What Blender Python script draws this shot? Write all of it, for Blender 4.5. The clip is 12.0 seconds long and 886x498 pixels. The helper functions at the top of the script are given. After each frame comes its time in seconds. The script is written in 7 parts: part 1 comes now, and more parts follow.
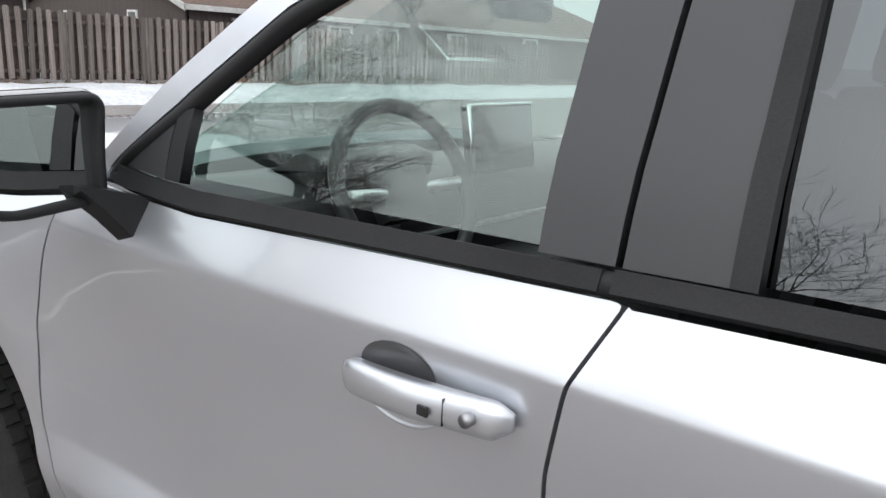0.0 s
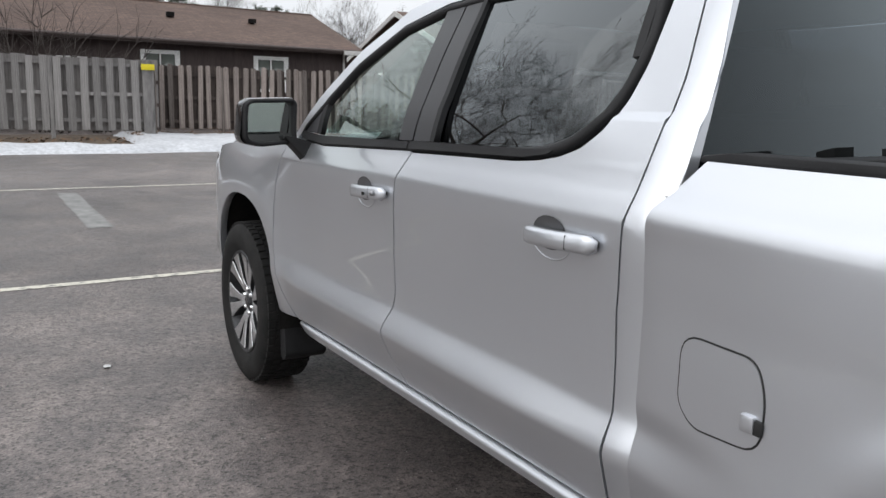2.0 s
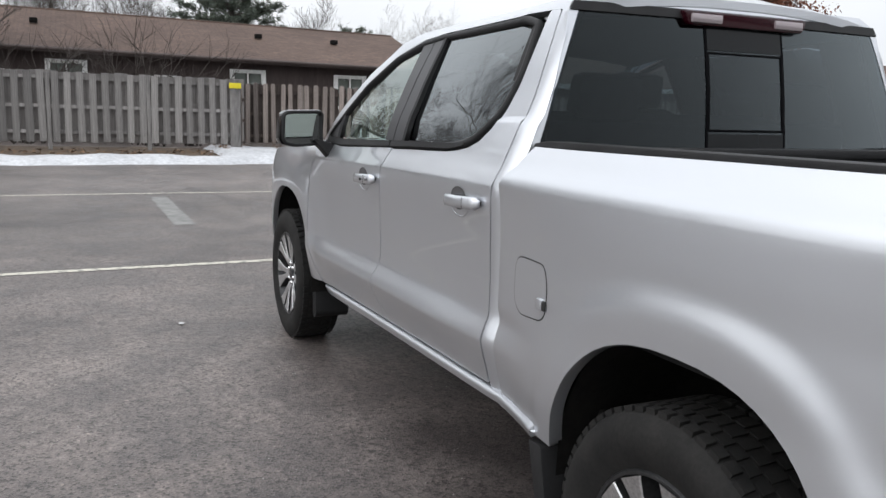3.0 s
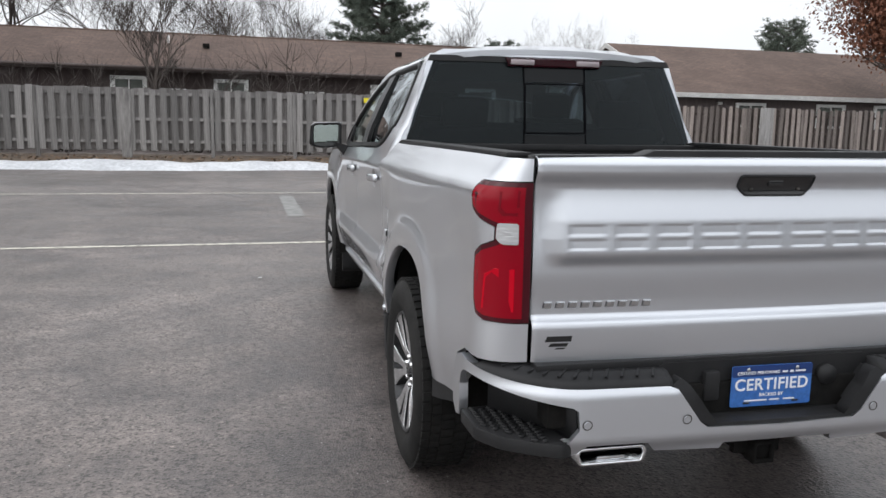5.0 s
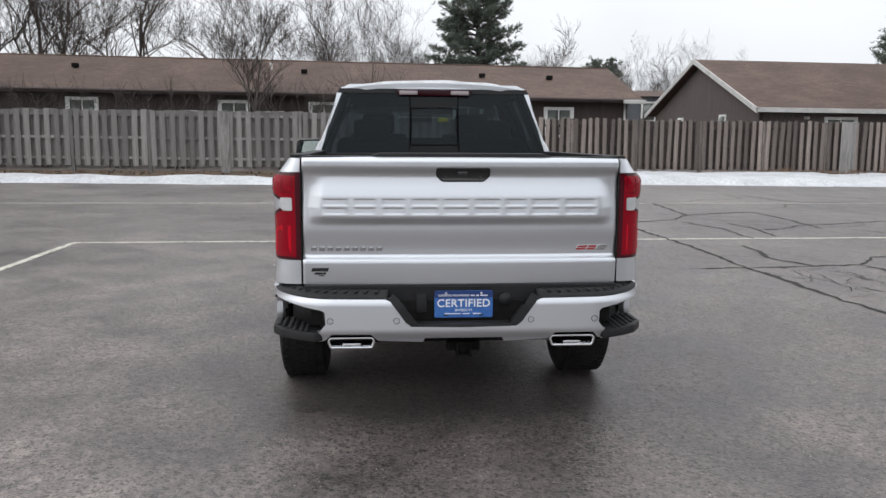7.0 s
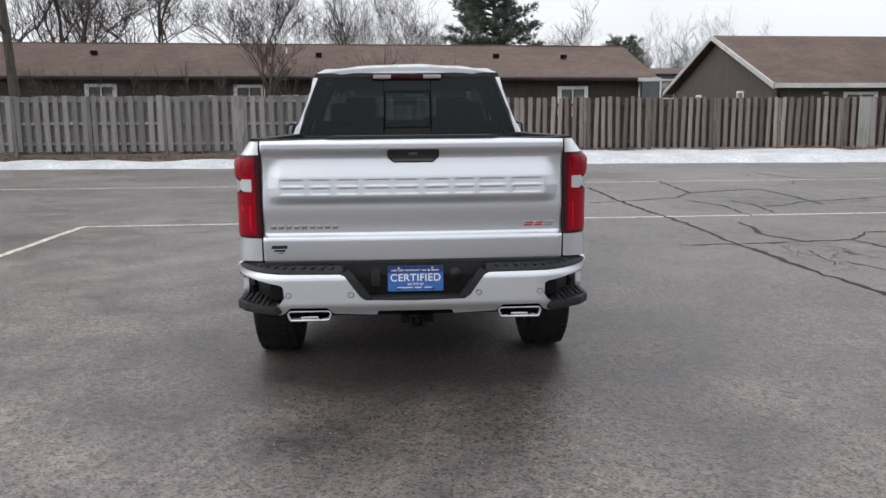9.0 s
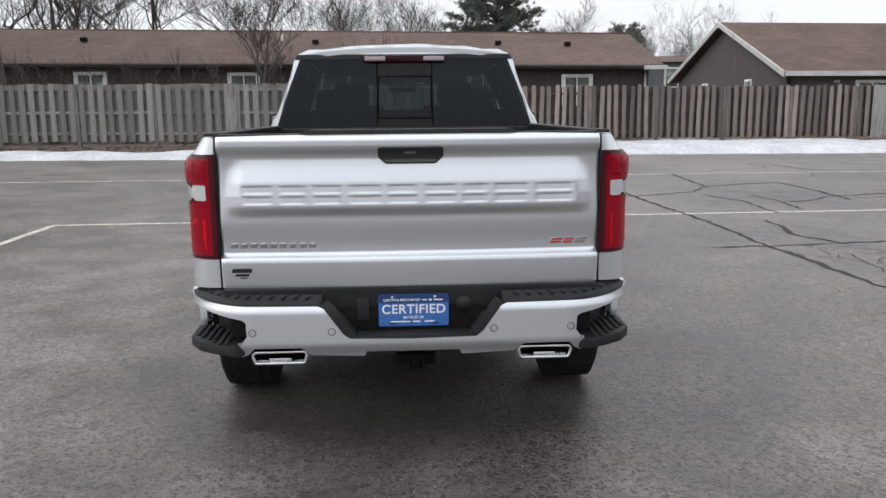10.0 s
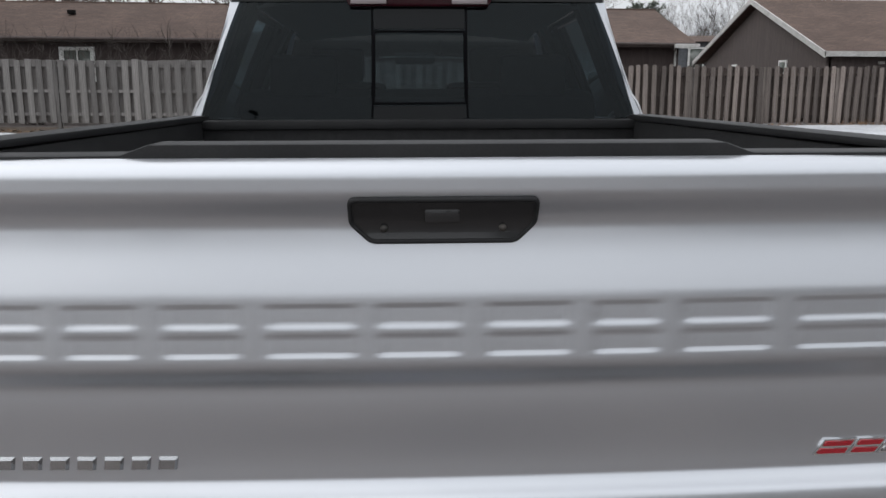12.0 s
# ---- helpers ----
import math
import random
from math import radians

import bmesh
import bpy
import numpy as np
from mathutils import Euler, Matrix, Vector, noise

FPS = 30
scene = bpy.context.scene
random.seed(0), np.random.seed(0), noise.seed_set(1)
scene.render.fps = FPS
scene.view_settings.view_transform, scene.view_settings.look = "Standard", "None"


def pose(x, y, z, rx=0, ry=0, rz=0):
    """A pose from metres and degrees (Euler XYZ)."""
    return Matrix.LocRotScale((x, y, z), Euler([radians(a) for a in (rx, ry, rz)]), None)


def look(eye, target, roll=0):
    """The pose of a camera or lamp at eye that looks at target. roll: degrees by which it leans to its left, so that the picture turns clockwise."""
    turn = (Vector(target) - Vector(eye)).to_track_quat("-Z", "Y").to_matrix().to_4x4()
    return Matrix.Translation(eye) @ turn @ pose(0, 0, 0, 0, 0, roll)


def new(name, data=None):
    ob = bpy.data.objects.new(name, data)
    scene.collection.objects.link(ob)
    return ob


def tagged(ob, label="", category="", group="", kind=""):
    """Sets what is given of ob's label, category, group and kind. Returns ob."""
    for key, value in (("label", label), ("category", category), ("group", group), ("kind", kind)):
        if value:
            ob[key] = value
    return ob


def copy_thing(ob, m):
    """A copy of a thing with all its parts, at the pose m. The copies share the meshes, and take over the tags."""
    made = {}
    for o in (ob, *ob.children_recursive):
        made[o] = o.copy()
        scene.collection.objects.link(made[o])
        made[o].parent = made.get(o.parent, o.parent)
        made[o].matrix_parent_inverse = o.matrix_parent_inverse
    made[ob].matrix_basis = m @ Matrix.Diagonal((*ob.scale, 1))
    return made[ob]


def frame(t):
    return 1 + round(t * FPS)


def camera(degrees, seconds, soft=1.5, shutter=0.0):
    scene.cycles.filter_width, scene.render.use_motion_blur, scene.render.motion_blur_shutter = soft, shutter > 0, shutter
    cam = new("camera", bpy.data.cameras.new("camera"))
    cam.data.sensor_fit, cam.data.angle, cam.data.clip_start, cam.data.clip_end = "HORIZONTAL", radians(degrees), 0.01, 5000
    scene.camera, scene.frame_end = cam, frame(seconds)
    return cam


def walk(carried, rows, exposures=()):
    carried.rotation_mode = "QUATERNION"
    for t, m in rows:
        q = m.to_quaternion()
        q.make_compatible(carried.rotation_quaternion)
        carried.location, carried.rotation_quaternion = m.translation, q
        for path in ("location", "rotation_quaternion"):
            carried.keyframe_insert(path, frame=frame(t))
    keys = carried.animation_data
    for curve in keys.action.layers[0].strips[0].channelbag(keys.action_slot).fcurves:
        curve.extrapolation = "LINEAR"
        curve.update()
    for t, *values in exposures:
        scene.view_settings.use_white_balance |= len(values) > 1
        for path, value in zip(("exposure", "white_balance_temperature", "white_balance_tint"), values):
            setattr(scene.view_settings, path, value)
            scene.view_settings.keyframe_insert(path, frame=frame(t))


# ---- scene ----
cam = camera(57.5, 12.0)
METRES, EYE, TILT, LEAN, TURN = 8.0, 1.5, 0.0, 0.0, 40.1
PATH = [
    (0, (2.129, -1.625, 1.551), (0.9, -0.122, 1.068), 2.8),
    (0.5, (2.538, -1.751, 1.52), (1.116, -0.422, 1.059), 1.5),
    (1, (3.033, -1.889, 1.516), (1.479, -0.707, 1.085), 1.5),
    (1.5, (3.555, -2.041, 1.516), (1.917, -0.965, 1.12), 1.7),
    (2, (4.063, -2.104, 1.495), (2.364, -1.119, 1.115), 1.6),
    (2.5, (4.598, -2.136, 1.495), (2.846, -1.239, 1.135), 1.5),
    (2.7, (4.802, -2.152, 1.486), (3.032, -1.291, 1.131), 1.5),
    (4.3, (6.484, -1.934, 1.5), (4.594, -1.359, 1.184), 1.7),
    (4.5, (6.666, -1.818, 1.512), (4.766, -1.289, 1.183), 1.0),
    (5, (7.128, -1.593, 1.524), (5.206, -1.147, 1.197), 1.0),
    (5.5, (7.585, -1.343, 1.536), (5.645, -0.976, 1.22), 1.2),
    (6, (8.009, -1.011, 1.524), (6.054, -0.721, 1.219), 1.0),
    (6.5, (8.455, -0.716, 1.525), (6.49, -0.492, 1.231), 0.8),
    (7, (8.845, -0.429, 1.532), (6.872, -0.263, 1.245), 0.4),
    (7.2, (8.983, -0.335, 1.53), (7.009, -0.189, 1.247), 0.4),
    (9, (9.086, -0.072, 1.54), (7.117, 0.033, 1.208), -0.5),
    (9.5, (8.698, -0.031, 1.535), (6.732, 0.08, 1.189), -0.4),
    (10, (8.195, -0.046, 1.536), (6.231, 0.059, 1.178), -0.5),
    (10.5, (7.661, -0.024, 1.505), (5.698, 0.069, 1.134), -0.6),
    (11, (7.104, -0.052, 1.501), (5.141, 0.026, 1.121), -0.7),
    (11.5, (6.551, -0.057, 1.514), (4.59, 0.02, 1.128), -0.6),
    (12, (6.0, -0.047, 1.512), (4.043, 0.037, 1.109), -0.1),
]
# the phone's own exposure settles over the first second
STOPS = [(0, 0.80), (0.5, 0.70), (1.0, 0.62), (1.6, 0.46), (2.2, 0.42), (3.0, 0.50), (6.0, 0.54), (7.0, 0.45), (9.5, 0.47), (10.5, 0.55), (11, 0.56), (11.5, 0.42), (12, 0.15)]
walk(cam, [(t, look(eye, target, roll)) for t, eye, target, roll in PATH], STOPS)

# ---- world and light: an overcast winter day ----
world = bpy.data.worlds.new("overcast_sky")
scene.world = world
world.use_nodes = True
wn = world.node_tree.nodes
wl = world.node_tree.links
for n in list(wn):
    wn.remove(n)
w_out = wn.new("ShaderNodeOutputWorld")
w_bg = wn.new("ShaderNodeBackground")
w_sky = wn.new("ShaderNodeTexSky")
w_sky.sky_type = "NISHITA"
w_sky.sun_disc = False
w_sky.sun_elevation = radians(36)
w_sky.sun_rotation = radians(173)
w_sky.air_density = 1.0
w_sky.dust_density = 6.0
w_bw = wn.new("ShaderNodeHueSaturation")
w_bw.inputs["Saturation"].default_value = 0.12
w_cloud = wn.new("ShaderNodeMix")
w_cloud.data_type = "RGBA"
w_geo = wn.new("ShaderNodeTexCoord")
w_noise = wn.new("ShaderNodeTexNoise")
w_noise.inputs["Scale"].default_value = 2.2
w_noise.inputs["Detail"].default_value = 5.0
w_ramp = wn.new("ShaderNodeValToRGB")
w_ramp.color_ramp.elements[0].position = 0.3
w_ramp.color_ramp.elements[0].color = (7.45, 7.75, 8.25, 1)
w_ramp.color_ramp.elements[1].position = 0.75
w_ramp.color_ramp.elements[1].color = (9.2, 9.5, 9.9, 1)
w_cloud.inputs[0].default_value = 0.85
# an overcast sky is brighter overhead than at the horizon
w_sep = wn.new("ShaderNodeSeparateXYZ")
w_rise = wn.new("ShaderNodeMapRange")
w_rise.inputs["From Min"].default_value = 0.0
w_rise.inputs["From Max"].default_value = 1.0
w_rise.inputs["To Min"].default_value = 0.66
w_rise.inputs["To Max"].default_value = 1.14
w_mul = wn.new("ShaderNodeVectorMath")
w_mul.operation = "SCALE"
w_bg.inputs["Strength"].default_value = 0.127
wl.new(w_sky.outputs[0], w_bw.inputs["Color"])
wl.new(w_geo.outputs["Generated"], w_noise.inputs["Vector"])
wl.new(w_noise.outputs[0], w_ramp.inputs[0])
wl.new(w_bw.outputs[0], w_cloud.inputs[6])
wl.new(w_ramp.outputs[0], w_cloud.inputs[7])
wl.new(w_geo.outputs["Generated"], w_sep.inputs[0])
wl.new(w_sep.outputs[2], w_rise.inputs[0])
wl.new(w_cloud.outputs[2], w_mul.inputs[0])
wl.new(w_rise.outputs[0], w_mul.inputs["Scale"])
wl.new(w_mul.outputs[0], w_bg.inputs["Color"])
wl.new(w_bg.outputs[0], w_out.inputs[0])

sun = new("sun", bpy.data.lights.new("sun", "SUN"))
sun.data.energy = 0.4
sun.data.angle = radians(110)
sun.data.color = (1.0, 0.97, 0.94)
sun.matrix_world = look((3, -26, 19), (0, 0, 0))


# ---- materials ----
def material(name, base=(0.5, 0.5, 0.5), rough=0.5, metal=0.0, coat=0.0, spec=0.5):
    m = bpy.data.materials.new(name)
    m.use_nodes = True
    b = m.node_tree.nodes["Principled BSDF"]
    b.inputs["Base Color"].default_value = (*base, 1)
    b.inputs["Roughness"].default_value = rough
    b.inputs["Metallic"].default_value = metal
    b.inputs["Coat Weight"].default_value = coat
    b.inputs["Specular IOR Level"].default_value = spec
    return m


def node(m, kind, **values):
    n = m.node_tree.nodes.new(kind)
    for key, v in values.items():
        n.inputs[key.replace("_", " ")].default_value = v
    return n


def join(m, a, b):
    m.node_tree.links.new(a, b)


def bsdf(m):
    return m.node_tree.nodes["Principled BSDF"]


def noise_tex(m, scale, detail=4.0, rough=0.55, stretch=None, space="Object"):
    co = node(m, "ShaderNodeTexCoord")
    n = node(m, "ShaderNodeTexNoise", Scale=scale, Detail=detail, Roughness=rough)
    if stretch:
        mp = node(m, "ShaderNodeMapping")
        mp.inputs["Scale"].default_value = stretch
        join(m, co.outputs[space], mp.inputs[0])
        join(m, mp.outputs[0], n.inputs["Vector"])
    else:
        join(m, co.outputs[space], n.inputs["Vector"])
    return n.outputs[0]


def ramp(m, fac, stops):
    r = node(m, "ShaderNodeValToRGB")
    e = r.color_ramp.elements
    while len(e) < len(stops):
        e.new(0.5)
    for k, (p, c) in enumerate(stops):
        e[k].position = p
        e[k].color = (*c, 1) if len(c) == 3 else c
    join(m, fac, r.inputs[0])
    return r.outputs[0]


def mix(m, fac, a, b, mode="MIX"):
    x = node(m, "ShaderNodeMix")
    x.data_type = "RGBA"
    x.blend_type = mode
    for sock, v in ((x.inputs[0], fac), (x.inputs[6], a), (x.inputs[7], b)):
        if isinstance(v, (int, float)):
            sock.default_value = v
        elif isinstance(v, tuple):
            sock.default_value = (*v, 1)
        else:
            join(m, v, sock)
    return x.outputs[2]


def bump(m, height, strength=0.3, distance=0.01):
    b = node(m, "ShaderNodeBump", Strength=strength, Distance=distance)
    join(m, height, b.inputs["Height"])
    join(m, b.outputs[0], bsdf(m).inputs["Normal"])
    return b


def grained(name, lo, hi, scale, rough=0.7, bump_s=0.3, bump_d=0.004, stretch=None, fine=8.0, metal=0.0, spec=0.5, per_piece=0.0):
    """A surface whose colour runs between two tones at two scales, with fine relief."""
    m = material(name, lo, rough, metal, 0.0, spec)
    big = noise_tex(m, scale, 5.0, 0.6, stretch)
    small = noise_tex(m, scale * fine, 3.0, 0.6, stretch)
    c1 = ramp(m, big, [(0.3, lo), (0.7, hi)])
    c2 = ramp(m, small, [(0.25, (0.72, 0.72, 0.72)), (0.7, (1.12, 1.12, 1.12))])
    col = mix(m, 1.0, c1, c2, "MULTIPLY")
    if per_piece:
        oi = node(m, "ShaderNodeObjectInfo")
        tone = ramp(m, oi.outputs["Random"], [(0.0, (1 - per_piece,) * 3), (1.0, (1 + per_piece,) * 3)])
        col = mix(m, 1.0, col, tone, "MULTIPLY")
    join(m, col, bsdf(m).inputs["Base Color"])
    bump(m, small, bump_s, bump_d)
    return m


# silver metallic lacquer with faint flake and road film
PAINT = material("silver_paint", (0.56, 0.57, 0.585), 0.32, 0.84, 1.0)
bsdf(PAINT).inputs["Coat Roughness"].default_value = 0.015
_d = noise_tex(PAINT, 1.3, 1.0, 0.4)
join(PAINT, ramp(PAINT, _d, [(0.0, (0.60, 0.618, 0.652)), (1.0, (0.65, 0.668, 0.702))]), bsdf(PAINT).inputs["Base Color"])

BLACK_PLASTIC = grained("black_textured_plastic", (0.014, 0.014, 0.015), (0.024, 0.024, 0.025), 6.0, 0.55, 0.25, 0.001, fine=60, spec=0.25)
GLOSS_BLACK = material("gloss_black_trim", (0.012, 0.012, 0.013), 0.16, 0.0, 0.6)
SATIN_BLACK = material("satin_black_pillar", (0.034, 0.034, 0.037), 0.38, 0.0, 0.0)
RUBBER = grained("tyre_rubber", (0.009, 0.009, 0.009), (0.022, 0.021, 0.020), 9.0, 0.8, 0.4, 0.002, fine=10, spec=0.25)
SEAL = material("rubber_seal", (0.012, 0.012, 0.012), 0.6)
CHROME = material("chrome", (0.82, 0.83, 0.84), 0.07, 1.0)
BADGE = material("chromed_badge", (0.5, 0.51, 0.52), 0.16, 1.0)
ALLOY = grained("machined_alloy", (0.62, 0.625, 0.63), (0.74, 0.74, 0.75), 14.0, 0.36, 0.05, 0.0005, metal=1.0)
GUNMETAL = grained("dark_painted_alloy", (0.035, 0.036, 0.038), (0.06, 0.06, 0.062), 10.0, 0.35, 0.05, 0.0005, metal=0.5)
STEEL = grained("dull_steel", (0.07, 0.068, 0.065), (0.13, 0.12, 0.11), 12.0, 0.55, 0.2, 0.001, metal=0.8)
UNDERBODY = grained("underbody_black", (0.008, 0.008, 0.008), (0.016, 0.015, 0.014), 5.0, 0.85, 0.3, 0.002, spec=0.1)
BEDLINER = grained("sprayed_bed_liner", (0.012, 0.012, 0.013), (0.022, 0.022, 0.023), 40.0, 0.62, 0.6, 0.003, spec=0.25)
CLOTH = grained("dark_seat_cloth", (0.018, 0.018, 0.02), (0.035, 0.035, 0.037), 30.0, 0.85, 0.3, 0.002)
DASH = grained("dash_plastic", (0.02, 0.02, 0.022), (0.032, 0.032, 0.034), 20.0, 0.55, 0.2, 0.001)
RED_PAINT = material("red_badge", (0.36, 0.01, 0.02), 0.3, 0.0, 0.5)
BLUE_PLATE = grained("blue_plate", (0.035, 0.13, 0.42), (0.045, 0.16, 0.47), 8.0, 0.35, 0.05, 0.0005)
NAVY_PLATE = material("navy_plate", (0.012, 0.04, 0.16), 0.35)
WHITE_INK = material("white_ink", (0.78, 0.8, 0.84), 0.4)
BLACK_INK = material("black_ink", (0.012, 0.012, 0.012), 0.4)
YELLOW = material("yellow_tag", (0.72, 0.6, 0.02), 0.5)


def glass(name, tint, f0=0.045, power=3.5, rough=0.0, sheen=(1, 1, 1)):
    """A thin pane: tinted see-through, with a mirror share that grows towards grazing angles."""
    m = bpy.data.materials.new(name)
    m.use_nodes = True
    nt = m.node_tree
    nt.nodes.clear()
    out = nt.nodes.new("ShaderNodeOutputMaterial")
    tr = nt.nodes.new("ShaderNodeBsdfTransparent")
    tr.inputs[0].default_value = (*tint, 1)
    gl = nt.nodes.new("ShaderNodeBsdfGlossy")
    gl.inputs["Color"].default_value = (*sheen, 1)
    gl.inputs["Roughness"].default_value = rough
    lw = nt.nodes.new("ShaderNodeLayerWeight")
    pw = nt.nodes.new("ShaderNodeMath")
    pw.operation = "POWER"
    pw.inputs[1].default_value = power
    mr = nt.nodes.new("ShaderNodeMapRange")
    mr.inputs["To Min"].default_value = f0
    mr.inputs["To Max"].default_value = 1.0
    mx = nt.nodes.new("ShaderNodeMixShader")
    nt.links.new(lw.outputs["Facing"], pw.inputs[0])
    nt.links.new(pw.outputs[0], mr.inputs[0])
    nt.links.new(mr.outputs[0], mx.inputs[0])
    nt.links.new(tr.outputs[0], mx.inputs[1])
    nt.links.new(gl.outputs[0], mx.inputs[2])
    nt.links.new(mx.outputs[0], out.inputs[0])
    return m


CLEAR_GLASS = glass("green_tinted_glass", (0.80, 0.92, 0.87), 0.13, sheen=(0.92, 1.0, 0.97))
DARK_GLASS = glass("privacy_glass", (0.085, 0.094, 0.104), 0.10, 3.2, sheen=(0.93, 0.98, 1.0))
REAR_TINT = glass("rear_privacy_glass", (0.115, 0.14, 0.165), 0.02, 2.6, sheen=(0.86, 0.96, 1.0))
HOUSE_GLASS = material("house_window_glass", (0.15, 0.165, 0.15), 0.06, 0.0, 0.0, 0.8)
REAR_BLIND = material("slider_surround", (0.007, 0.008, 0.009), 0.12, 0.0, 0.0, 0.2)
GROOVE = material("black_groove", (0.003, 0.003, 0.004), 0.6, 0.0, 0.0, 0.05)
MIRROR = material("mirror_glass", (0.8, 0.83, 0.81), 0.01, 1.0)

RED_LENS = material("red_lens", (0.25, 0.001, 0.010), 0.06, 0.0, 0.0, 0.22)
BRAKE_RED = material("smoked_red_lens", (0.03, 0.003, 0.007), 0.12, 0.0, 0.3, 0.4)
RED_BRIGHT = material("red_lens_bright", (0.52, 0.001, 0.014), 0.1, 0.0, 0.0, 0.2)
CARGO_LENS = material("cargo_lens", (0.36, 0.31, 0.32), 0.15, 0.3, 0.6)
RED_DARK = material("dark_red_lens", (0.055, 0.001, 0.006), 0.06, 0.0, 0.0, 0.4)
WHITE_LENS = material("clear_lens", (0.62, 0.63, 0.64), 0.18, 0.5, 1.0)
bump(WHITE_LENS, noise_tex(WHITE_LENS, 55.0, 2.0, 0.5, (0.4, 0.4, 1.6)), 0.3, 0.006)

# ground and surroundings
ASPHALT = material("asphalt", (0.05, 0.05, 0.05), 0.7)
_a = noise_tex(ASPHALT, 0.22, 6.0, 0.62)
_b = noise_tex(ASPHALT, 1.7, 6.0, 0.65)
_c = noise_tex(ASPHALT, 70.0, 3.0, 0.75)
_g = noise_tex(ASPHALT, 16.0, 4.0, 0.7)
_v = node(ASPHALT, "ShaderNodeTexVoronoi", Scale=75.0)
join(ASPHALT, node(ASPHALT, "ShaderNodeTexCoord").outputs["Object"], _v.inputs["Vector"])
_col = ramp(ASPHALT, _a, [(0.36, (0.083, 0.0715, 0.067)), (0.64, (0.182, 0.158, 0.149))])
_col = mix(ASPHALT, 1.0, _col, ramp(ASPHALT, _b, [(0.3, (0.60, 0.60, 0.61)), (0.7, (1.28, 1.27, 1.25))]), "MULTIPLY")
_col = mix(ASPHALT, 1.0, _col, ramp(ASPHALT, _g, [(0.3, (0.66, 0.66, 0.67)), (0.7, (1.3, 1.3, 1.29))]), "MULTIPLY")
_col = mix(ASPHALT, 1.0, _col, ramp(ASPHALT, _c, [(0.3, (0.36, 0.36, 0.36)), (0.44, (0.98, 0.98, 0.98)), (0.74, (1.55, 1.52, 1.48))]), "MULTIPLY")
_vc = ramp(ASPHALT, _v.outputs["Color"], [(0.22, (0.4, 0.4, 0.4)), (0.34, (0.95, 0.95, 0.95)), (0.9, (1.12, 1.12, 1.12)), (0.97, (1.7, 1.65, 1.6))])
_col = mix(ASPHALT, 1.0, _col, mix(ASPHALT, 1.0, _col, _vc, "MULTIPLY"))
_v2 = node(ASPHALT, "ShaderNodeTexVoronoi", Scale=13.0)
join(ASPHALT, node(ASPHALT, "ShaderNodeTexCoord").outputs["Object"], _v2.inputs["Vector"])
_col = mix(ASPHALT, 1.0, _col, ramp(ASPHALT, _v2.outputs["Distance"], [(0.07, (0.42, 0.42, 0.42)), (0.17, (1.0, 1.0, 1.0))]), "MULTIPLY")
# shade and some damp under the truck, painted into the asphalt with a ragged edge
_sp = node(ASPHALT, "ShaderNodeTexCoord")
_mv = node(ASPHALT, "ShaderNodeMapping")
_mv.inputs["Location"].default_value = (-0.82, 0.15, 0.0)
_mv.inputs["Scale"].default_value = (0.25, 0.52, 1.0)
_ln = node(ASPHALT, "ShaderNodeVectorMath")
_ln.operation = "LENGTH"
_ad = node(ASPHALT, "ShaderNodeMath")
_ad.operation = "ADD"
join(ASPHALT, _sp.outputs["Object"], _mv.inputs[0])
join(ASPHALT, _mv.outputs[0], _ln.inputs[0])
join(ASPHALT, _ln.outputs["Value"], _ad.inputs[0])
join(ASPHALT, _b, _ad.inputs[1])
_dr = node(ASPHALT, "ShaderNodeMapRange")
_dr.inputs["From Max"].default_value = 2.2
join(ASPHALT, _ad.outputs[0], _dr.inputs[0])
_damp_shade = ramp(ASPHALT, _dr.outputs[0], [(0.35, (0.74, 0.74, 0.76)), (0.8, (1.0, 1.0, 1.0))])
_col = mix(ASPHALT, 1.0, _col, _damp_shade, "MULTIPLY")
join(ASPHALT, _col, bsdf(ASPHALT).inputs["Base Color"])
join(ASPHALT, ramp(ASPHALT, _b, [(0.3, (0.34, 0.34, 0.34)), (0.7, (0.58, 0.58, 0.58))]), bsdf(ASPHALT).inputs["Roughness"])
_h = mix(ASPHALT, 0.5, _c, _v.outputs["Distance"])
bump(ASPHALT, _h, 0.6, 0.008)

LINE_PAINT = material("worn_road_paint", (0.55, 0.52, 0.44), 0.6)
_l = noise_tex(LINE_PAINT, 14.0, 6.0, 0.7)
join(LINE_PAINT, ramp(LINE_PAINT, _l, [(0.36, (0.13, 0.125, 0.115)), (0.5, (0.58, 0.55, 0.47))]), bsdf(LINE_PAINT).inputs["Base Color"])
FADED_PAINT = material("faded_road_paint", (0.24, 0.235, 0.22), 0.75)
_l = noise_tex(FADED_PAINT, 5.0, 6.0, 0.7)
join(FADED_PAINT, ramp(FADED_PAINT, _l, [(0.35, (0.15, 0.15, 0.145)), (0.65, (0.27, 0.265, 0.255))]), bsdf(FADED_PAINT).inputs["Base Color"])
GRIT = grained("pale_grit", (0.2, 0.19, 0.18), (0.5, 0.49, 0.47), 30.0, 0.6, 0.1, 0.001)
CRACK = material("crack_filler", (0.03, 0.028, 0.026), 0.75, 0.0, 0.0, 0.25)
SNOW = grained("old_snow", (0.46, 0.47, 0.49), (0.64, 0.65, 0.67), 1.2, 0.6, 0.5, 0.02, fine=9)
bsdf(SNOW).inputs["Subsurface Weight"].default_value = 0.0
LITTER_GROUND = grained("leaf_litter_ground", (0.07, 0.05, 0.036), (0.16, 0.12, 0.085), 2.5, 0.9, 0.6, 0.02)
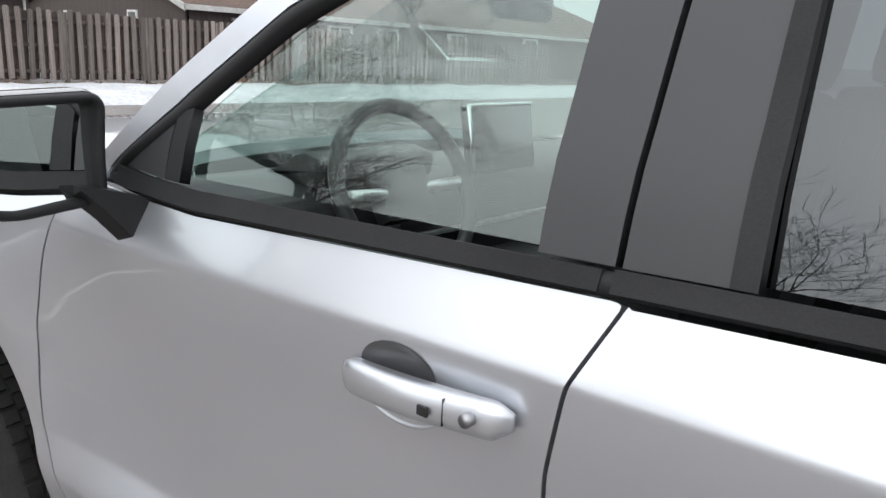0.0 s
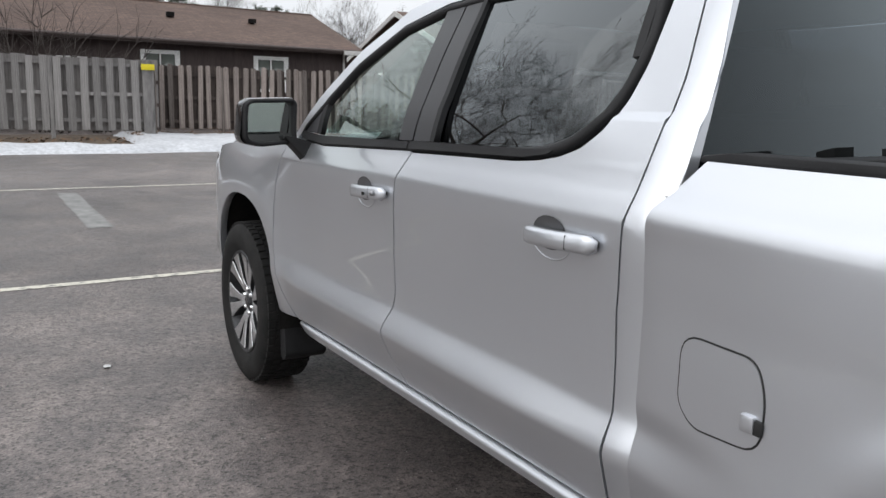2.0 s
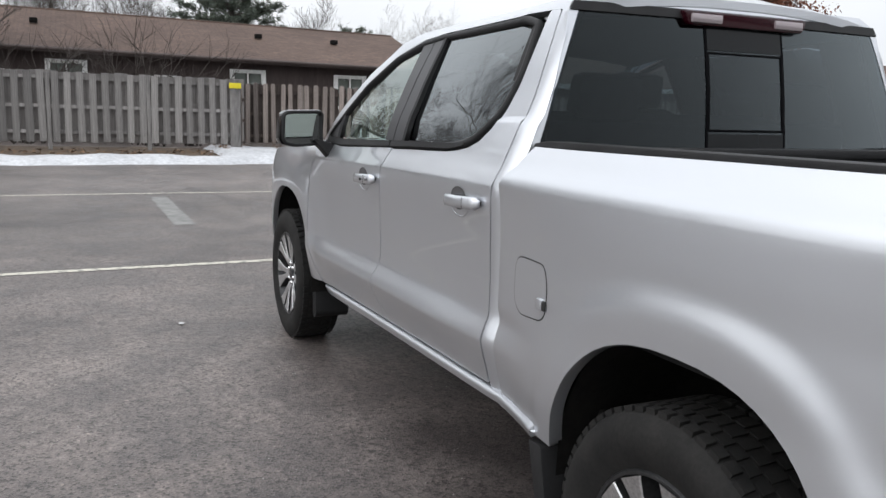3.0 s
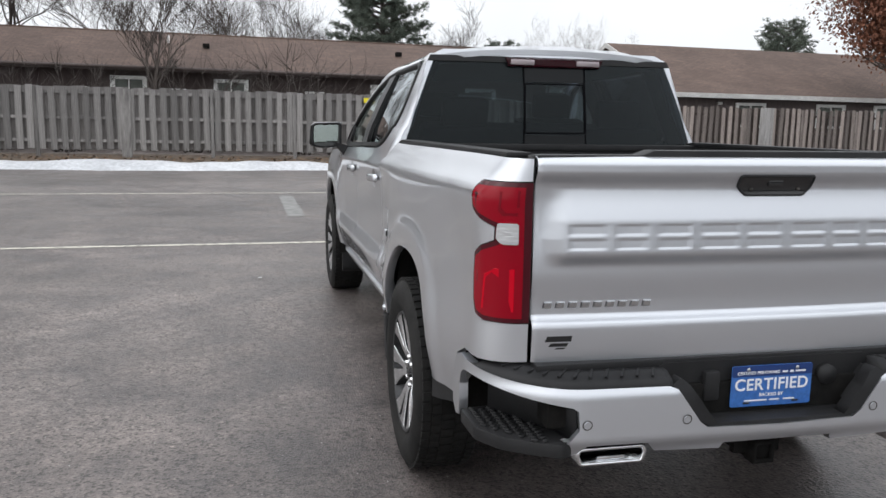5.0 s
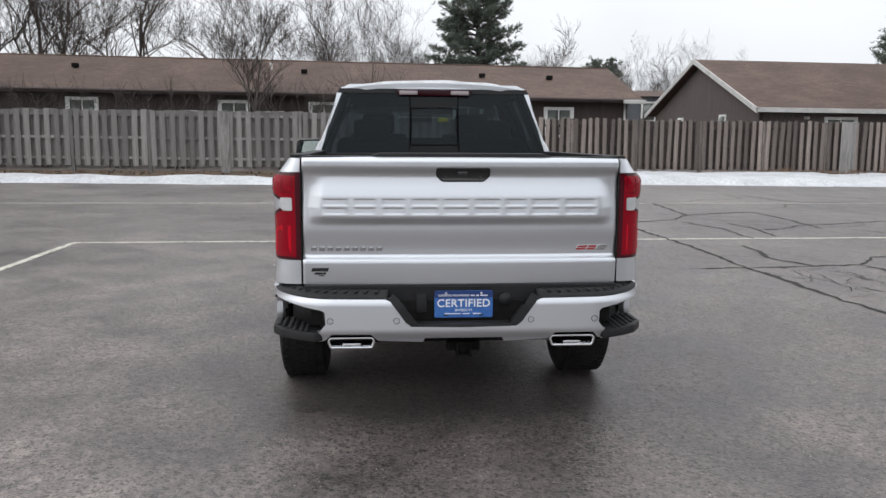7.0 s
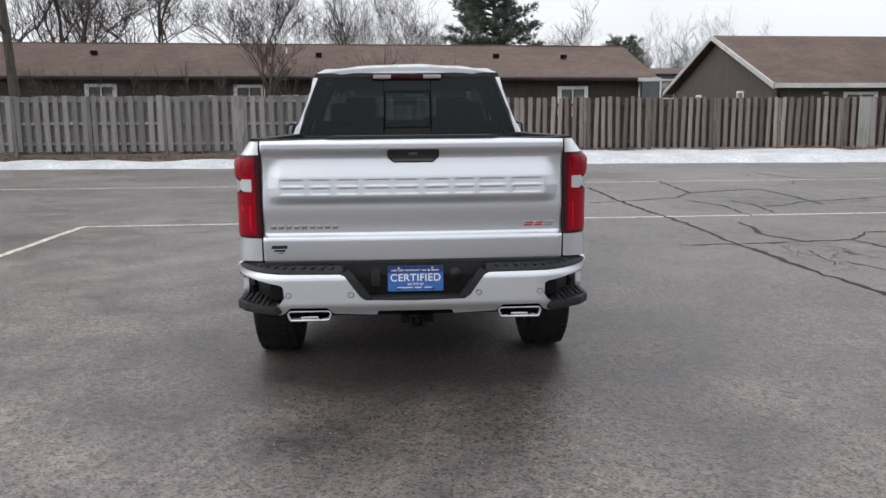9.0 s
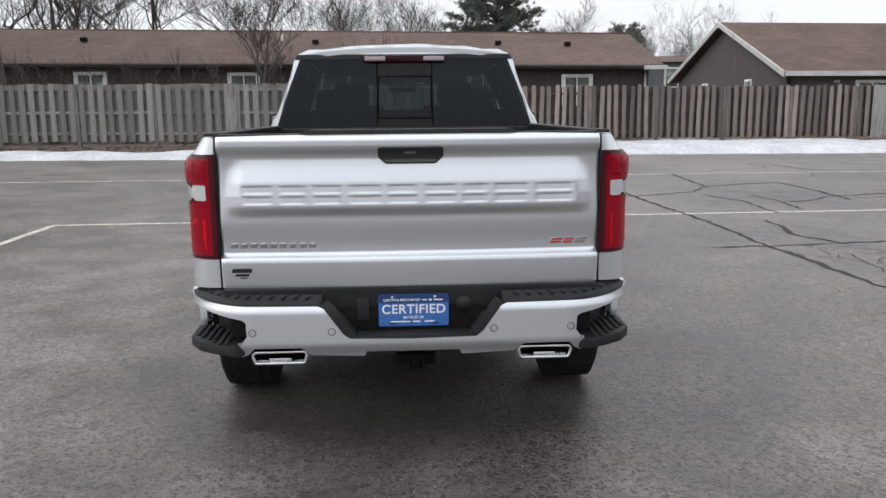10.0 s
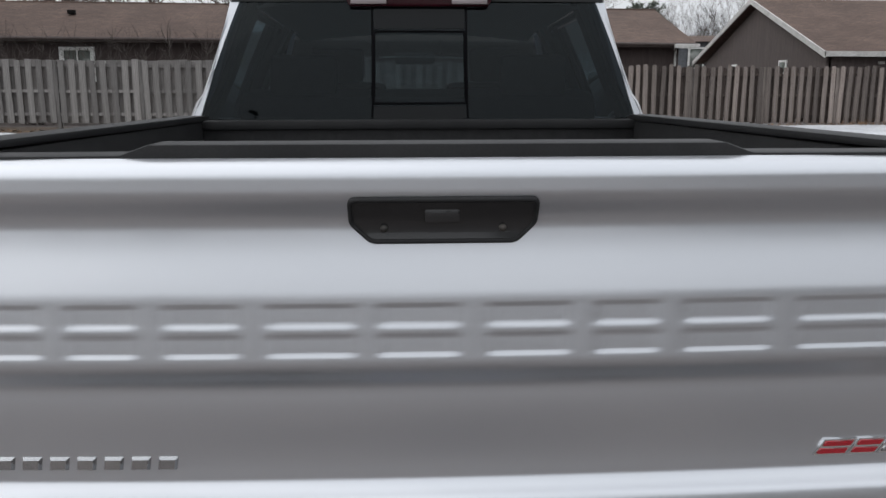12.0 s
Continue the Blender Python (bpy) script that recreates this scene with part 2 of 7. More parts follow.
LEAF = grained("dead_leaf", (0.11, 0.06, 0.035), (0.24, 0.15, 0.085), 3.0, 0.8, 0.2, 0.002)
FENCE_GREY = grained("weathered_grey_wood", (0.125, 0.118, 0.114), (0.32, 0.305, 0.293), 1.6, 0.85, 0.6, 0.004, (14, 14, 0.7), 5, per_piece=0.36)
FENCE_BROWN = grained("weathered_brown_wood", (0.07, 0.05, 0.044), (0.33, 0.285, 0.255), 1.4, 0.85, 0.6, 0.004, (13, 13, 0.6), 5, per_piece=0.5)
# back pickets and brown rails: shade between the boards put into the colour
FENCE_BROWN_SHADED = grained("shaded_brown_wood", (0.03, 0.022, 0.019), (0.085, 0.065, 0.056), 1.4, 0.85, 0.5, 0.003, (9, 9, 0.6), 6, per_piece=0.3)
FENCE_GREY_SHADED = grained("shaded_grey_wood", (0.13, 0.121, 0.115), (0.245, 0.23, 0.22), 1.6, 0.85, 0.5, 0.003, (9, 9, 0.7), 6, per_piece=0.22)
SIDING = grained("dark_brown_siding", (0.048, 0.034, 0.032), (0.07, 0.052, 0.048), 1.0, 0.8, 0.3, 0.004, (6, 6, 0.4))
SIDING_GREY = grained("brown_grey_siding", (0.095, 0.077, 0.073), (0.13, 0.106, 0.101), 1.0, 0.8, 0.3, 0.004, (6, 6, 0.4))
FASCIA = grained("weathered_white_fascia", (0.5, 0.49, 0.47), (0.66, 0.65, 0.63), 2.0, 0.6, 0.1, 0.002)
BROWN_FASCIA = grained("brown_fascia", (0.06, 0.042, 0.038), (0.09, 0.066, 0.06), 2.0, 0.6, 0.1, 0.002)
WHITE_FRAME = grained("white_window_frame", (0.72, 0.72, 0.7), (0.84, 0.84, 0.82), 3.0, 0.5, 0.1, 0.001)
SHINGLE = grained("brown_shingles", (0.095, 0.062, 0.05), (0.15, 0.10, 0.08), 0.5, 0.9, 0.6, 0.02, (1, 1, 1), 14)
_br = node(SHINGLE, "ShaderNodeTexBrick", Scale=1.0, Mortar_Size=0.012, Brick_Width=0.33, Row_Height=0.14)
_br.inputs["Color1"].default_value = (0.85, 0.85, 0.85, 1)
_br.inputs["Color2"].default_value = (1.12, 1.1, 1.08, 1)
_br.inputs["Mortar"].default_value = (0.6, 0.6, 0.6, 1)
_uv = node(SHINGLE, "ShaderNodeTexCoord")
_mp = node(SHINGLE, "ShaderNodeMapping")
_mp.inputs["Rotation"].default_value = (0, 0, radians(90))
join(SHINGLE, _uv.outputs["Object"], _mp.inputs[0])
join(SHINGLE, _mp.outputs[0], _br.inputs["Vector"])
_old = bsdf(SHINGLE).inputs["Base Color"].links[0].from_socket
join(SHINGLE, mix(SHINGLE, 1.0, _old, _br.outputs["Color"], "MULTIPLY"), bsdf(SHINGLE).inputs["Base Color"])
BARK = grained("grey_brown_bark", (0.05, 0.04, 0.035), (0.12, 0.1, 0.088), 5.0, 0.9, 0.6, 0.01, (3, 3, 0.6))
TWIG = grained("dark_twigs", (0.05, 0.04, 0.036), (0.095, 0.08, 0.071), 3.0, 0.9, 0.2, 0.003)
NEEDLE = grained("conifer_needles", (0.10, 0.125, 0.102), (0.17, 0.195, 0.155), 1.2, 0.8, 0.3, 0.01)
OAK_LEAF = grained("russet_oak_leaf", (0.13, 0.045, 0.025), (0.24, 0.095, 0.05), 1.5, 0.75, 0.2, 0.003)
SLATE_SIDING = grained("blue_grey_siding", (0.10, 0.108, 0.12), (0.14, 0.15, 0.163), 1.0, 0.8, 0.2, 0.004)
PALE_WALL = grained("pale_warehouse_wall", (0.5, 0.5, 0.5), (0.62, 0.62, 0.61), 0.4, 0.7, 0.2, 0.004)


# ---- mesh helpers ----
FACED = []  # meshes whose faces already point the right way


def part(name, bm, mat, parent=None, label="", smooth=True):
    """Links a bmesh as one mesh object under a thing or part."""
    me = bpy.data.meshes.new(name)
    if not any(b is bm for b in FACED):
        bmesh.ops.recalc_face_normals(bm, faces=bm.faces[:])
    FACED.clear()
    bm.to_mesh(me)
    bm.free()
    for p in me.polygons:
        p.use_smooth = smooth
    me.materials.append(mat)
    ob = new(name, me)
    if parent is not None:
        ob.parent = parent
    if label:
        ob["label"] = label
    return ob


def thing(name, label, category, group="", at=(0, 0, 0), turn=0.0):
    ob = new(name)
    ob.empty_display_size = 0.1
    ob.matrix_basis = pose(*at, 0, 0, turn)
    return tagged(ob, label, category, group)


def sharpen(bm, degrees=35):
    for e in bm.edges:
        if len(e.link_faces) == 2 and e.calc_face_angle(0) > radians(degrees):
            e.smooth = False


def box(sx, sy, sz, at=(0, 0, 0), bevel=0.0, rot=None, segs=2):
    bm = bmesh.new()
    bmesh.ops.create_cube(bm, size=1.0)
    bmesh.ops.scale(bm, vec=(sx, sy, sz), verts=bm.verts)
    if bevel:
        bmesh.ops.bevel(bm, geom=bm.edges[:] + bm.verts[:], offset=bevel, segments=segs, affect="EDGES", profile=0.6)
    m = Matrix.Translation(at)
    if rot:
        m = m @ Euler([radians(a) for a in rot]).to_matrix().to_4x4()
    bmesh.ops.transform(bm, matrix=m, verts=bm.verts)
    sharpen(bm, 50)
    return bm


def prism(outline, lo, hi, axis="y", bevel=0.0, segs=2):
    """A 2D outline pushed through along an axis: 'y' takes (x, z), 'x' takes (y, z), 'z' takes (x, y)."""
    bm = bmesh.new()

    def at(a, b, c):
        return {"y": (a, c, b), "x": (c, a, b), "z": (a, b, c)}[axis]

    low = [bm.verts.new(at(a, b, lo)) for a, b in outline]
    high = [bm.verts.new(at(a, b, hi)) for a, b in outline]
    n = len(outline)
    bm.faces.new(low[::-1])
    bm.faces.new(high)
    for k in range(n):
        bm.faces.new((low[k], low[(k + 1) % n], high[(k + 1) % n], high[k]))
    bmesh.ops.recalc_face_normals(bm, faces=bm.faces[:])
    if bevel:
        bmesh.ops.bevel(bm, geom=bm.edges[:] + bm.verts[:], offset=bevel, segments=segs, affect="EDGES", profile=0.6)
    sharpen(bm, 40)
    return bm


def merge(*bms):
    """Several bmeshes of one part as one."""
    out = bms[0]
    for b in bms[1:]:
        me = bpy.data.meshes.new("t")
        b.to_mesh(me)
        b.free()
        out.from_mesh(me)
        bpy.data.meshes.remove(me)
    return out


def tube(points, radii, sides=8, bm=None, cap=True):
    """A round bar through points, with a radius at each."""
    bm = bm or bmesh.new()
    pts = [Vector(p) for p in points]
    if isinstance(radii, (int, float)):
        radii = [radii] * len(pts)
    rings = []
    up = Vector((0, 0, 1))
    for k, p in enumerate(pts):
        d = (pts[min(k + 1, len(pts) - 1)] - pts[max(k - 1, 0)]).normalized()
        a = d.cross(up)
        if a.length < 1e-3:
            a = d.cross(Vector((1, 0, 0)))
        a.normalize()
        b = d.cross(a)
        rings.append([bm.verts.new(p + radii[k] * (math.cos(2 * math.pi * j / sides) * a + math.sin(2 * math.pi * j / sides) * b)) for j in range(sides)])
    for r0, r1 in zip(rings, rings[1:]):
        for j in range(sides):
            bm.faces.new((r0[j], r0[(j + 1) % sides], r1[(j + 1) % sides], r1[j]))
    if cap:
        bm.faces.new(rings[0][::-1])
        bm.faces.new(rings[-1])
    return bm


def lathe(profile, segs=48, closed=False):
    """Spins (y, r) points about the y axis."""
    bm = bmesh.new()
    rings = []
    for k in range(segs):
        a = 2 * math.pi * k / segs
        rings.append([bm.verts.new((r * math.cos(a), y, r * math.sin(a))) for y, r in profile])
    n = len(profile)
    for k in range(segs):
        a, b = rings[k], rings[(k + 1) % segs]
        for j in range(n if closed else n - 1):
            bm.faces.new((a[j], a[(j + 1) % n], b[(j + 1) % n], b[j]))
    bmesh.ops.recalc_face_normals(bm, faces=bm.faces[:])
    sharpen(bm, 40)
    return bm


def dense(outline, step=0.03, closed=True):
    out = []
    n = len(outline)
    for k in range(n if closed else n - 1):
        (a, b), (c, d) = outline[k], outline[(k + 1) % n]
        parts = max(1, int(math.hypot(c - a, d - b) / step))
        out += [(a + (c - a) * j / parts, b + (d - b) * j / parts) for j in range(parts)]
    return out if closed else out + [outline[-1]]


def rounded(outline, radius, n=4):
    """The outline with its corners rounded off."""
    out = []
    count = len(outline)
    for k in range(count):
        p, q, r = (Vector(outline[(k + d) % count]) for d in (-1, 0, 1))
        a, b = p - q, r - q
        cut = min(radius, a.length * 0.45, b.length * 0.45)
        s, e = q + a.normalized() * cut, q + b.normalized() * cut
        for j in range(n + 1):
            t = j / n
            v = (1 - t) ** 2 * s + 2 * t * (1 - t) * q + t * t * e
            out.append((v.x, v.y))
    return out


def normal_of(place, u, v, out):
    e = 1e-3
    n = (Vector(place(u + e, v)) - Vector(place(u - e, v))).cross(Vector(place(u, v + e)) - Vector(place(u, v - e)))
    out = Vector(out(u, v) if callable(out) else out)
    n = n.normalized() if n.length > 1e-12 else out.normalized()
    return n if n.dot(out) >= 0 else -n


def panel(outline, place, out, step=(0.06, 0.03), depth=0.02, proud=0.0):
    """A pressed sheet: the outline in (u, v), cut into a fine grid, laid on the surface place(u, v), with its rim turned inwards."""
    bm = bmesh.new()
    bm.faces.new([bm.verts.new((u, v, 0)) for u, v in outline])
    us, vs = [p[0] for p in outline], [p[1] for p in outline]
    for lo, hi, st, axis in ((min(us), max(us), step[0], 0), (min(vs), max(vs), step[1], 1)):
        cuts = max(1, round((hi - lo) / st))
        for k in range(1, cuts):
            co, no = [0, 0, 0], [0, 0, 0]
            co[axis], no[axis] = lo + (hi - lo) * k / cuts + 1e-5, 1
            bmesh.ops.bisect_plane(bm, geom=bm.verts[:] + bm.edges[:] + bm.faces[:], dist=1e-6, plane_co=co, plane_no=no)
    bmesh.ops.dissolve_degenerate(bm, dist=2e-5, edges=bm.edges[:])
    rim = [e for e in bm.edges if len(e.link_faces) == 1]
    inner, spots = {}, {}
    for v in list(bm.verts):
        u, w = v.co.x, v.co.y
        n = normal_of(place, u, w, out)
        spots[v] = (Vector(place(u, w)) + proud * n, n)
    for e in rim:
        for v in e.verts:
            if v not in inner:
                inner[v] = bm.verts.new(spots[v][0] - depth * spots[v][1])
    for v, (p, n) in spots.items():
        v.co = p
    bm.normal_update()
    faces = list(bm.faces)
    if sum(f.normal.dot(spots[f.verts[0]][1]) * f.calc_area() for f in faces) < 0:
        for f in faces:
            f.normal_flip()
    for e in rim:
        a, b = e.verts
        lo = e.link_loops[0]
        if lo.vert is not a:
            a, b = b, a
        e.smooth = False
        bm.faces.new((b, a, inner[a], inner[b]))
    FACED.append(bm)
    return bm


def ring_trim(outer, inner, place, out, height=0.006, depth=0.02, base=0.0):
    """A trim strip between two outlines of the same count, rounded across."""
    bm = bmesh.new()
    rows = []
    for (a, b), (c, d) in zip(outer, inner):
        row = []
        for t, h in ((0, -depth), (0, base), (0.25, base + height), (0.75, base + height), (1, base), (1, -depth)):
            u, v = a + (c - a) * t, b + (d - b) * t
            row.append(bm.verts.new(Vector(place(u, v)) + h * normal_of(place, u, v, out)))
        rows.append(row)
    for k in range(len(rows)):
        r0, r1 = rows[k], rows[(k + 1) % len(rows)]
        for j in range(5):
            bm.faces.new((r0[j], r1[j], r1[j + 1], r0[j + 1]))
    bmesh.ops.recalc_face_normals(bm, faces=bm.faces[:])
    return bm


def emboss(outline, place, out, height, slope):
    """A raised plateau with sloping edges, pressed out of the surface place."""
    bm = bmesh.new()
    top = inset(outline, slope)
    low = [bm.verts.new(Vector(place(u, v)) - 0.0015 * normal_of(place, u, v, out)) for u, v in outline]
    high = [bm.verts.new(Vector(place(u, v)) + height * normal_of(place, u, v, out)) for u, v in top]
    n = len(outline)
    for k in range(n):
        bm.faces.new((low[k], low[(k + 1) % n], high[(k + 1) % n], high[k]))
    bm.faces.new(high)
    bmesh.ops.recalc_face_normals(bm, faces=bm.faces[:])
    bm.normal_update()
    if bm.faces[:][-1].normal.dot(Vector(out(*outline[0]) if callable(out) else out)) < 0:
        bmesh.ops.reverse_faces(bm, faces=bm.faces[:])
    FACED.append(bm)
    return bm


def inset(outline, d):
    """The outline moved inwards by d (mitred)."""
    n = len(outline)
    area = sum(outline[k][0] * outline[(k + 1) % n][1] - outline[(k + 1) % n][0] * outline[k][1] for k in range(n))
    s = 1 if area > 0 else -1
    out = []
    for k in range(n):
        p, q, r = (Vector(outline[(k + j) % n]) for j in (-1, 0, 1))
        e0, e1 = (q - p).normalized(), (r - q).normalized()
        n0, n1 = Vector((-e0.y, e0.x)) * s, Vector((-e1.y, e1.x)) * s
        m = n0 + n1
        m = m / max(0.35, m.dot(n0)) if m.length > 1e-6 else n0
        out.append(tuple(q + d * m))
    return out


def ramp01(a, b, x):
    return min(1.0, max(0.0, (x - a) / (b - a)))


def smooth01(a, b, x):
    t = min(1.0, max(0.0, (x - a) / (b - a)))
    return t * t * (3 - 2 * t)


def curve_through(knots):
    """A smooth function through (s, value) knots, by monotone cubic pieces."""
    xs = np.array([k[0] for k in knots], float)
    ys = np.array([k[1] for k in knots], float)
    h = np.diff(xs)
    d = np.diff(ys) / h
    m = np.zeros(len(xs))
    m[0], m[-1] = d[0], d[-1]
    for k in range(1, len(xs) - 1):
        m[k] = 0 if d[k - 1] * d[k] <= 0 else 2 * d[k - 1] * d[k] / (d[k - 1] + d[k])

    def f(x):
        if x <= xs[0]:
            return float(ys[0] + m[0] * (x - xs[0]))
        if x >= xs[-1]:
            return float(ys[-1] + m[-1] * (x - xs[-1]))
        k = int(np.searchsorted(xs, x)) - 1
        t = (x - xs[k]) / h[k]
        return float((1 + 2 * t) * (1 - t) ** 2 * ys[k] + t * (1 - t) ** 2 * h[k] * m[k] + t * t * (3 - 2 * t) * ys[k + 1] + t * t * (t - 1) * h[k] * m[k + 1])

    return f


# ---- the ground ----
def gz(x, y):
    """The height of the ground: leaned a little to fit the camera's view, and raised behind its far edge."""
    lean = -0.006 * max(-30.0, min(30.0, y))
    return lean + 0.12 * smooth01(13.2, 16.5, -x)


def sheet(xs, ys, height, lift=0.0):
    bm = bmesh.new()
    grid = [[bm.verts.new((x, y, height(x, y) + lift)) for y in ys] for x in xs]
    for a, b in zip(grid, grid[1:]):
        for k in range(len(ys) - 1):
            bm.faces.new((a[k], b[k], b[k + 1], a[k + 1]))
    FACED.append(bm)
    return bm


def spread(lo, hi, step):
    n = max(1, round((hi - lo) / step))
    return [lo + (hi - lo) * k / n for k in range(n + 1)]


xs = [-900, -400, -150, -80] + spread(-50, -20, 5) + spread(-18, -12, 0.5) + spread(-10, 60, 5) + [100, 300, 900]
ys = [-900, -400, -150, -80] + spread(-60, 60, 5) + [80, 150, 400, 900]
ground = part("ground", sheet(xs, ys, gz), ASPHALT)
tagged(ground, "dark grey worn asphalt parking lot with damp patches and painted shade under the truck", "ground", kind="structure")


def ribbon(points, width, lift=0.004, wander=0.0):
    """A flat strip on the ground along points (x, y)."""
    bm = bmesh.new()
    pts = [Vector((x, y)) for x, y in dense(points, 0.25, False)]
    rows = []
    for k, p in enumerate(pts):
        d = (pts[min(k + 1, len(pts) - 1)] - pts[max(k - 1, 0)]).normalized()
        side = Vector((-d.y, d.x))
        w = width * (1 + wander * random.uniform(-1, 1)) / 2
        q = p + side * wander * width * random.uniform(-1, 1)
        rows.append([bm.verts.new((*(q + s * w * side), gz(*(q + s * w * side)) + lift)) for s in (-1, 1)])
    for a, b in zip(rows, rows[1:]):
        bm.faces.new((a[0], b[0], b[1], a[1]))
    for f in bm.faces:
        f.normal_update()
        if f.normal.z < 0:
            f.normal_flip()
    FACED.append(bm)
    return bm


for pts, w, lab in (
    ([(-2.385, -4.58), (-2.65, 0.0), (-3.47, 14.0)], 0.10, "pale painted parking line on asphalt"),
    ([(-2.385, -4.56), (0.0, -4.58), (9.0, -4.8), (24.0, -5.28)], 0.10, "pale painted stall line on asphalt"),
    ([(-7.0, -30.0), (-8.87, 0.0), (-10.5, 26.0)], 0.10, "white painted lane line on asphalt"),
):
    tagged(part("road_marking", ribbon(pts, w, 0.004, 0.05), LINE_PAINT), lab, "road marking", "lines on the lot", "structure")
tagged(part("road_marking", ribbon([(-8.25, -1.1), (-5.15, -1.06)], 0.26, 0.004, 0.04), FADED_PAINT), "faded grey painted bar on asphalt", "road marking", "lines on the lot", "structure")


def crack(points, width):
    pts = []
    for (a, b), (c, d) in zip(points, points[1:]):
        n = max(2, int(math.hypot(c - a, d - b) / 0.12))
        pts += [(a + (c - a) * k / n + random.uniform(-0.03, 0.03), b + (d - b) * k / n + random.uniform(-0.03, 0.03)) for k in range(n)]
    pts.append(points[-1])
    bm = bmesh.new()
    rows = []
    for k, (x, y) in enumerate(pts):
        a, b = pts[max(k - 1, 0)], pts[min(k + 1, len(pts) - 1)]
        d = Vector((b[0] - a[0], b[1] - a[1])).normalized()
        w = 1.15 * width * random.uniform(0.35, 1.0) / 2 * (0.4 if k in (0, len(pts) - 1) else 1)
        rows.append([bm.verts.new((x - s * d.y * w, y + s * d.x * w, gz(x, y) + 0.005)) for s in (-1, 1)])
    for r0, r1 in zip(rows, rows[1:]):
        bm.faces.new((r0[0], r1[0], r1[1], r0[1]))
    for f in bm.faces:
        f.normal_update()
        if f.normal.z < 0:
            f.normal_flip()
    FACED.append(bm)
    return bm


CRACKS = (
    ([(-7.87, 3.95), (-4.6, 3.9), (-3.08, 3.98), (-2.0, 4.05), (-0.29, 4.01), (1.6, 4.09), (4.2, 4.3)], 0.07),
    ([(-4.9, 3.26), (-5.1, 4.04), (-5.71, 5.16), (-6.5, 5.68), (-6.95, 6.6), (-7.2, 7.4), (-5.9, 7.4), (-4.3, 7.25)], 0.065),
    ([(-9.3, 5.96), (-7.86, 5.83), (-6.5, 5.68)], 0.06),
    ([(-5.27, 5.12), (-4.34, 5.44), (-2.9, 5.35)], 0.05),
    ([(-5.1, 5.92), (-4.43, 6.02), (-3.25, 5.9)], 0.05),
    ([(-4.11, 5.99), (-4.25, 6.5), (-4.84, 7.17), (-4.96, 7.7), (-5.6, 9.4)], 0.055),
    ([(-2.18, 4.85), (-1.63, 4.83), (-1.06, 4.66), (-0.39, 4.91)], 0.07),
    ([(-0.22, 3.29), (-0.28, 4.08), (-0.39, 4.91), (-0.47, 5.58), (-1.1, 6.11), (-1.3, 7.6)], 0.05),
    ([(-0.47, 5.58), (-0.17, 5.64), (0.4, 5.6), (1.0, 6.4)], 0.05),
    ([(-11.8, 9.26), (-10.4, 9.51), (-9.6, 9.81), (-9.9, 11.6)], 0.06),
    ([(0.16, 4.63), (0.96, 4.53), (1.21, 4.42)], 0.02),
    ([(1.0, 4.71), (1.24, 4.77), (1.6, 4.9), (2.4, 5.6)], 0.035),
)
for pts, w in CRACKS:
    tagged(part("crack", crack(pts, w), CRACK), "black tar-filled crack in the asphalt", "crack", "cracks in the lot", "structure")

# a finer net of cracks beside the truck
net = random.Random(19)
for x0, x1, y0, y1, count, step, wide in ((-10.5, -1.5, 5.5, 14.0, 10, 0.6, 0.03), (-0.4, 1.3, 4.3, 5.6, 16, 0.13, 0.014)):
    for _ in range(count):
        x, y, a = net.uniform(x0, x1), net.uniform(y0, y1), net.uniform(0, 6.28)
        pts = [(x, y)]
        for _ in range(net.randint(3, 6)):
            a += net.uniform(-0.8, 0.8)
            x, y = x + step * math.cos(a), y + step * math.sin(a)
            pts.append((x, y))
        tagged(part("crack", crack(pts, net.uniform(0.6, 1.1) * wide), CRACK), "thin branching crack in the asphalt", "crack", "cracks in the lot", "structure")

# stones and grit on the lot
bm = bmesh.new()
for _ in range(3200):
    x, y = random.uniform(-3, 9.5), random.uniform(-5, 5)
    r = random.uniform(0.0018, 0.0055)
    vs = [bm.verts.new((x + r * math.cos(a), y + r * math.sin(a), gz(x, y) + 0.001)) for a in (0.2, 2.2, 4.4)]
    top = bm.verts.new((x, y, gz(x, y) + r * 0.9))
    for k in range(3):
        bm.faces.new((vs[k], vs[(k + 1) % 3], top))
tagged(part("grit", bm, GRIT, smooth=False), "small pale stones scattered on the asphalt", "grit", kind="stuff")
bm = bmesh.new()
vs = []
for k in range(7):
    a = 2 * math.pi * k / 7
    vs.append(bm.verts.new((-0.46 + 0.035 * math.cos(a) * random.uniform(0.6, 1), -1.62 + 0.02 * math.sin(a), gz(0, -1.62) + 0.006 + 0.006 * random.random())))
bm.faces.new(vs)
tagged(part("litter_scrap", bm, PALE_WALL, smooth=False), "small pale scrap lying on the asphalt", "litter")


# ---- snow bank and leaf litter along the fences ----
def snow_height(x, y):
    edge = -14.0 - 0.08 * max(0.0, min(8.0, y + 4.0)) + 0.16 * noise.noise((0, y * 0.5, 3)) + 0.06 * noise.noise((0, y * 2.5, 5))
    back = (-16.4 if y < 1.2 else -20.6) + 0.5 * noise.noise((0, y * 0.6, 8))
    rise = smooth01(0, 0.9, edge - x) * smooth01(0, 1.2, x - back)
    lump = 0.07 * noise.noise((x * 0.6, y * 0.45, 1)) + 0.04 * noise.noise((x * 2.0, y * 1.6, 2))
    return gz(x, y) - 0.05 + rise * (0.19 + lump)


snow = part("snow_bank", sheet(spread(-21.5, -11.6, 0.16), spread(-34, 34, 0.26), snow_height), SNOW)
tagged(snow, "dirty white ploughed snow along the edge of the lot", "snow", kind="structure")


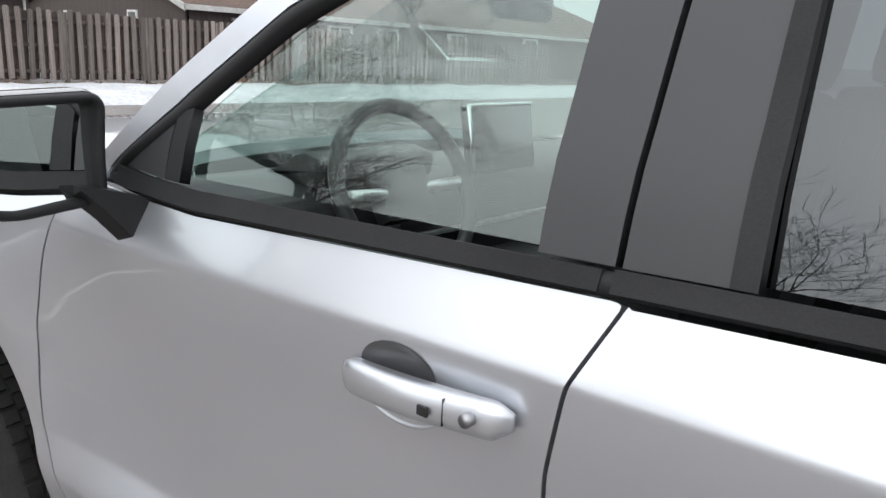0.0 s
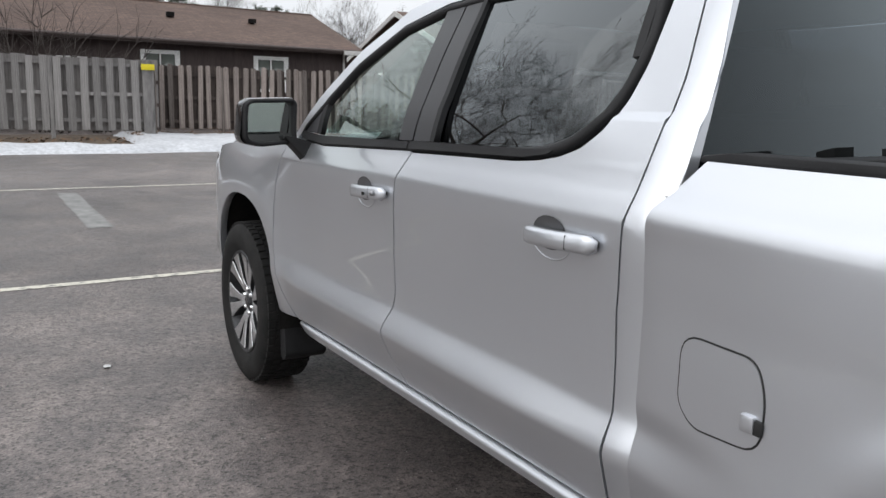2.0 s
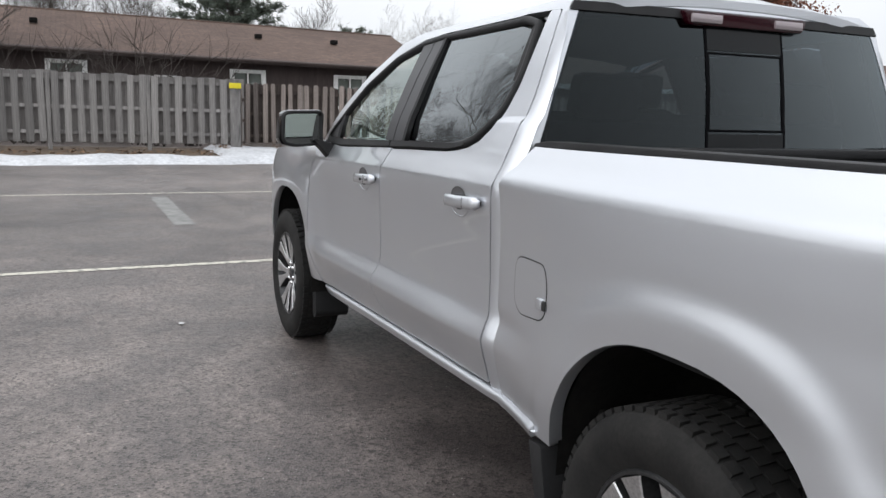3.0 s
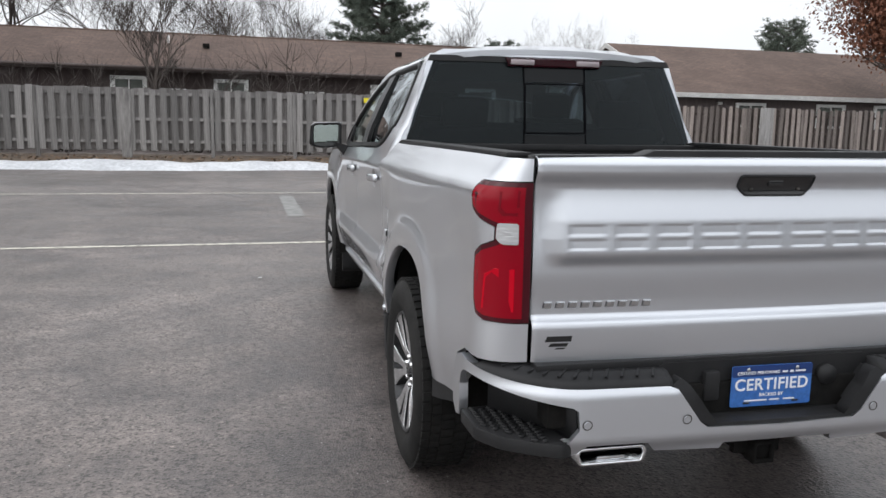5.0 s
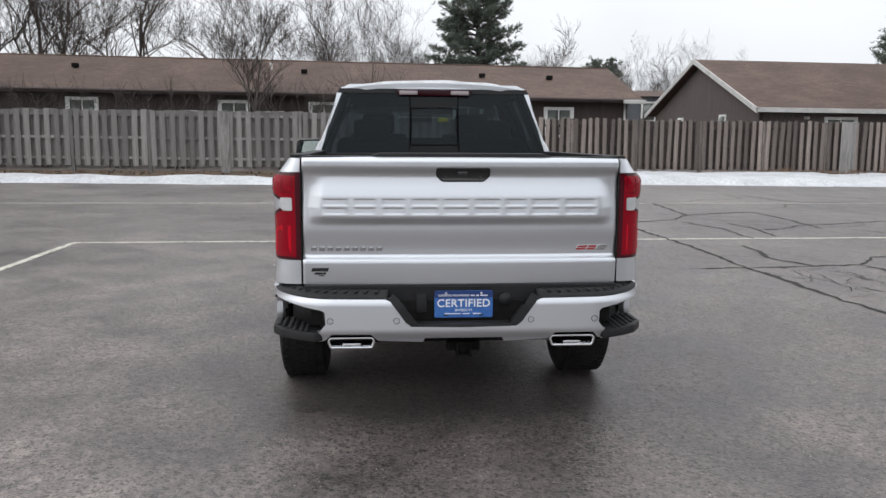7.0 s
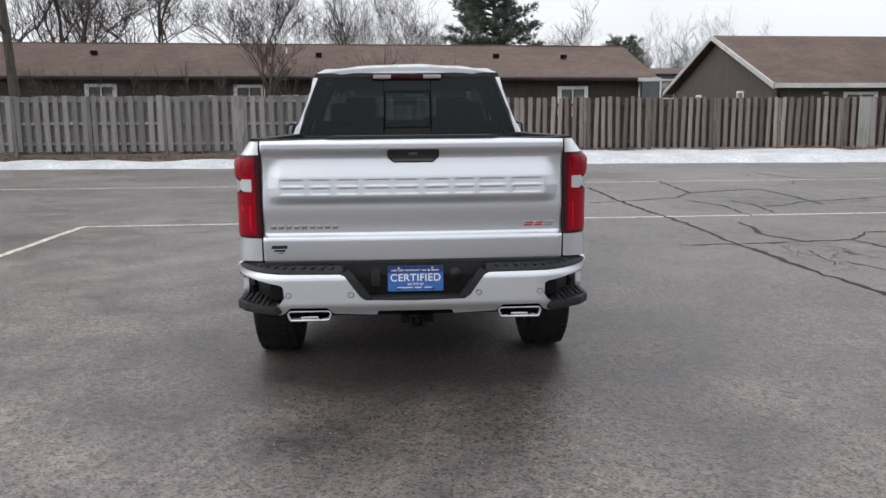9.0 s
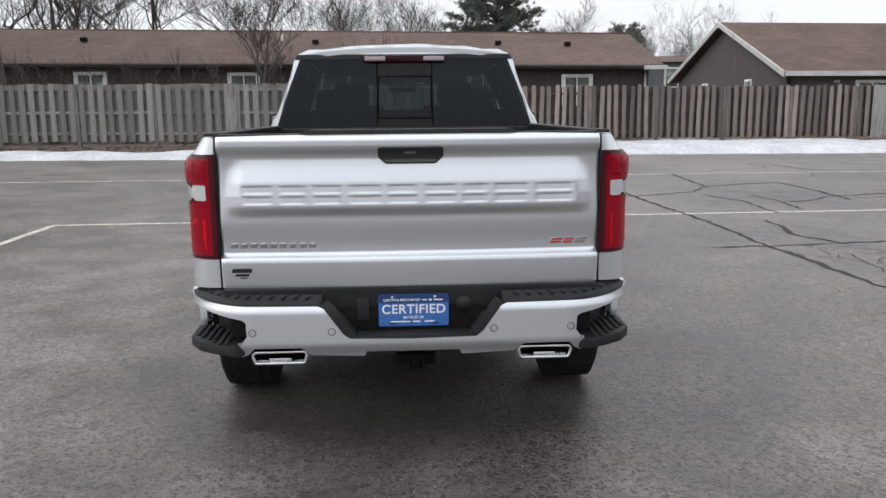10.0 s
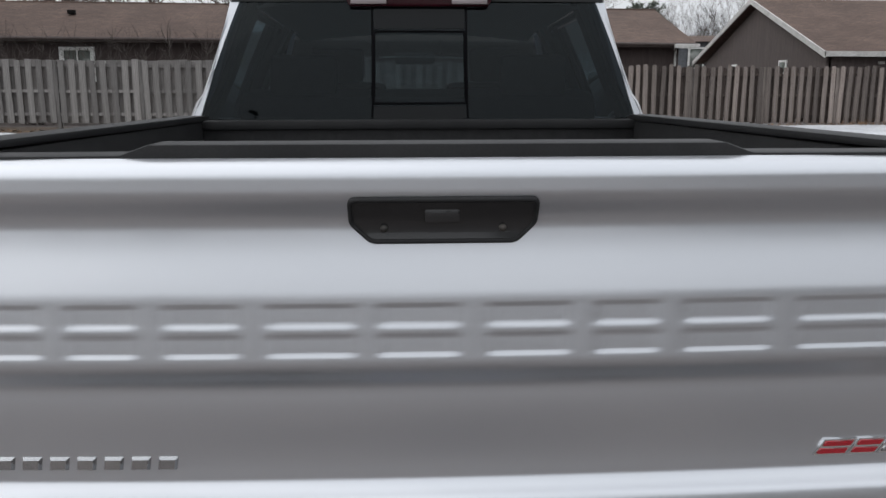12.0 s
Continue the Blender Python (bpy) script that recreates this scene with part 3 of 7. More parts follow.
def litter_height(x, y):
    return gz(x, y) + 0.02 + 0.03 * noise.noise((x * 2, y * 2, 4))


strip = part("litter_strip", sheet(spread(-20.0, -15.9, 0.3), spread(-34, 1.6, 0.4), litter_height), LITTER_GROUND)
tagged(strip, "bare earth strewn with dead leaves under the fence", "leaf litter", kind="structure")
bm = bmesh.new()
for _ in range(5200):
    y = random.uniform(-30, 26)
    if y < 1.6:
        x = random.uniform(-18.4, -16.2)
    elif random.random() < 0.45:
        x = random.uniform(-20.6, -19.2) - 0.0
    else:
        continue
    z = max(litter_height(x, y), snow_height(x, y)) + random.uniform(0.0, 0.03)
    r, a, t = random.uniform(0.03, 0.075), random.uniform(0, 6.28), random.uniform(-0.5, 0.5)
    vs = [bm.verts.new((x + r * math.cos(a + b) * s, y + r * math.sin(a + b) * s, z + r * t * math.cos(b) + 0.012)) for b, s in ((0, 1), (1.5, 0.6), (3.1, 1), (4.7, 0.6))]
    bm.faces.new(vs)
tagged(part("dead_leaves", bm, LEAF, smooth=False), "dead brown leaves lying along the fence", "leaves", kind="stuff")
# dry stalks poking through the snow at the foot of the brown fence
bm = bmesh.new()
stalks = random.Random(12)
for _ in range(70):
    cx, cy = stalks.uniform(-20.2, -19.2), stalks.uniform(3.0, 24.0) if stalks.random() < 0.35 else stalks.uniform(13.0, 21.0)
    for _ in range(stalks.randint(4, 9)):
        x, y = cx + stalks.gauss(0, 0.08), cy + stalks.gauss(0, 0.16)
        z, h, a = max(gz(x, y), snow_height(x, y)), stalks.uniform(0.05, 0.22), stalks.uniform(0, 6.28)
        lean = stalks.uniform(0.3, 2.2) * h
        tube([(x, y, z - 0.02), (x + 0.5 * lean * math.cos(a), y + 0.5 * lean * math.sin(a), z + 0.7 * h), (x + lean * math.cos(a), y + lean * math.sin(a), z + 0.8 * h)], [0.007, 0.006, 0.003], 3, bm, False)
tagged(part("dry_stalks", bm, LEAF, smooth=False), "dry brown weed stalks in the snow by the fence", "dry grass", kind="stuff")


# ---- fences: shadow-box panels, pickets on both faces of three rails ----
def picket_mesh(name, w, h, mat, dog=0.03):
    top = [(w / 2, h - dog), (w * 0.22, h), (-w * 0.22, h), (-w / 2, h - dog)] if dog else [(w / 2, h), (-w / 2, h)]
    bm = prism([(-w / 2, 0), (w / 2, 0), *top], -0.009, 0.009, "x")
    me = bpy.data.meshes.new(name)
    bm.to_mesh(me)
    bm.free()
    me.materials.append(mat)
    return me


def bar_mesh(name, sx, sy, sz, mat):
    bm = box(sx, sy, sz)
    me = bpy.data.meshes.new(name)
    bm.to_mesh(me)
    bm.free()
    me.materials.append(mat)
    return me


def child(name, me, parent, m):
    ob = new(name, me)
    ob.parent = parent
    ob.matrix_basis = m
    return ob


def fence_run(f, x, y0, length, height, mats, pitch, width, rng, rails, uneven=0.014, foot=0.235):
    """One bay of a fence: pickets in front of and behind the rails, and a post; f stands at (x, 0)."""
    base = gz(x, y0 + length / 2)
    front, back, rail, post = mats
    n = round(length / pitch)
    for k in range(n):
        y = y0 + (k + 0.5) * length / n
        s = 1 + rng.uniform(-0.012, 0.012)
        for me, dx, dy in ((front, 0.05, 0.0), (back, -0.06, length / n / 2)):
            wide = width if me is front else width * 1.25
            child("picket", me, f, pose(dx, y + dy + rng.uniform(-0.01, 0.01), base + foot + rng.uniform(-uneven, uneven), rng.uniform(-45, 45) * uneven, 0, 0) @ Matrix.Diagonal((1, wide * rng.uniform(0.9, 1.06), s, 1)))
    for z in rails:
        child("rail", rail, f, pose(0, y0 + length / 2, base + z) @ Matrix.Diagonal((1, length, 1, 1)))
    child("post", post, f, pose(0.0, y0, base + height / 2 + 0.02))


rng = random.Random(7)
grey = (picket_mesh("picket_grey", 1.0, 1.80, FENCE_GREY, 0.0), picket_mesh("picket_grey_back", 1.0, 1.80, FENCE_GREY_SHADED, 0.0), bar_mesh("rail_grey", 0.08, 1.0, 0.085, FENCE_GREY), bar_mesh("post_grey", 0.1, 0.1, 2.0, FENCE_GREY))
brown = (picket_mesh("picket_brown", 1.0, 1.84, FENCE_BROWN, 0.035), picket_mesh("picket_brown_back", 1.0, 1.80, FENCE_BROWN_SHADED, 0.035), bar_mesh("rail_brown", 0.08, 1.0, 0.085, FENCE_BROWN_SHADED), bar_mesh("post_brown", 0.1, 0.1, 1.98, FENCE_BROWN))
FX, RX, PANEL = -18.3, -20.5, 2.435
grey_fence = thing("fence", "weathered grey wooden shadow-box fence along the snow", "fence", "fences", (FX, 0, 0))
y = 1.97
k = 0
while y > -31:
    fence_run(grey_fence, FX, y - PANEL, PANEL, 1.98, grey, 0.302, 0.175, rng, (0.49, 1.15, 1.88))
    if k in (0, 2, 7):
        child("cover_board", grey[3], grey_fence, pose(0.085, y - 0.15 if k == 0 else y - PANEL, gz(FX, y) + 1.03) @ Matrix.Diagonal((0.3, 2.8, 1.0, 1)))
    y -= PANEL
    k += 1
tag = thing("fence_sign", "small yellow plastic tag on a grey fence post", "sign", "", (FX + 0.12, 1.82, gz(FX, 1.8) + 1.86))
part("tag_plate", box(0.012, 0.33, 0.15, (0, 0, 0), 0.003), YELLOW, tag)
brown_fence = thing("fence", "dark brown weathered wooden picket fence behind the snow", "fence", "fences", (RX, 0, 0))
y = 1.9
while y < 32:
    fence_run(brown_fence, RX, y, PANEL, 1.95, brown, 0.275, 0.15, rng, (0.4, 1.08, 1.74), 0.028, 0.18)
    y += PANEL
part("cover_board", box(0.03, 0.58, 1.94, (0.1, 17.35, gz(RX, 17) + 1.05), 0.004), FENCE_GREY, brown_fence, "broad grey board over a post")
ret = thing("fence", "short brown fence return between the two fence lines", "fence", "fences", (FX, 2.02, gz(0, 2)))
for k in range(14):
    child("picket", brown[0], ret, pose(-0.1 - 0.155 * k, 0.0, 0.1, 0, 0, 90) @ Matrix.Diagonal((1, 0.145, 1.0, 1)))
for z in (0.4, 1.02, 1.6):
    child("rail", brown[2], ret, pose(-1.1, 0.05, z, 0, 0, 90) @ Matrix.Diagonal((1, 2.2, 1, 1)))


# ---- houses beyond the fences ----
def house_window(parent, x, y, z, w, h, face=1):
    """A white-framed sash window on a wall that faces +x; y, z at its top middle."""
    fr = part("window_frame", merge(
        box(0.08, w + 0.02, 0.13, (x + 0.03, y, z - 0.065), 0.006), box(0.08, w + 0.02, 0.1, (x + 0.03, y, z - h + 0.05), 0.006),
        box(0.08, 0.16, h, (x + 0.032, y - w / 2 + 0.06, z - h / 2), 0.006), box(0.08, 0.16, h, (x + 0.032, y + w / 2 - 0.06, z - h / 2), 0.006),
        box(0.05, 0.05, h, (x + 0.03, y, z - h / 2), 0.004)), WHITE_FRAME, parent, "white painted window frame")
    for s in (-1, 1):
        part("pane", box(0.012, w / 2 - 0.11, h - 0.18, (x + 0.02, y + s * w / 4, z - h / 2), 0), HOUSE_GLASS, fr)
    return fr


def roof_slab(p, q, r, s, thick=0.14):
    """A sloping slab with corners p, q (eave) and r, s (ridge)."""
    bm = bmesh.new()
    up = [bm.verts.new(v) for v in (p, q, r, s)]
    lo = [bm.verts.new((v[0], v[1], v[2] - thick)) for v in (p, q, r, s)]
    bm.faces.new(up)
    bm.faces.new(lo[::-1])
    for k in range(4):
        bm.faces.new((up[k], lo[k], lo[(k + 1) % 4], up[(k + 1) % 4]))
    bmesh.ops.recalc_face_normals(bm, faces=bm.faces[:])
    return bm


WX = -24.75
long_house = thing("long_house", "long low brown-sided house with a brown shingle roof", "house")
part("wall", merge(box(0.2, 44.3, 3.0, (WX - 0.1, -12.0, 1.5)), box(9.4, 0.2, 3.0, (WX - 4.9, 10.05, 1.5)), box(9.4, 0.2, 3.0, (WX - 4.9, -34.05, 1.5)), box(0.2, 44.3, 3.0, (WX - 9.7, -12.0, 1.5))), SIDING, long_house, smooth=False)
for y0 in (9.95, -34.15):
    part("gable", prism([(WX, 2.9), (WX - 9.8, 2.9), (WX - 4.9, 4.55)], y0, y0 + 0.2, "y"), SIDING, long_house, smooth=False)
EY0, EY1 = -34.8, 10.65
part("roof", roof_slab((WX + 0.55, EY0, 3.38), (WX + 0.55, EY1, 2.95), (WX - 4.9, EY1, 4.60), (WX - 4.9, EY0, 5.08)), SHINGLE, long_house, smooth=False)
part("roof", roof_slab((WX - 10.35, EY0, 3.36), (WX - 10.35, EY1, 2.93), (WX - 4.9, EY1, 4.595), (WX - 4.9, EY0, 5.075)), SHINGLE, long_house, smooth=False)
part("ridge_cap", tube([(WX - 4.9, EY0, 5.07), (WX - 4.9, EY1, 4.595)], 0.06, 6), SHINGLE, long_house)
part("fascia", box(0.05, 45.4, 0.17, (WX + 0.57, -12.07, 3.10), 0.004, (-0.542, 0, 0)), BROWN_FASCIA, long_house, smooth=False)
part("gutter", tube([(WX + 0.63, EY0, 3.33), (WX + 0.63, EY1 - 0.9, 2.91)], 0.06, 8), BROWN_FASCIA, long_house)
part("gable_end_trim", box(0.12, 0.95, 0.16, (WX + 0.6, 10.25, 2.86), 0.01), FASCIA, long_house, "white painted fascia end")
for yy in (-29.5, -23.5, -18.3, -12.05, -6.12, -2.5, 3.4, 7.21):
    house_window(long_house, WX, yy, 2.715 - 0.0118 * yy, 1.23, 1.25)
for yy in (-10.7, -7.85, 0.6, -4.5):
    part("wall_vent", box(0.1, 0.75, 0.14, (WX + 0.05, yy, 2.29), 0.01), FASCIA, long_house, "pale hooded wall vent")
for xx, yy in ((-27.5, -13.2), (-27.6, -21.5), (-27.3, -3.5), (-27.3, 4.3), (-27.2, 7.3)):
    zz = 3.05 - 0.0098 * yy + (WX + 0.55 - xx) / 5.45 * 1.68
    part("roof_vent", box(0.24, 0.26, 0.16, (xx, yy, zz + 0.1), 0.02), UNDERBODY, long_house, "small dark roof vent")
part("soil_pipe", tube([(-28, -5.0, 3.9), (-28, -5.0, 4.55)], 0.05, 8), FASCIA, long_house)
part("downpipe", tube([(WX + 0.08, 10.0, 0.2), (WX + 0.08, 10.0, 2.8)], 0.045, 8), FASCIA, long_house, "white metal downpipe")

gable_house = thing("gable_house", "brown bungalow with a white-trimmed gable and shingle roof", "house")
GY = 16.6
part("wall", merge(box(0.2, 36, 2.75, (-26.1, GY + 18, 1.3)), box(13.4, 0.2, 2.75, (-32.7, GY, 1.3)), box(0.2, 36, 2.75, (-39.4, GY + 18, 1.3)), box(13.4, 0.2, 2.75, (-32.7, GY + 36, 1.3))), SIDING_GREY, gable_house, smooth=False)
for y0 in (GY - 0.1, GY + 35.9):
    part("gable", prism([(-26.3, 2.675), (-39.1, 2.675), (-32.7, 5.12)], y0, y0 + 0.2, "y"), SIDING_GREY, gable_house, smooth=False)
part("roof", roof_slab((-25.35, GY - 0.5, 2.71), (-25.35, GY + 36.5, 2.5), (-32.7, GY + 36.5, 5.06), (-32.7, GY - 0.5, 5.38)), SHINGLE, gable_house, smooth=False)
part("roof", roof_slab((-40.05, GY - 0.5, 2.71), (-40.05, GY + 36.5, 2.5), (-32.7, GY + 36.5, 5.055), (-32.7, GY - 0.5, 5.375)), SHINGLE, gable_house, smooth=False)
for s in (-1, 1):
    part("barge_board", roof_slab((-32.7 + s * 7.4, GY - 0.56, 2.715), (-32.7 + s * 7.4, GY - 0.5, 2.715), (-32.7, GY - 0.5, 5.39), (-32.7, GY - 0.56, 5.39), 0.24), FASCIA, gable_house, "white painted barge board", smooth=False)
part("fascia", box(0.06, 37.1, 0.2, (-25.33, GY + 18, 2.52), 0.004, (-0.325, 0, 0)), FASCIA, gable_house, "white painted fascia", smooth=False)
for xx, zz in ((-35.2, 2.13), (-29.72, 2.2)):
    fr = part("window_frame", box(0.75, 0.08, 0.6, (xx, GY - 0.12, zz), 0.008), WHITE_FRAME, gable_house, "white painted window frame")
    part("pane", box(0.55, 0.02, 0.42, (xx, GY - 0.165, zz), 0.002), HOUSE_GLASS, fr)
for yy in (20.3, 24.5, 27.6, 33.0, 40.0):
    house_window(gable_house, -26.0, yy, 2.35, 1.5, 1.1)
for yy in (22.3,):
    part("wall_lamp", box(0.12, 0.24, 0.12, (-25.95, yy - 3.6, 2.3), 0.02), FASCIA, gable_house, "small wall lamp")
part("chimney", box(0.5, 0.7, 0.5, (-31.2, 49.6, 5.0), 0.01), STEEL, gable_house, "grey metal chimney")

back_house = thing("far_house", "blue-grey house showing between the two roofs", "house")
part("wall", box(6, 4, 4.0, (-47, 17.6, 2.0)), SLATE_SIDING, back_house, smooth=False)
part("roof", prism([(-43.7, 3.98), (-50.3, 3.98), (-47, 4.5)], 15.3, 19.9, "y"), SHINGLE, back_house, smooth=False)
fr = part("window_frame", box(0.1, 1.0, 1.3, (-43.97, 17.6, 3.0), 0.01), WHITE_FRAME, back_house)
part("pane", box(0.02, 0.78, 1.08, (-43.9, 17.6, 3.0)), HOUSE_GLASS, fr)


# ---- trees ----
def bare_tree(name, height, seed, label, spread_f=1.0, levels=5, trunk_r=0.2, fork=0.25, at=(0, 0), group="bare trees", lean=0.0):
    r = random.Random(seed)
    wood, twigs = bmesh.new(), bmesh.new()
    leaves = []

    def limb(p, d, length, radius, level):
        n = 5 if level < 3 else 3
        pts, rad = [p], [radius]
        for k in range(n):
            wob = Vector((r.uniform(-1, 1), r.uniform(-1, 1), r.uniform(-0.5, 0.9))) * (0.3 if level == 0 else 0.42)
            d = (d + wob * (0.3 if level == 0 else 1.0)).normalized()
            pts.append(pts[-1] + d * (length / n))
            rad.append(max(0.005 if levels > 4 else 0.0062, radius * (1 - (0.85 if level == 0 else 0.65) * (k + 1) / n)))
        tube(pts, rad, (8, 6, 5, 4, 3, 3)[level], wood if level < 3 else twigs, False)
        if level >= levels:
            leaves.append(pts[-1])
            return
        kids = (r.randint(8, 10), r.randint(5, 7), r.randint(4, 6), r.randint(4, 5), 3)[level]
        for k in range(kids):
            t = fork + (1 - fork) * (k + r.uniform(0.2, 0.9)) / kids if level == 0 else r.uniform(0.25, 1.0)
            f = t * n
            j = min(n - 1, int(f))
            q = pts[j].lerp(pts[j + 1], f - j)
            side = Vector((r.uniform(-1, 1), r.uniform(-1, 1), 0)).normalized()
            nd = (d * r.uniform(0.45, 0.9) + side * r.uniform(0.5, 1.0) * spread_f + Vector((0, 0, 0.3))).normalized()
            limb(q, nd, length * r.uniform(0.5, 0.72), rad[j] * r.uniform(0.45, 0.65), level + 1)

    limb(Vector((0, 0, -0.1)), Vector((lean, 0.02, 1)).normalized(), height * 0.52, trunk_r, 0)
    t = thing(name, label, "tree", group, (*at, gz(*at)))
    part("trunk", wood, BARK, t)
    if twigs.verts:
        part("crown", twigs, TWIG, t)
    else:
        twigs.free()
    return t, leaves


LAB = "bare leafless deciduous tree with fine grey twigs"
t1, _ = bare_tree("tree", 12.0, 11, LAB, 0.9, 4, 0.17, 0.16, (-41, -10))
t2, _ = bare_tree("tree", 12.5, 23, LAB, 0.8, 4, 0.16, 0.14, (-43, -3.5))
t3, _ = bare_tree("tree", 8.0, 5, LAB, 0.75, 4, 0.11, 0.3, (-22.6, -5.15))
t4, _ = bare_tree("tree", 17.5, 41, "tall bare spreading tree beside the lot", 1.35, 5, 0.19, 0.36, (-21.6, -14.0))
t4.matrix_basis = t4.matrix_basis @ Matrix.Scale(1.25, 4)
for src, x, y, s, a in (
    (t2, -42, -14, 1.35, 190), (t2, -40, -24, 1.5, 30), (t1, -38, -31, 1.5, 140), (t2, -44, -20, 1.3, 40), (t3, -47, 1.8, 1.1, 30), (t1, -52, -4, 1.0, 310),
    (t2, -48, 0.5, 0.95, 300), (t3, -51.3, 12.4, 1.1, 200), (t1, -57, 21.5, 0.74, 10), (t2, -59, 20.0, 0.62, 120), (t3, -56, 23.6, 0.98, 60),
    (t2, -75, 33, 0.9, 10), (t1, -80, 42, 0.85, 90), (t1, -70, 14, 0.7, 200), (t2, -80, 52, 0.65, 40), (t2, -36, -36, 1.1, 0),
):
    copy_thing(src, pose(x, y, gz(x, y), 0, 0, a) @ Matrix.Scale(s, 4))


def shrub(seed, at, height, label="bare brushy shrub behind the fence"):
    r = random.Random(seed)
    bm = bmesh.new()
    for _ in range(16):
        p = Vector((r.uniform(-0.4, 0.4), r.uniform(-0.5, 0.5), 0))
        d = Vector((r.uniform(-0.6, 0.6), r.uniform(-0.7, 0.7), 1)).normalized()
        pts, rad = [p], [0.03]
        for k in range(4):
            d = (d + Vector((r.uniform(-1, 1), r.uniform(-1, 1), r.uniform(-0.3, 0.4))) * 0.2).normalized()
            pts.append(pts[-1] + d * height / 4.5)
            rad.append(0.03 * (1 - 0.2 * (k + 1)))
        tube(pts, rad, 4, bm, False)
        for q in pts[1:]:
            for _ in range(4):
                e = (d + Vector((r.uniform(-1, 1), r.uniform(-1, 1), r.uniform(-0.4, 0.6)))).normalized()
                m = q + e * height * r.uniform(0.1, 0.2)
                e2 = (e + Vector((r.uniform(-1, 1), r.uniform(-1, 1), r.uniform(-0.3, 0.5))) * 0.5).normalized()
                tube([q, m, m + e2 * height * 0.13], [0.01, 0.007, 0.003], 3, bm, False)
    t = thing("shrub", label, "shrub", "shrubs behind the fence", (*at, gz(*at)))
    part("crown", bm, TWIG, t)
    return t


s1 = shrub(3, (-21.5, -0.3), 3.6)
s2 = shrub(4, (-21.8, -3.6), 3.2)
for src, x, y, s, a in ((s2, -21.6, -7.6, 0.95, 40), (s1, -22, -9.8, 0.8, 90), (s2, -22.2, -12.6, 0.95, 150), (s1, -22, -16.2, 0.9, 200), (s2, -21.7, 1.0, 0.7, 230), (s1, -22, -20, 1.0, 10), (s2, -22, -25, 1.0, 70)):
    copy_thing(src, pose(x, y, gz(x, y), 0, 0, a) @ Matrix.Scale(s, 4))


def conifer(at, height, radius, seed, label, power=0.45, tufts=5200):
    """A pine with upswept limbs and soft clumps of needles, its outline lumpy and open."""
    r = random.Random(seed)
    bm, wood = bmesh.new(), bmesh.new()
    tube([(0, 0, -0.2), (0.05, 0, height * 0.5), (0, 0, height * 0.97)], [0.26, 0.16, 0.03], 8, wood, False)
    limbs = []
    z = height * 0.14
    while z < height * 0.985:
        f = 1 - z / height
        for k in range(r.randint(5, 7)):
            a = r.uniform(0, 6.283)
            L = max(0.35, radius * f**power * r.uniform(0.62, 1.12) * (0.86 + 0.24 * noise.noise((math.cos(a) * 1.3, math.sin(a) * 1.3, z * 0.35 + seed))))
            rise = 0.12 + 0.55 * (z / height) ** 1.5 + r.uniform(-0.12, 0.18)
            p = [Vector((0, 0, z)), Vector((math.cos(a) * L * 0.55, math.sin(a) * L * 0.55, z + rise * L * 0.35)), Vector((math.cos(a) * L, math.sin(a) * L, z + rise * L))]
            tube(p, [0.03 + 0.012 * L, 0.025, 0.01], 4, wood, False)
            limbs.append((p, L))
        z += height * 0.021 * r.uniform(0.7, 1.3)
    total = sum(L for _, L in limbs)
    for p, L in limbs:
        for _ in range(max(4, int(tufts * L / total))):
            t = 0.3 + 0.7 * r.random() ** 0.6
            q = p[0].lerp(p[1], t * 2) if t < 0.5 else p[1].lerp(p[2], t * 2 - 1)
            d = (p[2] - p[0]).normalized()
            q = q + Vector((r.gauss(0, 0.11), r.gauss(0, 0.11), r.gauss(0.03, 0.08))) * (0.5 + 0.35 * L)
            for _ in range(11):
                e = (d * 0.5 + Vector((r.uniform(-1, 1), r.uniform(-1, 1), r.uniform(-0.55, 1)))).normalized()
                s = e.cross(Vector((r.uniform(-1, 1), r.uniform(-1, 1), r.uniform(-1, 1)))).normalized() * r.uniform(0.018, 0.034)
                bm.faces.new([bm.verts.new(q + v) for v in (-s, e * r.uniform(0.2, 0.4), s)])
    t = thing("conifer", label, "tree", "conifers", (*at, gz(*at)))
    part("trunk", wood, BARK, t)
    part("crown", bm, NEEDLE, t, smooth=False)
    return t


conifer((-45, 6.3), 14.5, 4.1, 8, "tall dark green pine behind the houses", 0.45, 9000)
c2 = conifer((-60, 46), 10.2, 4.6, 9, "dark green pine standing beyond the roofs", 0.34)
copy_thing(c2, pose(-71.7, 22.3, 0, 0, 0, 40) @ Matrix.Scale(0.83, 4))

oak, tips = bare_tree("oak_tree", 9.5, 31, "oak keeping its russet brown winter leaves", 1.15, 4, 0.24, 0.42, (-23.6, 27.2), "oaks")
r = random.Random(4)
bm = bmesh.new()
for p in tips:
    for _ in range(16):
        q = p + Vector((r.gauss(0, 0.34), r.gauss(0, 0.34), r.gauss(0, 0.3)))
        a = Vector((r.uniform(-1, 1), r.uniform(-1, 1), r.uniform(-1, 1))).normalized()
        b = a.cross(Vector((r.uniform(-1, 1), r.uniform(-1, 1), r.uniform(-1, 1)))).normalized()
        w = r.uniform(0.06, 0.12)
        bm.faces.new([bm.verts.new(q + v) for v in (-a * w, b * w * 0.5, a * w, -b * w * 0.5)])
part("crown", bm, OAK_LEAF, oak, "russet dead leaves", smooth=False)

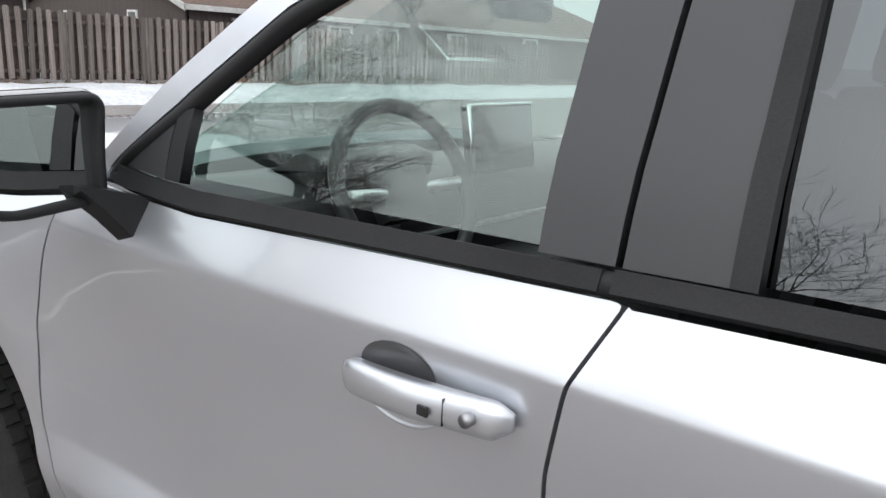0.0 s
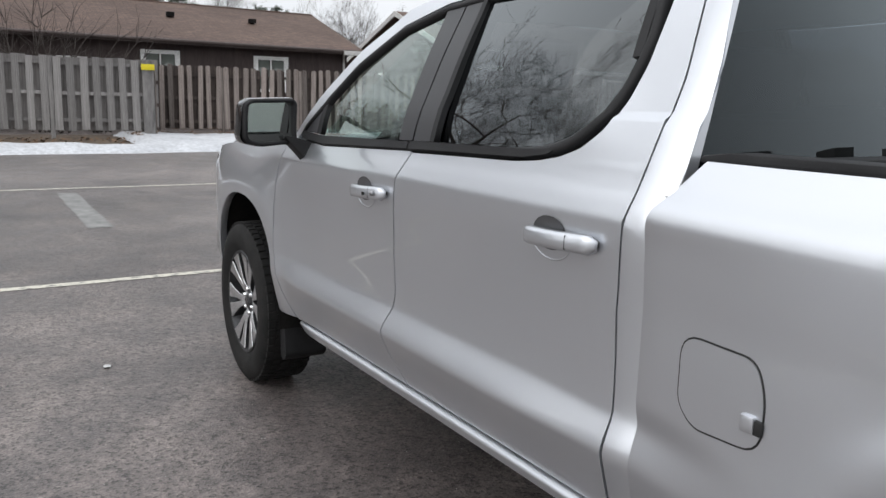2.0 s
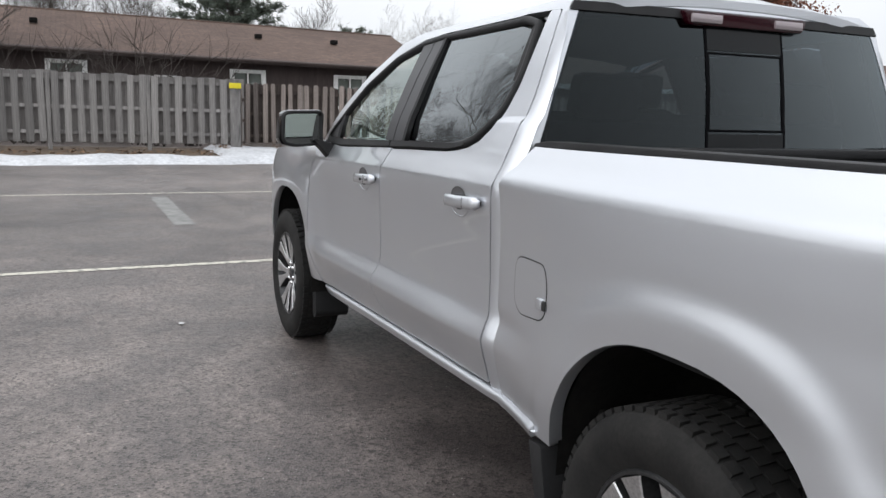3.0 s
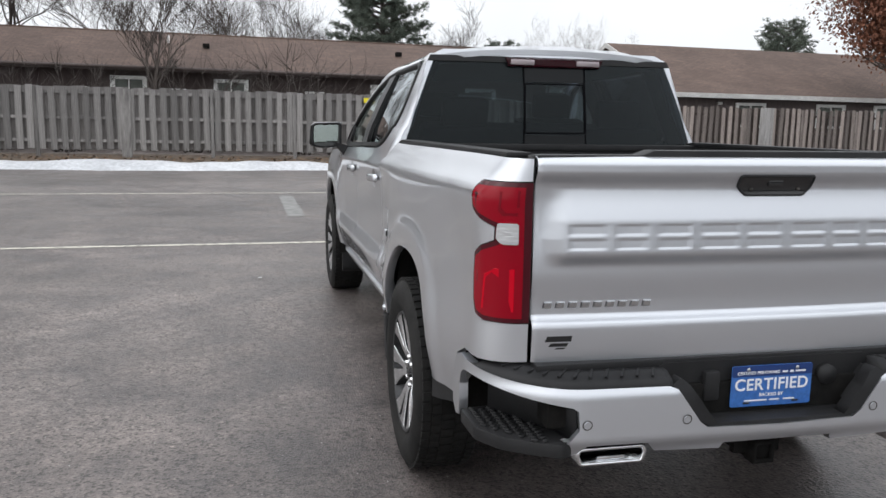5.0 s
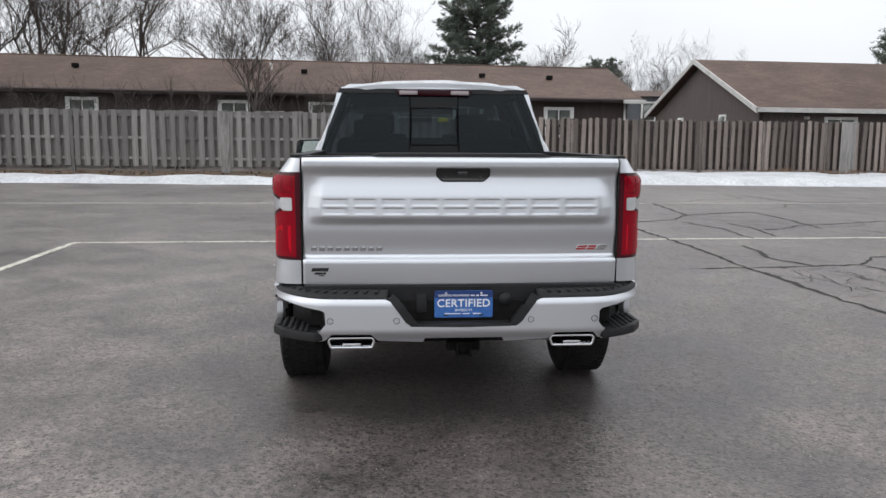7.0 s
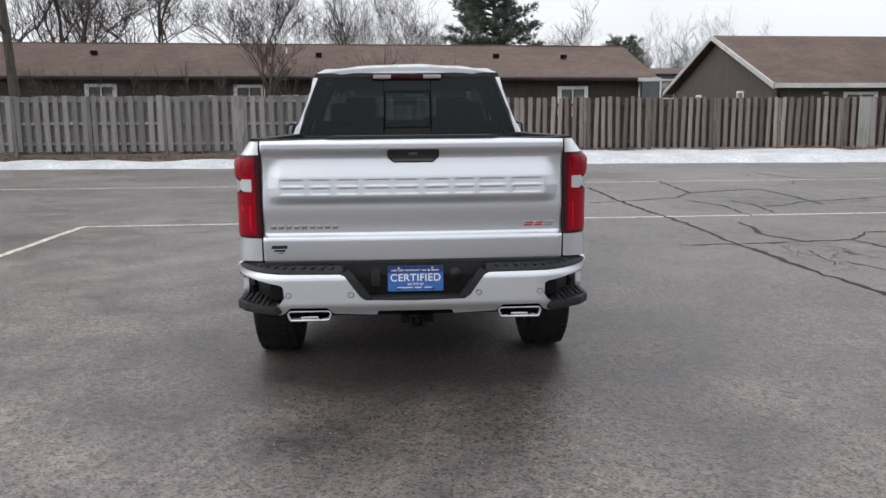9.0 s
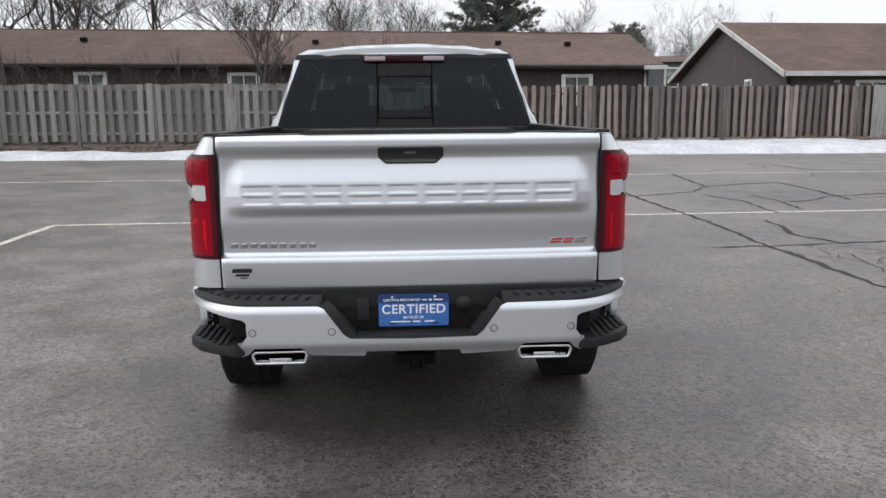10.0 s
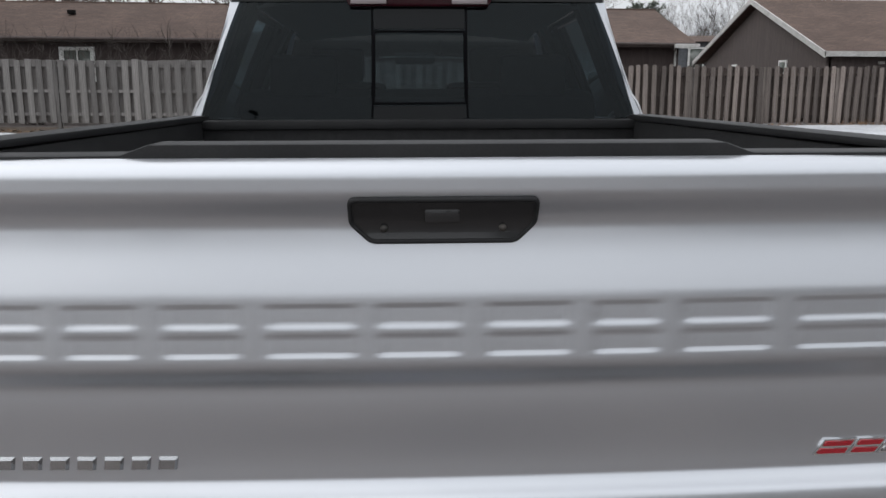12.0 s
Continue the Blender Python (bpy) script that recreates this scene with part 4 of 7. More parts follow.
# the open side of the lot, behind and beside the camera's way, as the truck's glass mirrors it
for src, x, y, s, a in (
    (t1, -5.5, -21, 1.35, 15), (t2, -21.5, -21, 1.5, 90), (t1, -42, -20, 1.5, 130), (t3, -31, -25, 1.8, 45), (t1, -58, -24, 1.4, 240),
    (t2, 62, -30, 0.8, 0), (t1, 66, 22, 0.7, 70), (t2, 70, 38, 0.75, 160), (t1, 64, -12, 0.6, 20),
):
    copy_thing(src, pose(x, y, gz(x, y), 0, 0, a) @ Matrix.Scale(s, 4))
copy_thing(c2, pose(66, 9, 0, 0, 0, 20) @ Matrix.Scale(0.65, 4))
copy_thing(c2, pose(60, -20, 0, 0, 0, 60) @ Matrix.Scale(0.75, 4))
hall = thing("warehouse", "long low pale-walled warehouse with a parapet", "building", "", (42, 0, 0))
part("wall", box(10, 66, 3.6, (0, 48, 1.8), 0.02), SLATE_SIDING, hall, smooth=False)
part("parapet", box(10.6, 66.6, 1.2, (0, 48, 4.2), 0.02), PALE_WALL, hall, "pale parapet band", smooth=False)
for k in range(5):
    part("roof_unit", box(2.5, 3.2, 1.3, (-1, 22 + 12 * k, 5.45), 0.05), STEEL, hall, "grey rooftop ventilation unit")
for k in range(8):
    fr = part("window", box(0.1, 3.0, 1.6, (-5.02, 19 + 7.4 * k, 1.7), 0.01), HOUSE_GLASS, hall)
pole = thing("light_pole", "dark metal parking lot light pole", "lamp post", "", (30, -9.5, 0))
part("mast", tube([(0, 0, 0), (0, 0, 6.5)], [0.1, 0.06], 8), STEEL, pole)
part("lamp_head", box(1.2, 0.3, 0.16, (-0.4, 0, 6.5), 0.03), STEEL, pole)
snow_far = part("snow_bank", sheet(spread(44, 52, 0.5), spread(-30, 40, 1.0), lambda x, y: gz(x, y) - 0.05 + 0.5 * smooth01(44, 46, x) * smooth01(0, 2, 52 - x) * (1 + 0.4 * noise.noise((x * 0.4, y * 0.3, 9)))), SNOW)
tagged(snow_far, "ploughed snow heap at the far side of the lot", "snow", kind="structure")
side_snow = part("snow_bank", sheet(spread(-30, 45, 1.0), spread(-19.5, -15.5, 0.4), lambda x, y: gz(x, y) - 0.05 + 0.45 * smooth01(15.5, 16.5, -y) * smooth01(0, 1, 19.5 + y) * (1 + 0.4 * noise.noise((x * 0.4, y * 0.5, 7)))), SNOW)
tagged(side_snow, "ploughed snow along the side of the lot", "snow", kind="structure")


def tube_ring(c, radius, thick, n=20):
    """A small ring round the x axis."""
    bm = bmesh.new()
    rows = []
    for k in range(n):
        a = 2 * math.pi * k / n
        rows.append([bm.verts.new((c[0] + dx, c[1] + r * math.cos(a), c[2] + r * math.sin(a))) for r, dx in ((radius - thick, 0), (radius, 0.002), (radius + thick, 0))])
    for k in range(n):
        a, b = rows[k], rows[(k + 1) % n]
        for j in range(2):
            bm.faces.new((a[j], a[j + 1], b[j + 1], b[j]))
    return bm


def tube_ring_sq(c, half, hole):
    """A square collar facing +x."""
    o = [(-half, -half), (half, -half), (half, half), (-half, half)]
    return ring_trim(dense(o, 0.05), [(a * hole / half, b * hole / half) for a, b in dense(o, 0.05)], lambda y, z: (c[0], c[1] + y, c[2] + z), (1, 0, 0), 0.003, 0.05)


def ring_torus(c, radius, thick, tilt):
    """A steering wheel rim facing back and tilted up."""
    bm = bmesh.new()
    rows = []
    for k in range(40):
        a = 2 * math.pi * k / 40
        row = []
        for j in range(8):
            b = 2 * math.pi * j / 8
            r = radius + thick * math.cos(b)
            v = Vector((thick * math.sin(b), r * math.cos(a), r * math.sin(a)))
            v = Euler((0, radians(-tilt), 0)).to_matrix() @ v
            row.append(bm.verts.new(v + Vector(c)))
        rows.append(row)
    for k in range(40):
        for j in range(8):
            bm.faces.new((rows[k][j], rows[(k + 1) % 40][j], rows[(k + 1) % 40][(j + 1) % 8], rows[k][(j + 1) % 8]))
    return bm



# ---- the pickup truck: nose towards -x, its left side towards -y, front axle at x = 0 ----
truck = thing("pickup_truck", "silver crew-cab pickup truck parked on the asphalt", "truck")
AXLE_F, AXLE_R, HUB_Z = 0.07, 3.88, 0.41
ARCH_A, ARCH_B, ARCH_N = 0.50, 0.585, 2.5

door_side = curve_through([(0.46, 0.876), (0.54, 0.900), (0.62, 0.928), (0.70, 0.9575), (0.711, 0.9606), (0.716, 0.9606), (0.721, 0.9595), (0.731, 0.9563), (0.793, 0.9255), (0.801, 0.9222), (0.811, 0.9205), (0.90, 0.9165), (1.06, 0.919), (1.21, 0.9275), (1.246, 0.9282), (1.251, 0.9279), (1.255, 0.9266), (1.26, 0.9245), (1.287, 0.9123), (1.33, 0.892), (1.37, 0.878), (1.42, 0.868), (1.50, 0.848), (1.60, 0.812), (1.70, 0.766), (1.80, 0.714), (1.85, 0.69), (1.885, 0.668), (1.91, 0.63)])
pillar_side = curve_through([(1.33, 0.892), (1.37, 0.877), (1.42, 0.86), (1.60, 0.795), (1.75, 0.738), (1.85, 0.697), (1.885, 0.675), (1.91, 0.63)])
bed_side_w = curve_through([(0.46, 0.90), (0.6, 0.925), (0.72, 0.942), (0.80, 0.944), (0.95, 0.937), (1.1, 0.937), (1.22, 0.943), (1.312, 0.947), (1.325, 0.9455), (1.335, 0.940), (1.345, 0.933), (1.38, 0.903), (1.43, 0.868), (1.46, 0.84)])
door_flat = curve_through([(0.46, 0.893), (0.60, 0.912), (0.75, 0.919), (0.92, 0.9187), (1.0, 0.919)])
wing_side = curve_through([(0.44, 0.89), (0.60, 0.915), (0.80, 0.927), (0.98, 0.930), (1.10, 0.922), (1.20, 0.898), (1.28, 0.868), (1.34, 0.84), (1.45, 0.79), (1.9, 0.66)])
cab_rise = 0.03


def arch_r(x, z, xc):
    dz = max(0.0, z - HUB_Z)
    return ((abs(x - xc) / ARCH_A) ** ARCH_N + (dz / ARCH_B) ** ARCH_N) ** (1 / ARCH_N)


def half_width(x, z):
    """Half the truck's width at x and z, doors, wings and bed sides in one."""
    zz = z - cab_rise * (x - 1.3) * smooth01(1.9, 1.2, z) if z < 1.5 else z
    w = door_side(zz)
    if x > 2.5 and zz > 1.37:
        w += (pillar_side(zz) - w) * smooth01(2.5, 2.85, x)
    fade = smooth01(0.95, 0.58, x) * 0.55
    if fade > 0 and zz < 0.92:
        w += (door_flat(zz) - w) * fade
    fade = smooth01(2.45, 2.98, x) * 0.35
    if fade > 0 and zz < 0.92:
        w += (door_flat(zz) - w) * fade
    front = smooth01(0.86, 0.2, x)
    if front > 0:
        w += (wing_side(z) - w) * front
    t = smooth01(2.955, 2.995, x)
    if x < 3.03:
        t *= smooth01(1.42, 1.35, z)
    if t > 0:
        low = smooth01(0.92, 0.84, z) * (1 - smooth01(3.0, 3.32, x))
        w = w * (1 - t * (1 - 0.75 * low)) + bed_side_w(z) * t * (1 - 0.75 * low)
        w -= 0.005 * (1 - smooth01(2.99, 3.38, x)) * smooth01(1.33, 1.25, z)
    if 2.9 < x < 2.99 and z < 1.33:
        w -= 0.016 * smooth01(2.93, 2.98, x) * (1 - t)
    if x < 0.0:
        w -= 0.10 * smooth01(-0.3, -0.95, x) ** 1.3
    for xc, amount in ((AXLE_F, 0.022), (AXLE_R, 0.042)):
        rr = arch_r(x, z, xc)
        w += amount * (0.7 * smooth01(1.9, 1.05, rr) + 0.3 * smooth01(1.27, 1.13, rr))
    if x > 4.2:
        w -= 0.006 * smooth01(4.2, 4.9, x)
    return w


def side_map(s):
    return lambda x, z: (x, s * half_width(x, z), z)


CORNER = 4.85


def bed_map(s):
    """The bed side, carried round the rear corner to the tailgate; past CORNER u runs along the bend."""

    def place(u, z):
        if u <= CORNER:
            return (u, s * half_width(u, z), z)
        th = (u - CORNER) / 0.112
        w = half_width(CORNER, z)
        inner = 0.797
        if th > math.pi / 2:
            return (CORNER + 0.128, s * (inner - (u - CORNER) + 0.112 * math.pi / 2), z)
        return (CORNER + 0.128 * math.sin(th), s * (inner + (w - inner) * math.cos(th)), z)

    return place


def arch(xc, n=18, a=ARCH_A, b=ARCH_B, lo=0.0):
    """Points of a wheel arch from behind the wheel, over it, to its front."""
    out = []
    for k in range(n + 1):
        t = math.pi * k / n
        c, s = math.cos(t), math.sin(t)
        out.append((xc + a * math.copysign(abs(c) ** (2 / ARCH_N), c), HUB_Z + lo + b * abs(s) ** (2 / ARCH_N)))
    return out


def seam(x):
    return 0.515 + 0.04 * (x - 0.78)


FRONT_GAP = [(0.62, 1.29), (0.575, 1.17), (0.545, 1.0), (0.56, 0.79), (0.68, 0.595), (0.775, 0.518)]
MID_GAP = [(1.86, seam(1.86)), (1.78, 0.65), (1.762, 0.75), (1.786, 0.86), (1.768, 1.0), (1.771, 1.15), (1.79, 1.26), (1.83, 1.354)]
REAR_GAP = [(2.90, seam(2.9)), (2.905, 0.86), (2.893, 1.09), (2.905, 1.317), (2.905, 1.566), (2.865, 1.845)]
BELT = [(0.80, 1.322), (1.05, 1.318), (1.815, 1.355), (2.46, 1.386), (2.64, 1.415), (2.75, 1.48)]


def shift(points, dx, dz=0.0):
    return [(x + dx, z + dz) for x, z in points]


FRONT_GLASS = [(0.99, 1.372), (1.715, 1.39), (1.70, 1.67), (1.69, 1.812), (1.42, 1.752), (1.17, 1.62), (0.99, 1.475), (0.955, 1.43)]
REAR_GLASS = [(1.96, 1.398), (2.40, 1.412), (2.50, 1.422), (2.57, 1.438), (2.63, 1.468), (2.675, 1.51), (2.708, 1.56), (2.724, 1.62), (2.705, 1.80), (2.60, 1.828), (1.93, 1.832), (1.945, 1.67)]
# outline of the black frame round both windows
DLO = [(0.755, 1.338), (0.85, 1.326), (1.05, 1.322), (1.815, 1.358), (2.30, 1.381), (2.42, 1.388), (2.52, 1.399), (2.60, 1.416), (2.66, 1.442), (2.71, 1.48), (2.745, 1.53), (2.766, 1.59), (2.775, 1.66), (2.75, 1.825), (2.62, 1.862), (1.9, 1.862), (1.67, 1.845), (1.40, 1.785), (1.14, 1.65), (0.94, 1.49), (0.79, 1.385)]


def build_side(s):
    """All the pressed panels, glass and trim of one flank; s is -1 for the truck's left."""
    out = (0, s, 0)
    pl = side_map(s)
    side = "left" if s < 0 else "right"
    # front wing with its wheel arch
    a = [p for p in arch(AXLE_F, 30) if p[1] > 0.47]
    wing = [(-0.9, 1.1), (-0.92, 0.8), (-0.86, 0.46), (-0.47, 0.46)] + a[::-1] + [(0.60, 0.504), (0.70, 0.509), (0.757, 0.516)] + shift(FRONT_GAP[::-1], -0.007)[1:] + [(0.60, 1.285), (0.2, 1.262), (-0.3, 1.225), (-0.7, 1.17)]
    wing = [p for p in wing if not (p[0] > 0.52 and p[1] < 0.5)]
    part("front_wing", panel(wing, pl, out, (0.05, 0.025)), PAINT, truck)
    part("arch_lip", ring_like([p for p in arch(AXLE_F, 40) if p[1] > 0.47], 0.03, pl, out), PAINT, truck)
    # front door
    door = FRONT_GAP + [(0.785, seam(0.785))] + [p for p in MID_GAP] + BELT[2::-1] + [(0.70, 1.325)]
    fd = part("front_door", panel(rounded(door, 0.012, 2), pl, out, (0.05, 0.007)), PAINT, truck, "silver front door")
    # rear door with the painted frame behind its window
    door = shift(MID_GAP[::-1], 0.006) + [(1.87, seam(1.87))] + REAR_GAP + [(2.79, 1.852)] + [(2.785, 1.70), (2.78, 1.60), (2.762, 1.53), (2.725, 1.47), (2.67, 1.43), (2.60, 1.406), (2.52, 1.391), (2.42, 1.380), (1.84, 1.351)]
    rd = part("rear_door", panel(rounded(door, 0.012, 2), pl, out, (0.05, 0.007)), PAINT, truck, "silver rear door")
    # rocker
    part("rocker_panel", panel([(0.83, 0.465), (2.95, 0.555), (3.30, 0.57), (3.30, 0.63), (2.95, seam(2.95) - 0.006), (0.80, seam(0.80) - 0.006), (0.775, 0.50)], lambda x, z: (x, s * (half_width(x, seam(x)) - 0.012 + 0.026 * math.sin(math.pi / 2 * ramp01(0.0, 0.015, seam(x) - 0.006 - z)) - 0.3 * max(0.0, seam(x) - 0.024 - z) - 0.03 * smooth01(0.98, 0.68, x)), z), out, (0.08, 0.004), 0.03, 0.0), PAINT, truck, "silver rocker panel below the doors")
    # cab side: windscreen post, roof rail and rear quarter
    post = [(0.66, 1.335), (0.92, 1.56), (1.10, 1.705), (1.38, 1.852), (1.60, 1.893), (1.9, 1.908), (2.6, 1.908), (2.92, 1.877), (2.955, 1.752), (2.977, 1.602), (2.995, 1.422), (2.999, 1.331), (2.999, 0.563), (2.9125, 0.563)]
    post += shift(REAR_GAP[1:], 0.006) + [(2.62, 1.868), (1.9, 1.868), (1.665, 1.851), (1.395, 1.791), (1.135, 1.656), (0.935, 1.496), (0.77, 1.375), (0.72, 1.33)]
    cab = lambda x, z: (x, s * (half_width(min(x, 2.94), z) - 0.026 * smooth01(2.945, 3.005, x)), z)
    part("cab_side", panel(post, cab, out, (0.03, 0.025), 0.03), PAINT, truck)
    # black window surround, glass and pillar covers
    ring = dense(rounded(DLO, 0.03, 3), 0.04)
    part("window_surround", ring_trim(ring, inset(ring, 0.026), pl, out, 0.007, 0.02, 0.001), BLACK_PLASTIC, truck, "black window surround")
    belt = dense([(0.80, 1.332), (1.05, 1.326), (1.80, 1.360), (1.80, 1.384), (1.05, 1.358), (0.90, 1.36), (0.80, 1.368)], 0.04)
    part("belt_moulding", panel(belt, pl, out, (0.06, 0.012), 0.02, 0.01), BLACK_PLASTIC, fd, "black belt moulding")
    belt = dense([(1.815, 1.361), (2.46, 1.392), (2.56, 1.408), (2.58, 1.418), (2.46, 1.413), (1.815, 1.387)], 0.04)
    part("belt_moulding", panel(belt, pl, out, (0.06, 0.012), 0.02, 0.01), BLACK_PLASTIC, rd, "black belt moulding")
    gp = lambda x, z: (x, s * (half_width(x, z) - 0.028 * (1.83 - z)), z)
    part("window_glass", panel(FRONT_GLASS, gp, out, (0.08, 0.08), 0.004, -0.008), CLEAR_GLASS, fd, "lightly tinted side glass").visible_shadow = False
    part("window_glass", panel(REAR_GLASS, gp, out, (0.08, 0.08), 0.004, -0.008), DARK_GLASS, rd, "dark privacy glass").visible_shadow = False
    part("sail_cover", panel([(0.79, 1.37), (0.94, 1.362), (0.935, 1.47), (0.90, 1.46)], pl, out, (0.05, 0.05), 0.02, 0.001), SATIN_BLACK, fd, "black sail panel")
    part("glass_run", panel([(0.945, 1.362), (0.99, 1.362), (0.985, 1.485), (0.945, 1.475)], pl, out, (0.05, 0.05), 0.02, 0.004), BLACK_PLASTIC, fd)
    part("pillar_cover", panel([(1.712, 1.386), (1.81, 1.389), (1.803, 1.67), (1.797, 1.845), (1.683, 1.838), (1.698, 1.67)], pl, out, (0.05, 0.05), 0.02, 0.002), SATIN_BLACK, fd, "satin black door pillar cover")
    part("pillar_cover", panel([(1.819, 1.389), (1.935, 1.394), (1.922, 1.67), (1.908, 1.848), (1.806, 1.846), (1.812, 1.67)], pl, out, (0.05, 0.05), 0.02, 0.002), SATIN_BLACK, rd, "satin black door pillar cover")
    part("glass_run", panel([(1.935, 1.394), (1.963, 1.395), (1.948, 1.67), (1.934, 1.848), (1.908, 1.848), (1.922, 1.67)], pl, out, (0.05, 0.05), 0.02, 0.006), BLACK_PLASTIC, rd)
    part("glass_run", panel([(2.716, 1.62), (2.745, 1.62), (2.723, 1.825), (2.695, 1.825)], pl, out, (0.05, 0.05), 0.02, -0.002), BLACK_PLASTIC, rd)
    # inner door skins, also the backing behind the shut lines
    inn = lambda x, z: (x, s * (half_width(x, min(z, 1.3)) - 0.05), z)
    part("door_lining", panel([(0.5, 0.5), (2.98, 0.56), (2.98, 1.36), (0.5, 1.30)], inn, out, (0.2, 0.1), 0.03), DASH, truck)
    up = lambda x, z: (x, s * (half_width(x, z) - 0.045), z)
    part("pillar_lining", panel([(1.70, 1.36), (1.95, 1.38), (1.92, 1.86), (1.69, 1.86)], up, out, (0.1, 0.1), 0.02), DASH, truck)
    part("pillar_lining", panel([(2.74, 1.36), (2.93, 1.36), (2.90, 1.87), (2.72, 1.87)], up, out, (0.1, 0.1), 0.02), DASH, truck)
    # bed side with wheel arch and lamp opening
    bp = bed_map(s)
    flank = out
    a = [p for p in arch(AXLE_R, 30) if p[1] > 0.56]
    body = [(2.988, 0.575), (3.33, 0.58)] + a[::-1] + [(4.355, 0.56), (4.64, 0.585), (4.655, 0.69), (4.69, 0.755), (4.76, 0.79), (5.026, 0.80), (5.026, 0.921)]
    body += [(u, z) for u, z in grow(LAMP)] + [(5.026, 1.366), (5.026, 1.432), (3.06, 1.432), (3.0, 1.34), (2.986, 1.28)]
    out = lambda u, z: (0, s, 0) if u < 4.9 else (1, s, 0)
    part("bed_side", panel(body, bp, out, (0.035, 0.014), 0.03), PAINT, truck, "silver bed side")
    part("arch_lip", ring_like([p for p in arch(AXLE_R, 40) if p[1] > 0.56], 0.035, pl, flank), PAINT, truck)
    part("fender_skirt", panel([(4.33, 0.47), (4.64, 0.545), (4.66, 0.60), (4.34, 0.575)], lambda x, z: (x, s * (half_width(x, 0.7) - 0.03), z), flank, (0.1, 0.05), 0.02), BLACK_PLASTIC, truck)
    # tail lamp
    lamp = part("tail_lamp", panel(LAMP, bp, out, (0.02, 0.02), 0.05, 0.003), RED_DARK, truck, "red tail lamp with a clear reversing light")
    part("lens_face", panel(inset(LAMP, 0.014), bp, out, (0.02, 0.02), 0.004, 0.0045), RED_LENS, lamp, "glossy red lens")
    part("lens_block", emboss([(4.888, 0.955), (4.992, 0.955), (4.992, 1.10), (4.935, 1.10), (4.898, 1.075)], bp, out, 0.0065, 0.006), RED_BRIGHT, lamp, "bright red lens block", smooth=False)
    part("light_guide", emboss([(4.945, 1.335), (4.955, 1.335), (4.955, 1.285), (4.965, 1.272), (4.995, 1.272), (4.995, 1.258), (4.955, 1.258), (4.943, 1.275)], bp, out, 0.0065, 0.003), RED_DEEP, lamp, "deep red light guide", smooth=False)
    part("light_guide", emboss([(4.988, 1.34), (4.998, 1.34), (4.998, 1.285), (4.988, 1.285)], bp, out, 0.0065, 0.003), RED_DEEP, lamp, "deep red light guide", smooth=False)
    part("lamp_edge", panel([(5.008, 1.36), (5.026, 1.36), (5.026, 0.927), (5.008, 0.927)], bp, out, (0.01, 0.05), 0.01, 0.006), RED_DARK, lamp, "dark red lens edge")
    part("reversing_light", panel(rounded([(4.945, 1.238), (4.995, 1.238), (4.995, 1.172), (4.955, 1.172), (4.94, 1.19)], 0.008), bp, out, (0.01, 0.02), 0.01, 0.0095), WHITE_LENS, lamp, "clear reversing light")
    part("lamp_seal", ring_trim(dense(grow(LAMP, 0.005), 0.02), dense_like(LAMP, grow(LAMP, 0.005)), bp, out, 0.001, 0.03, -0.004), SEAL, lamp)
    return fd, rd


RED_DEEP = material("deep_red_lens", (0.17, 0.001, 0.008), 0.07, 0.0, 0.0, 0.3)
LAMP = [(5.026, 0.925), (4.90, 0.925), (4.86, 0.938), (4.84, 0.98), (4.835, 1.06), (4.845, 1.13), (4.885, 1.158), (4.935, 1.18), (4.938, 1.225), (4.88, 1.25), (4.84, 1.275), (4.828, 1.31), (4.832, 1.34), (4.85, 1.36), (5.026, 1.362)]


def grow(outline, d=0.004):
    return inset(outline, -d)


def dense_like(outline, other):
    """As many points along outline as dense() makes along other, side by side."""
    out = []
    n = len(other)
    for k in range(n):
        (a, b), (c, d) = other[k], other[(k + 1) % n]
        parts = max(1, int(math.hypot(c - a, d - b) / 0.02))
        (a, b), (c, d) = outline[k], outline[(k + 1) % n]
        out += [(a + (c - a) * j / parts, b + (d - b) * j / parts) for j in range(parts)]
    return out


def ring_like(edge, width, place, out):
    """The turned-in lip of a wheel arch: a strip along the edge, folded inwards."""
    bm = bmesh.new()
    rows = []
    s = out[1]
    for x, z in edge:
        p = Vector(place(x, z))
        rows.append([bm.verts.new(p), bm.verts.new(p + Vector((0, -s * 0.006, -0.004))), bm.verts.new(p + Vector((0, -s * (0.006 + width), 0)))])
    for a, b in zip(rows, rows[1:]):
        for j in range(2):
            bm.faces.new((a[j], b[j], b[j + 1], a[j + 1]))
    bmesh.ops.recalc_face_normals(bm, faces=bm.faces[:])
    return bm


doors = {}
for s in (-1, 1):
    doors[s] = build_side(s)


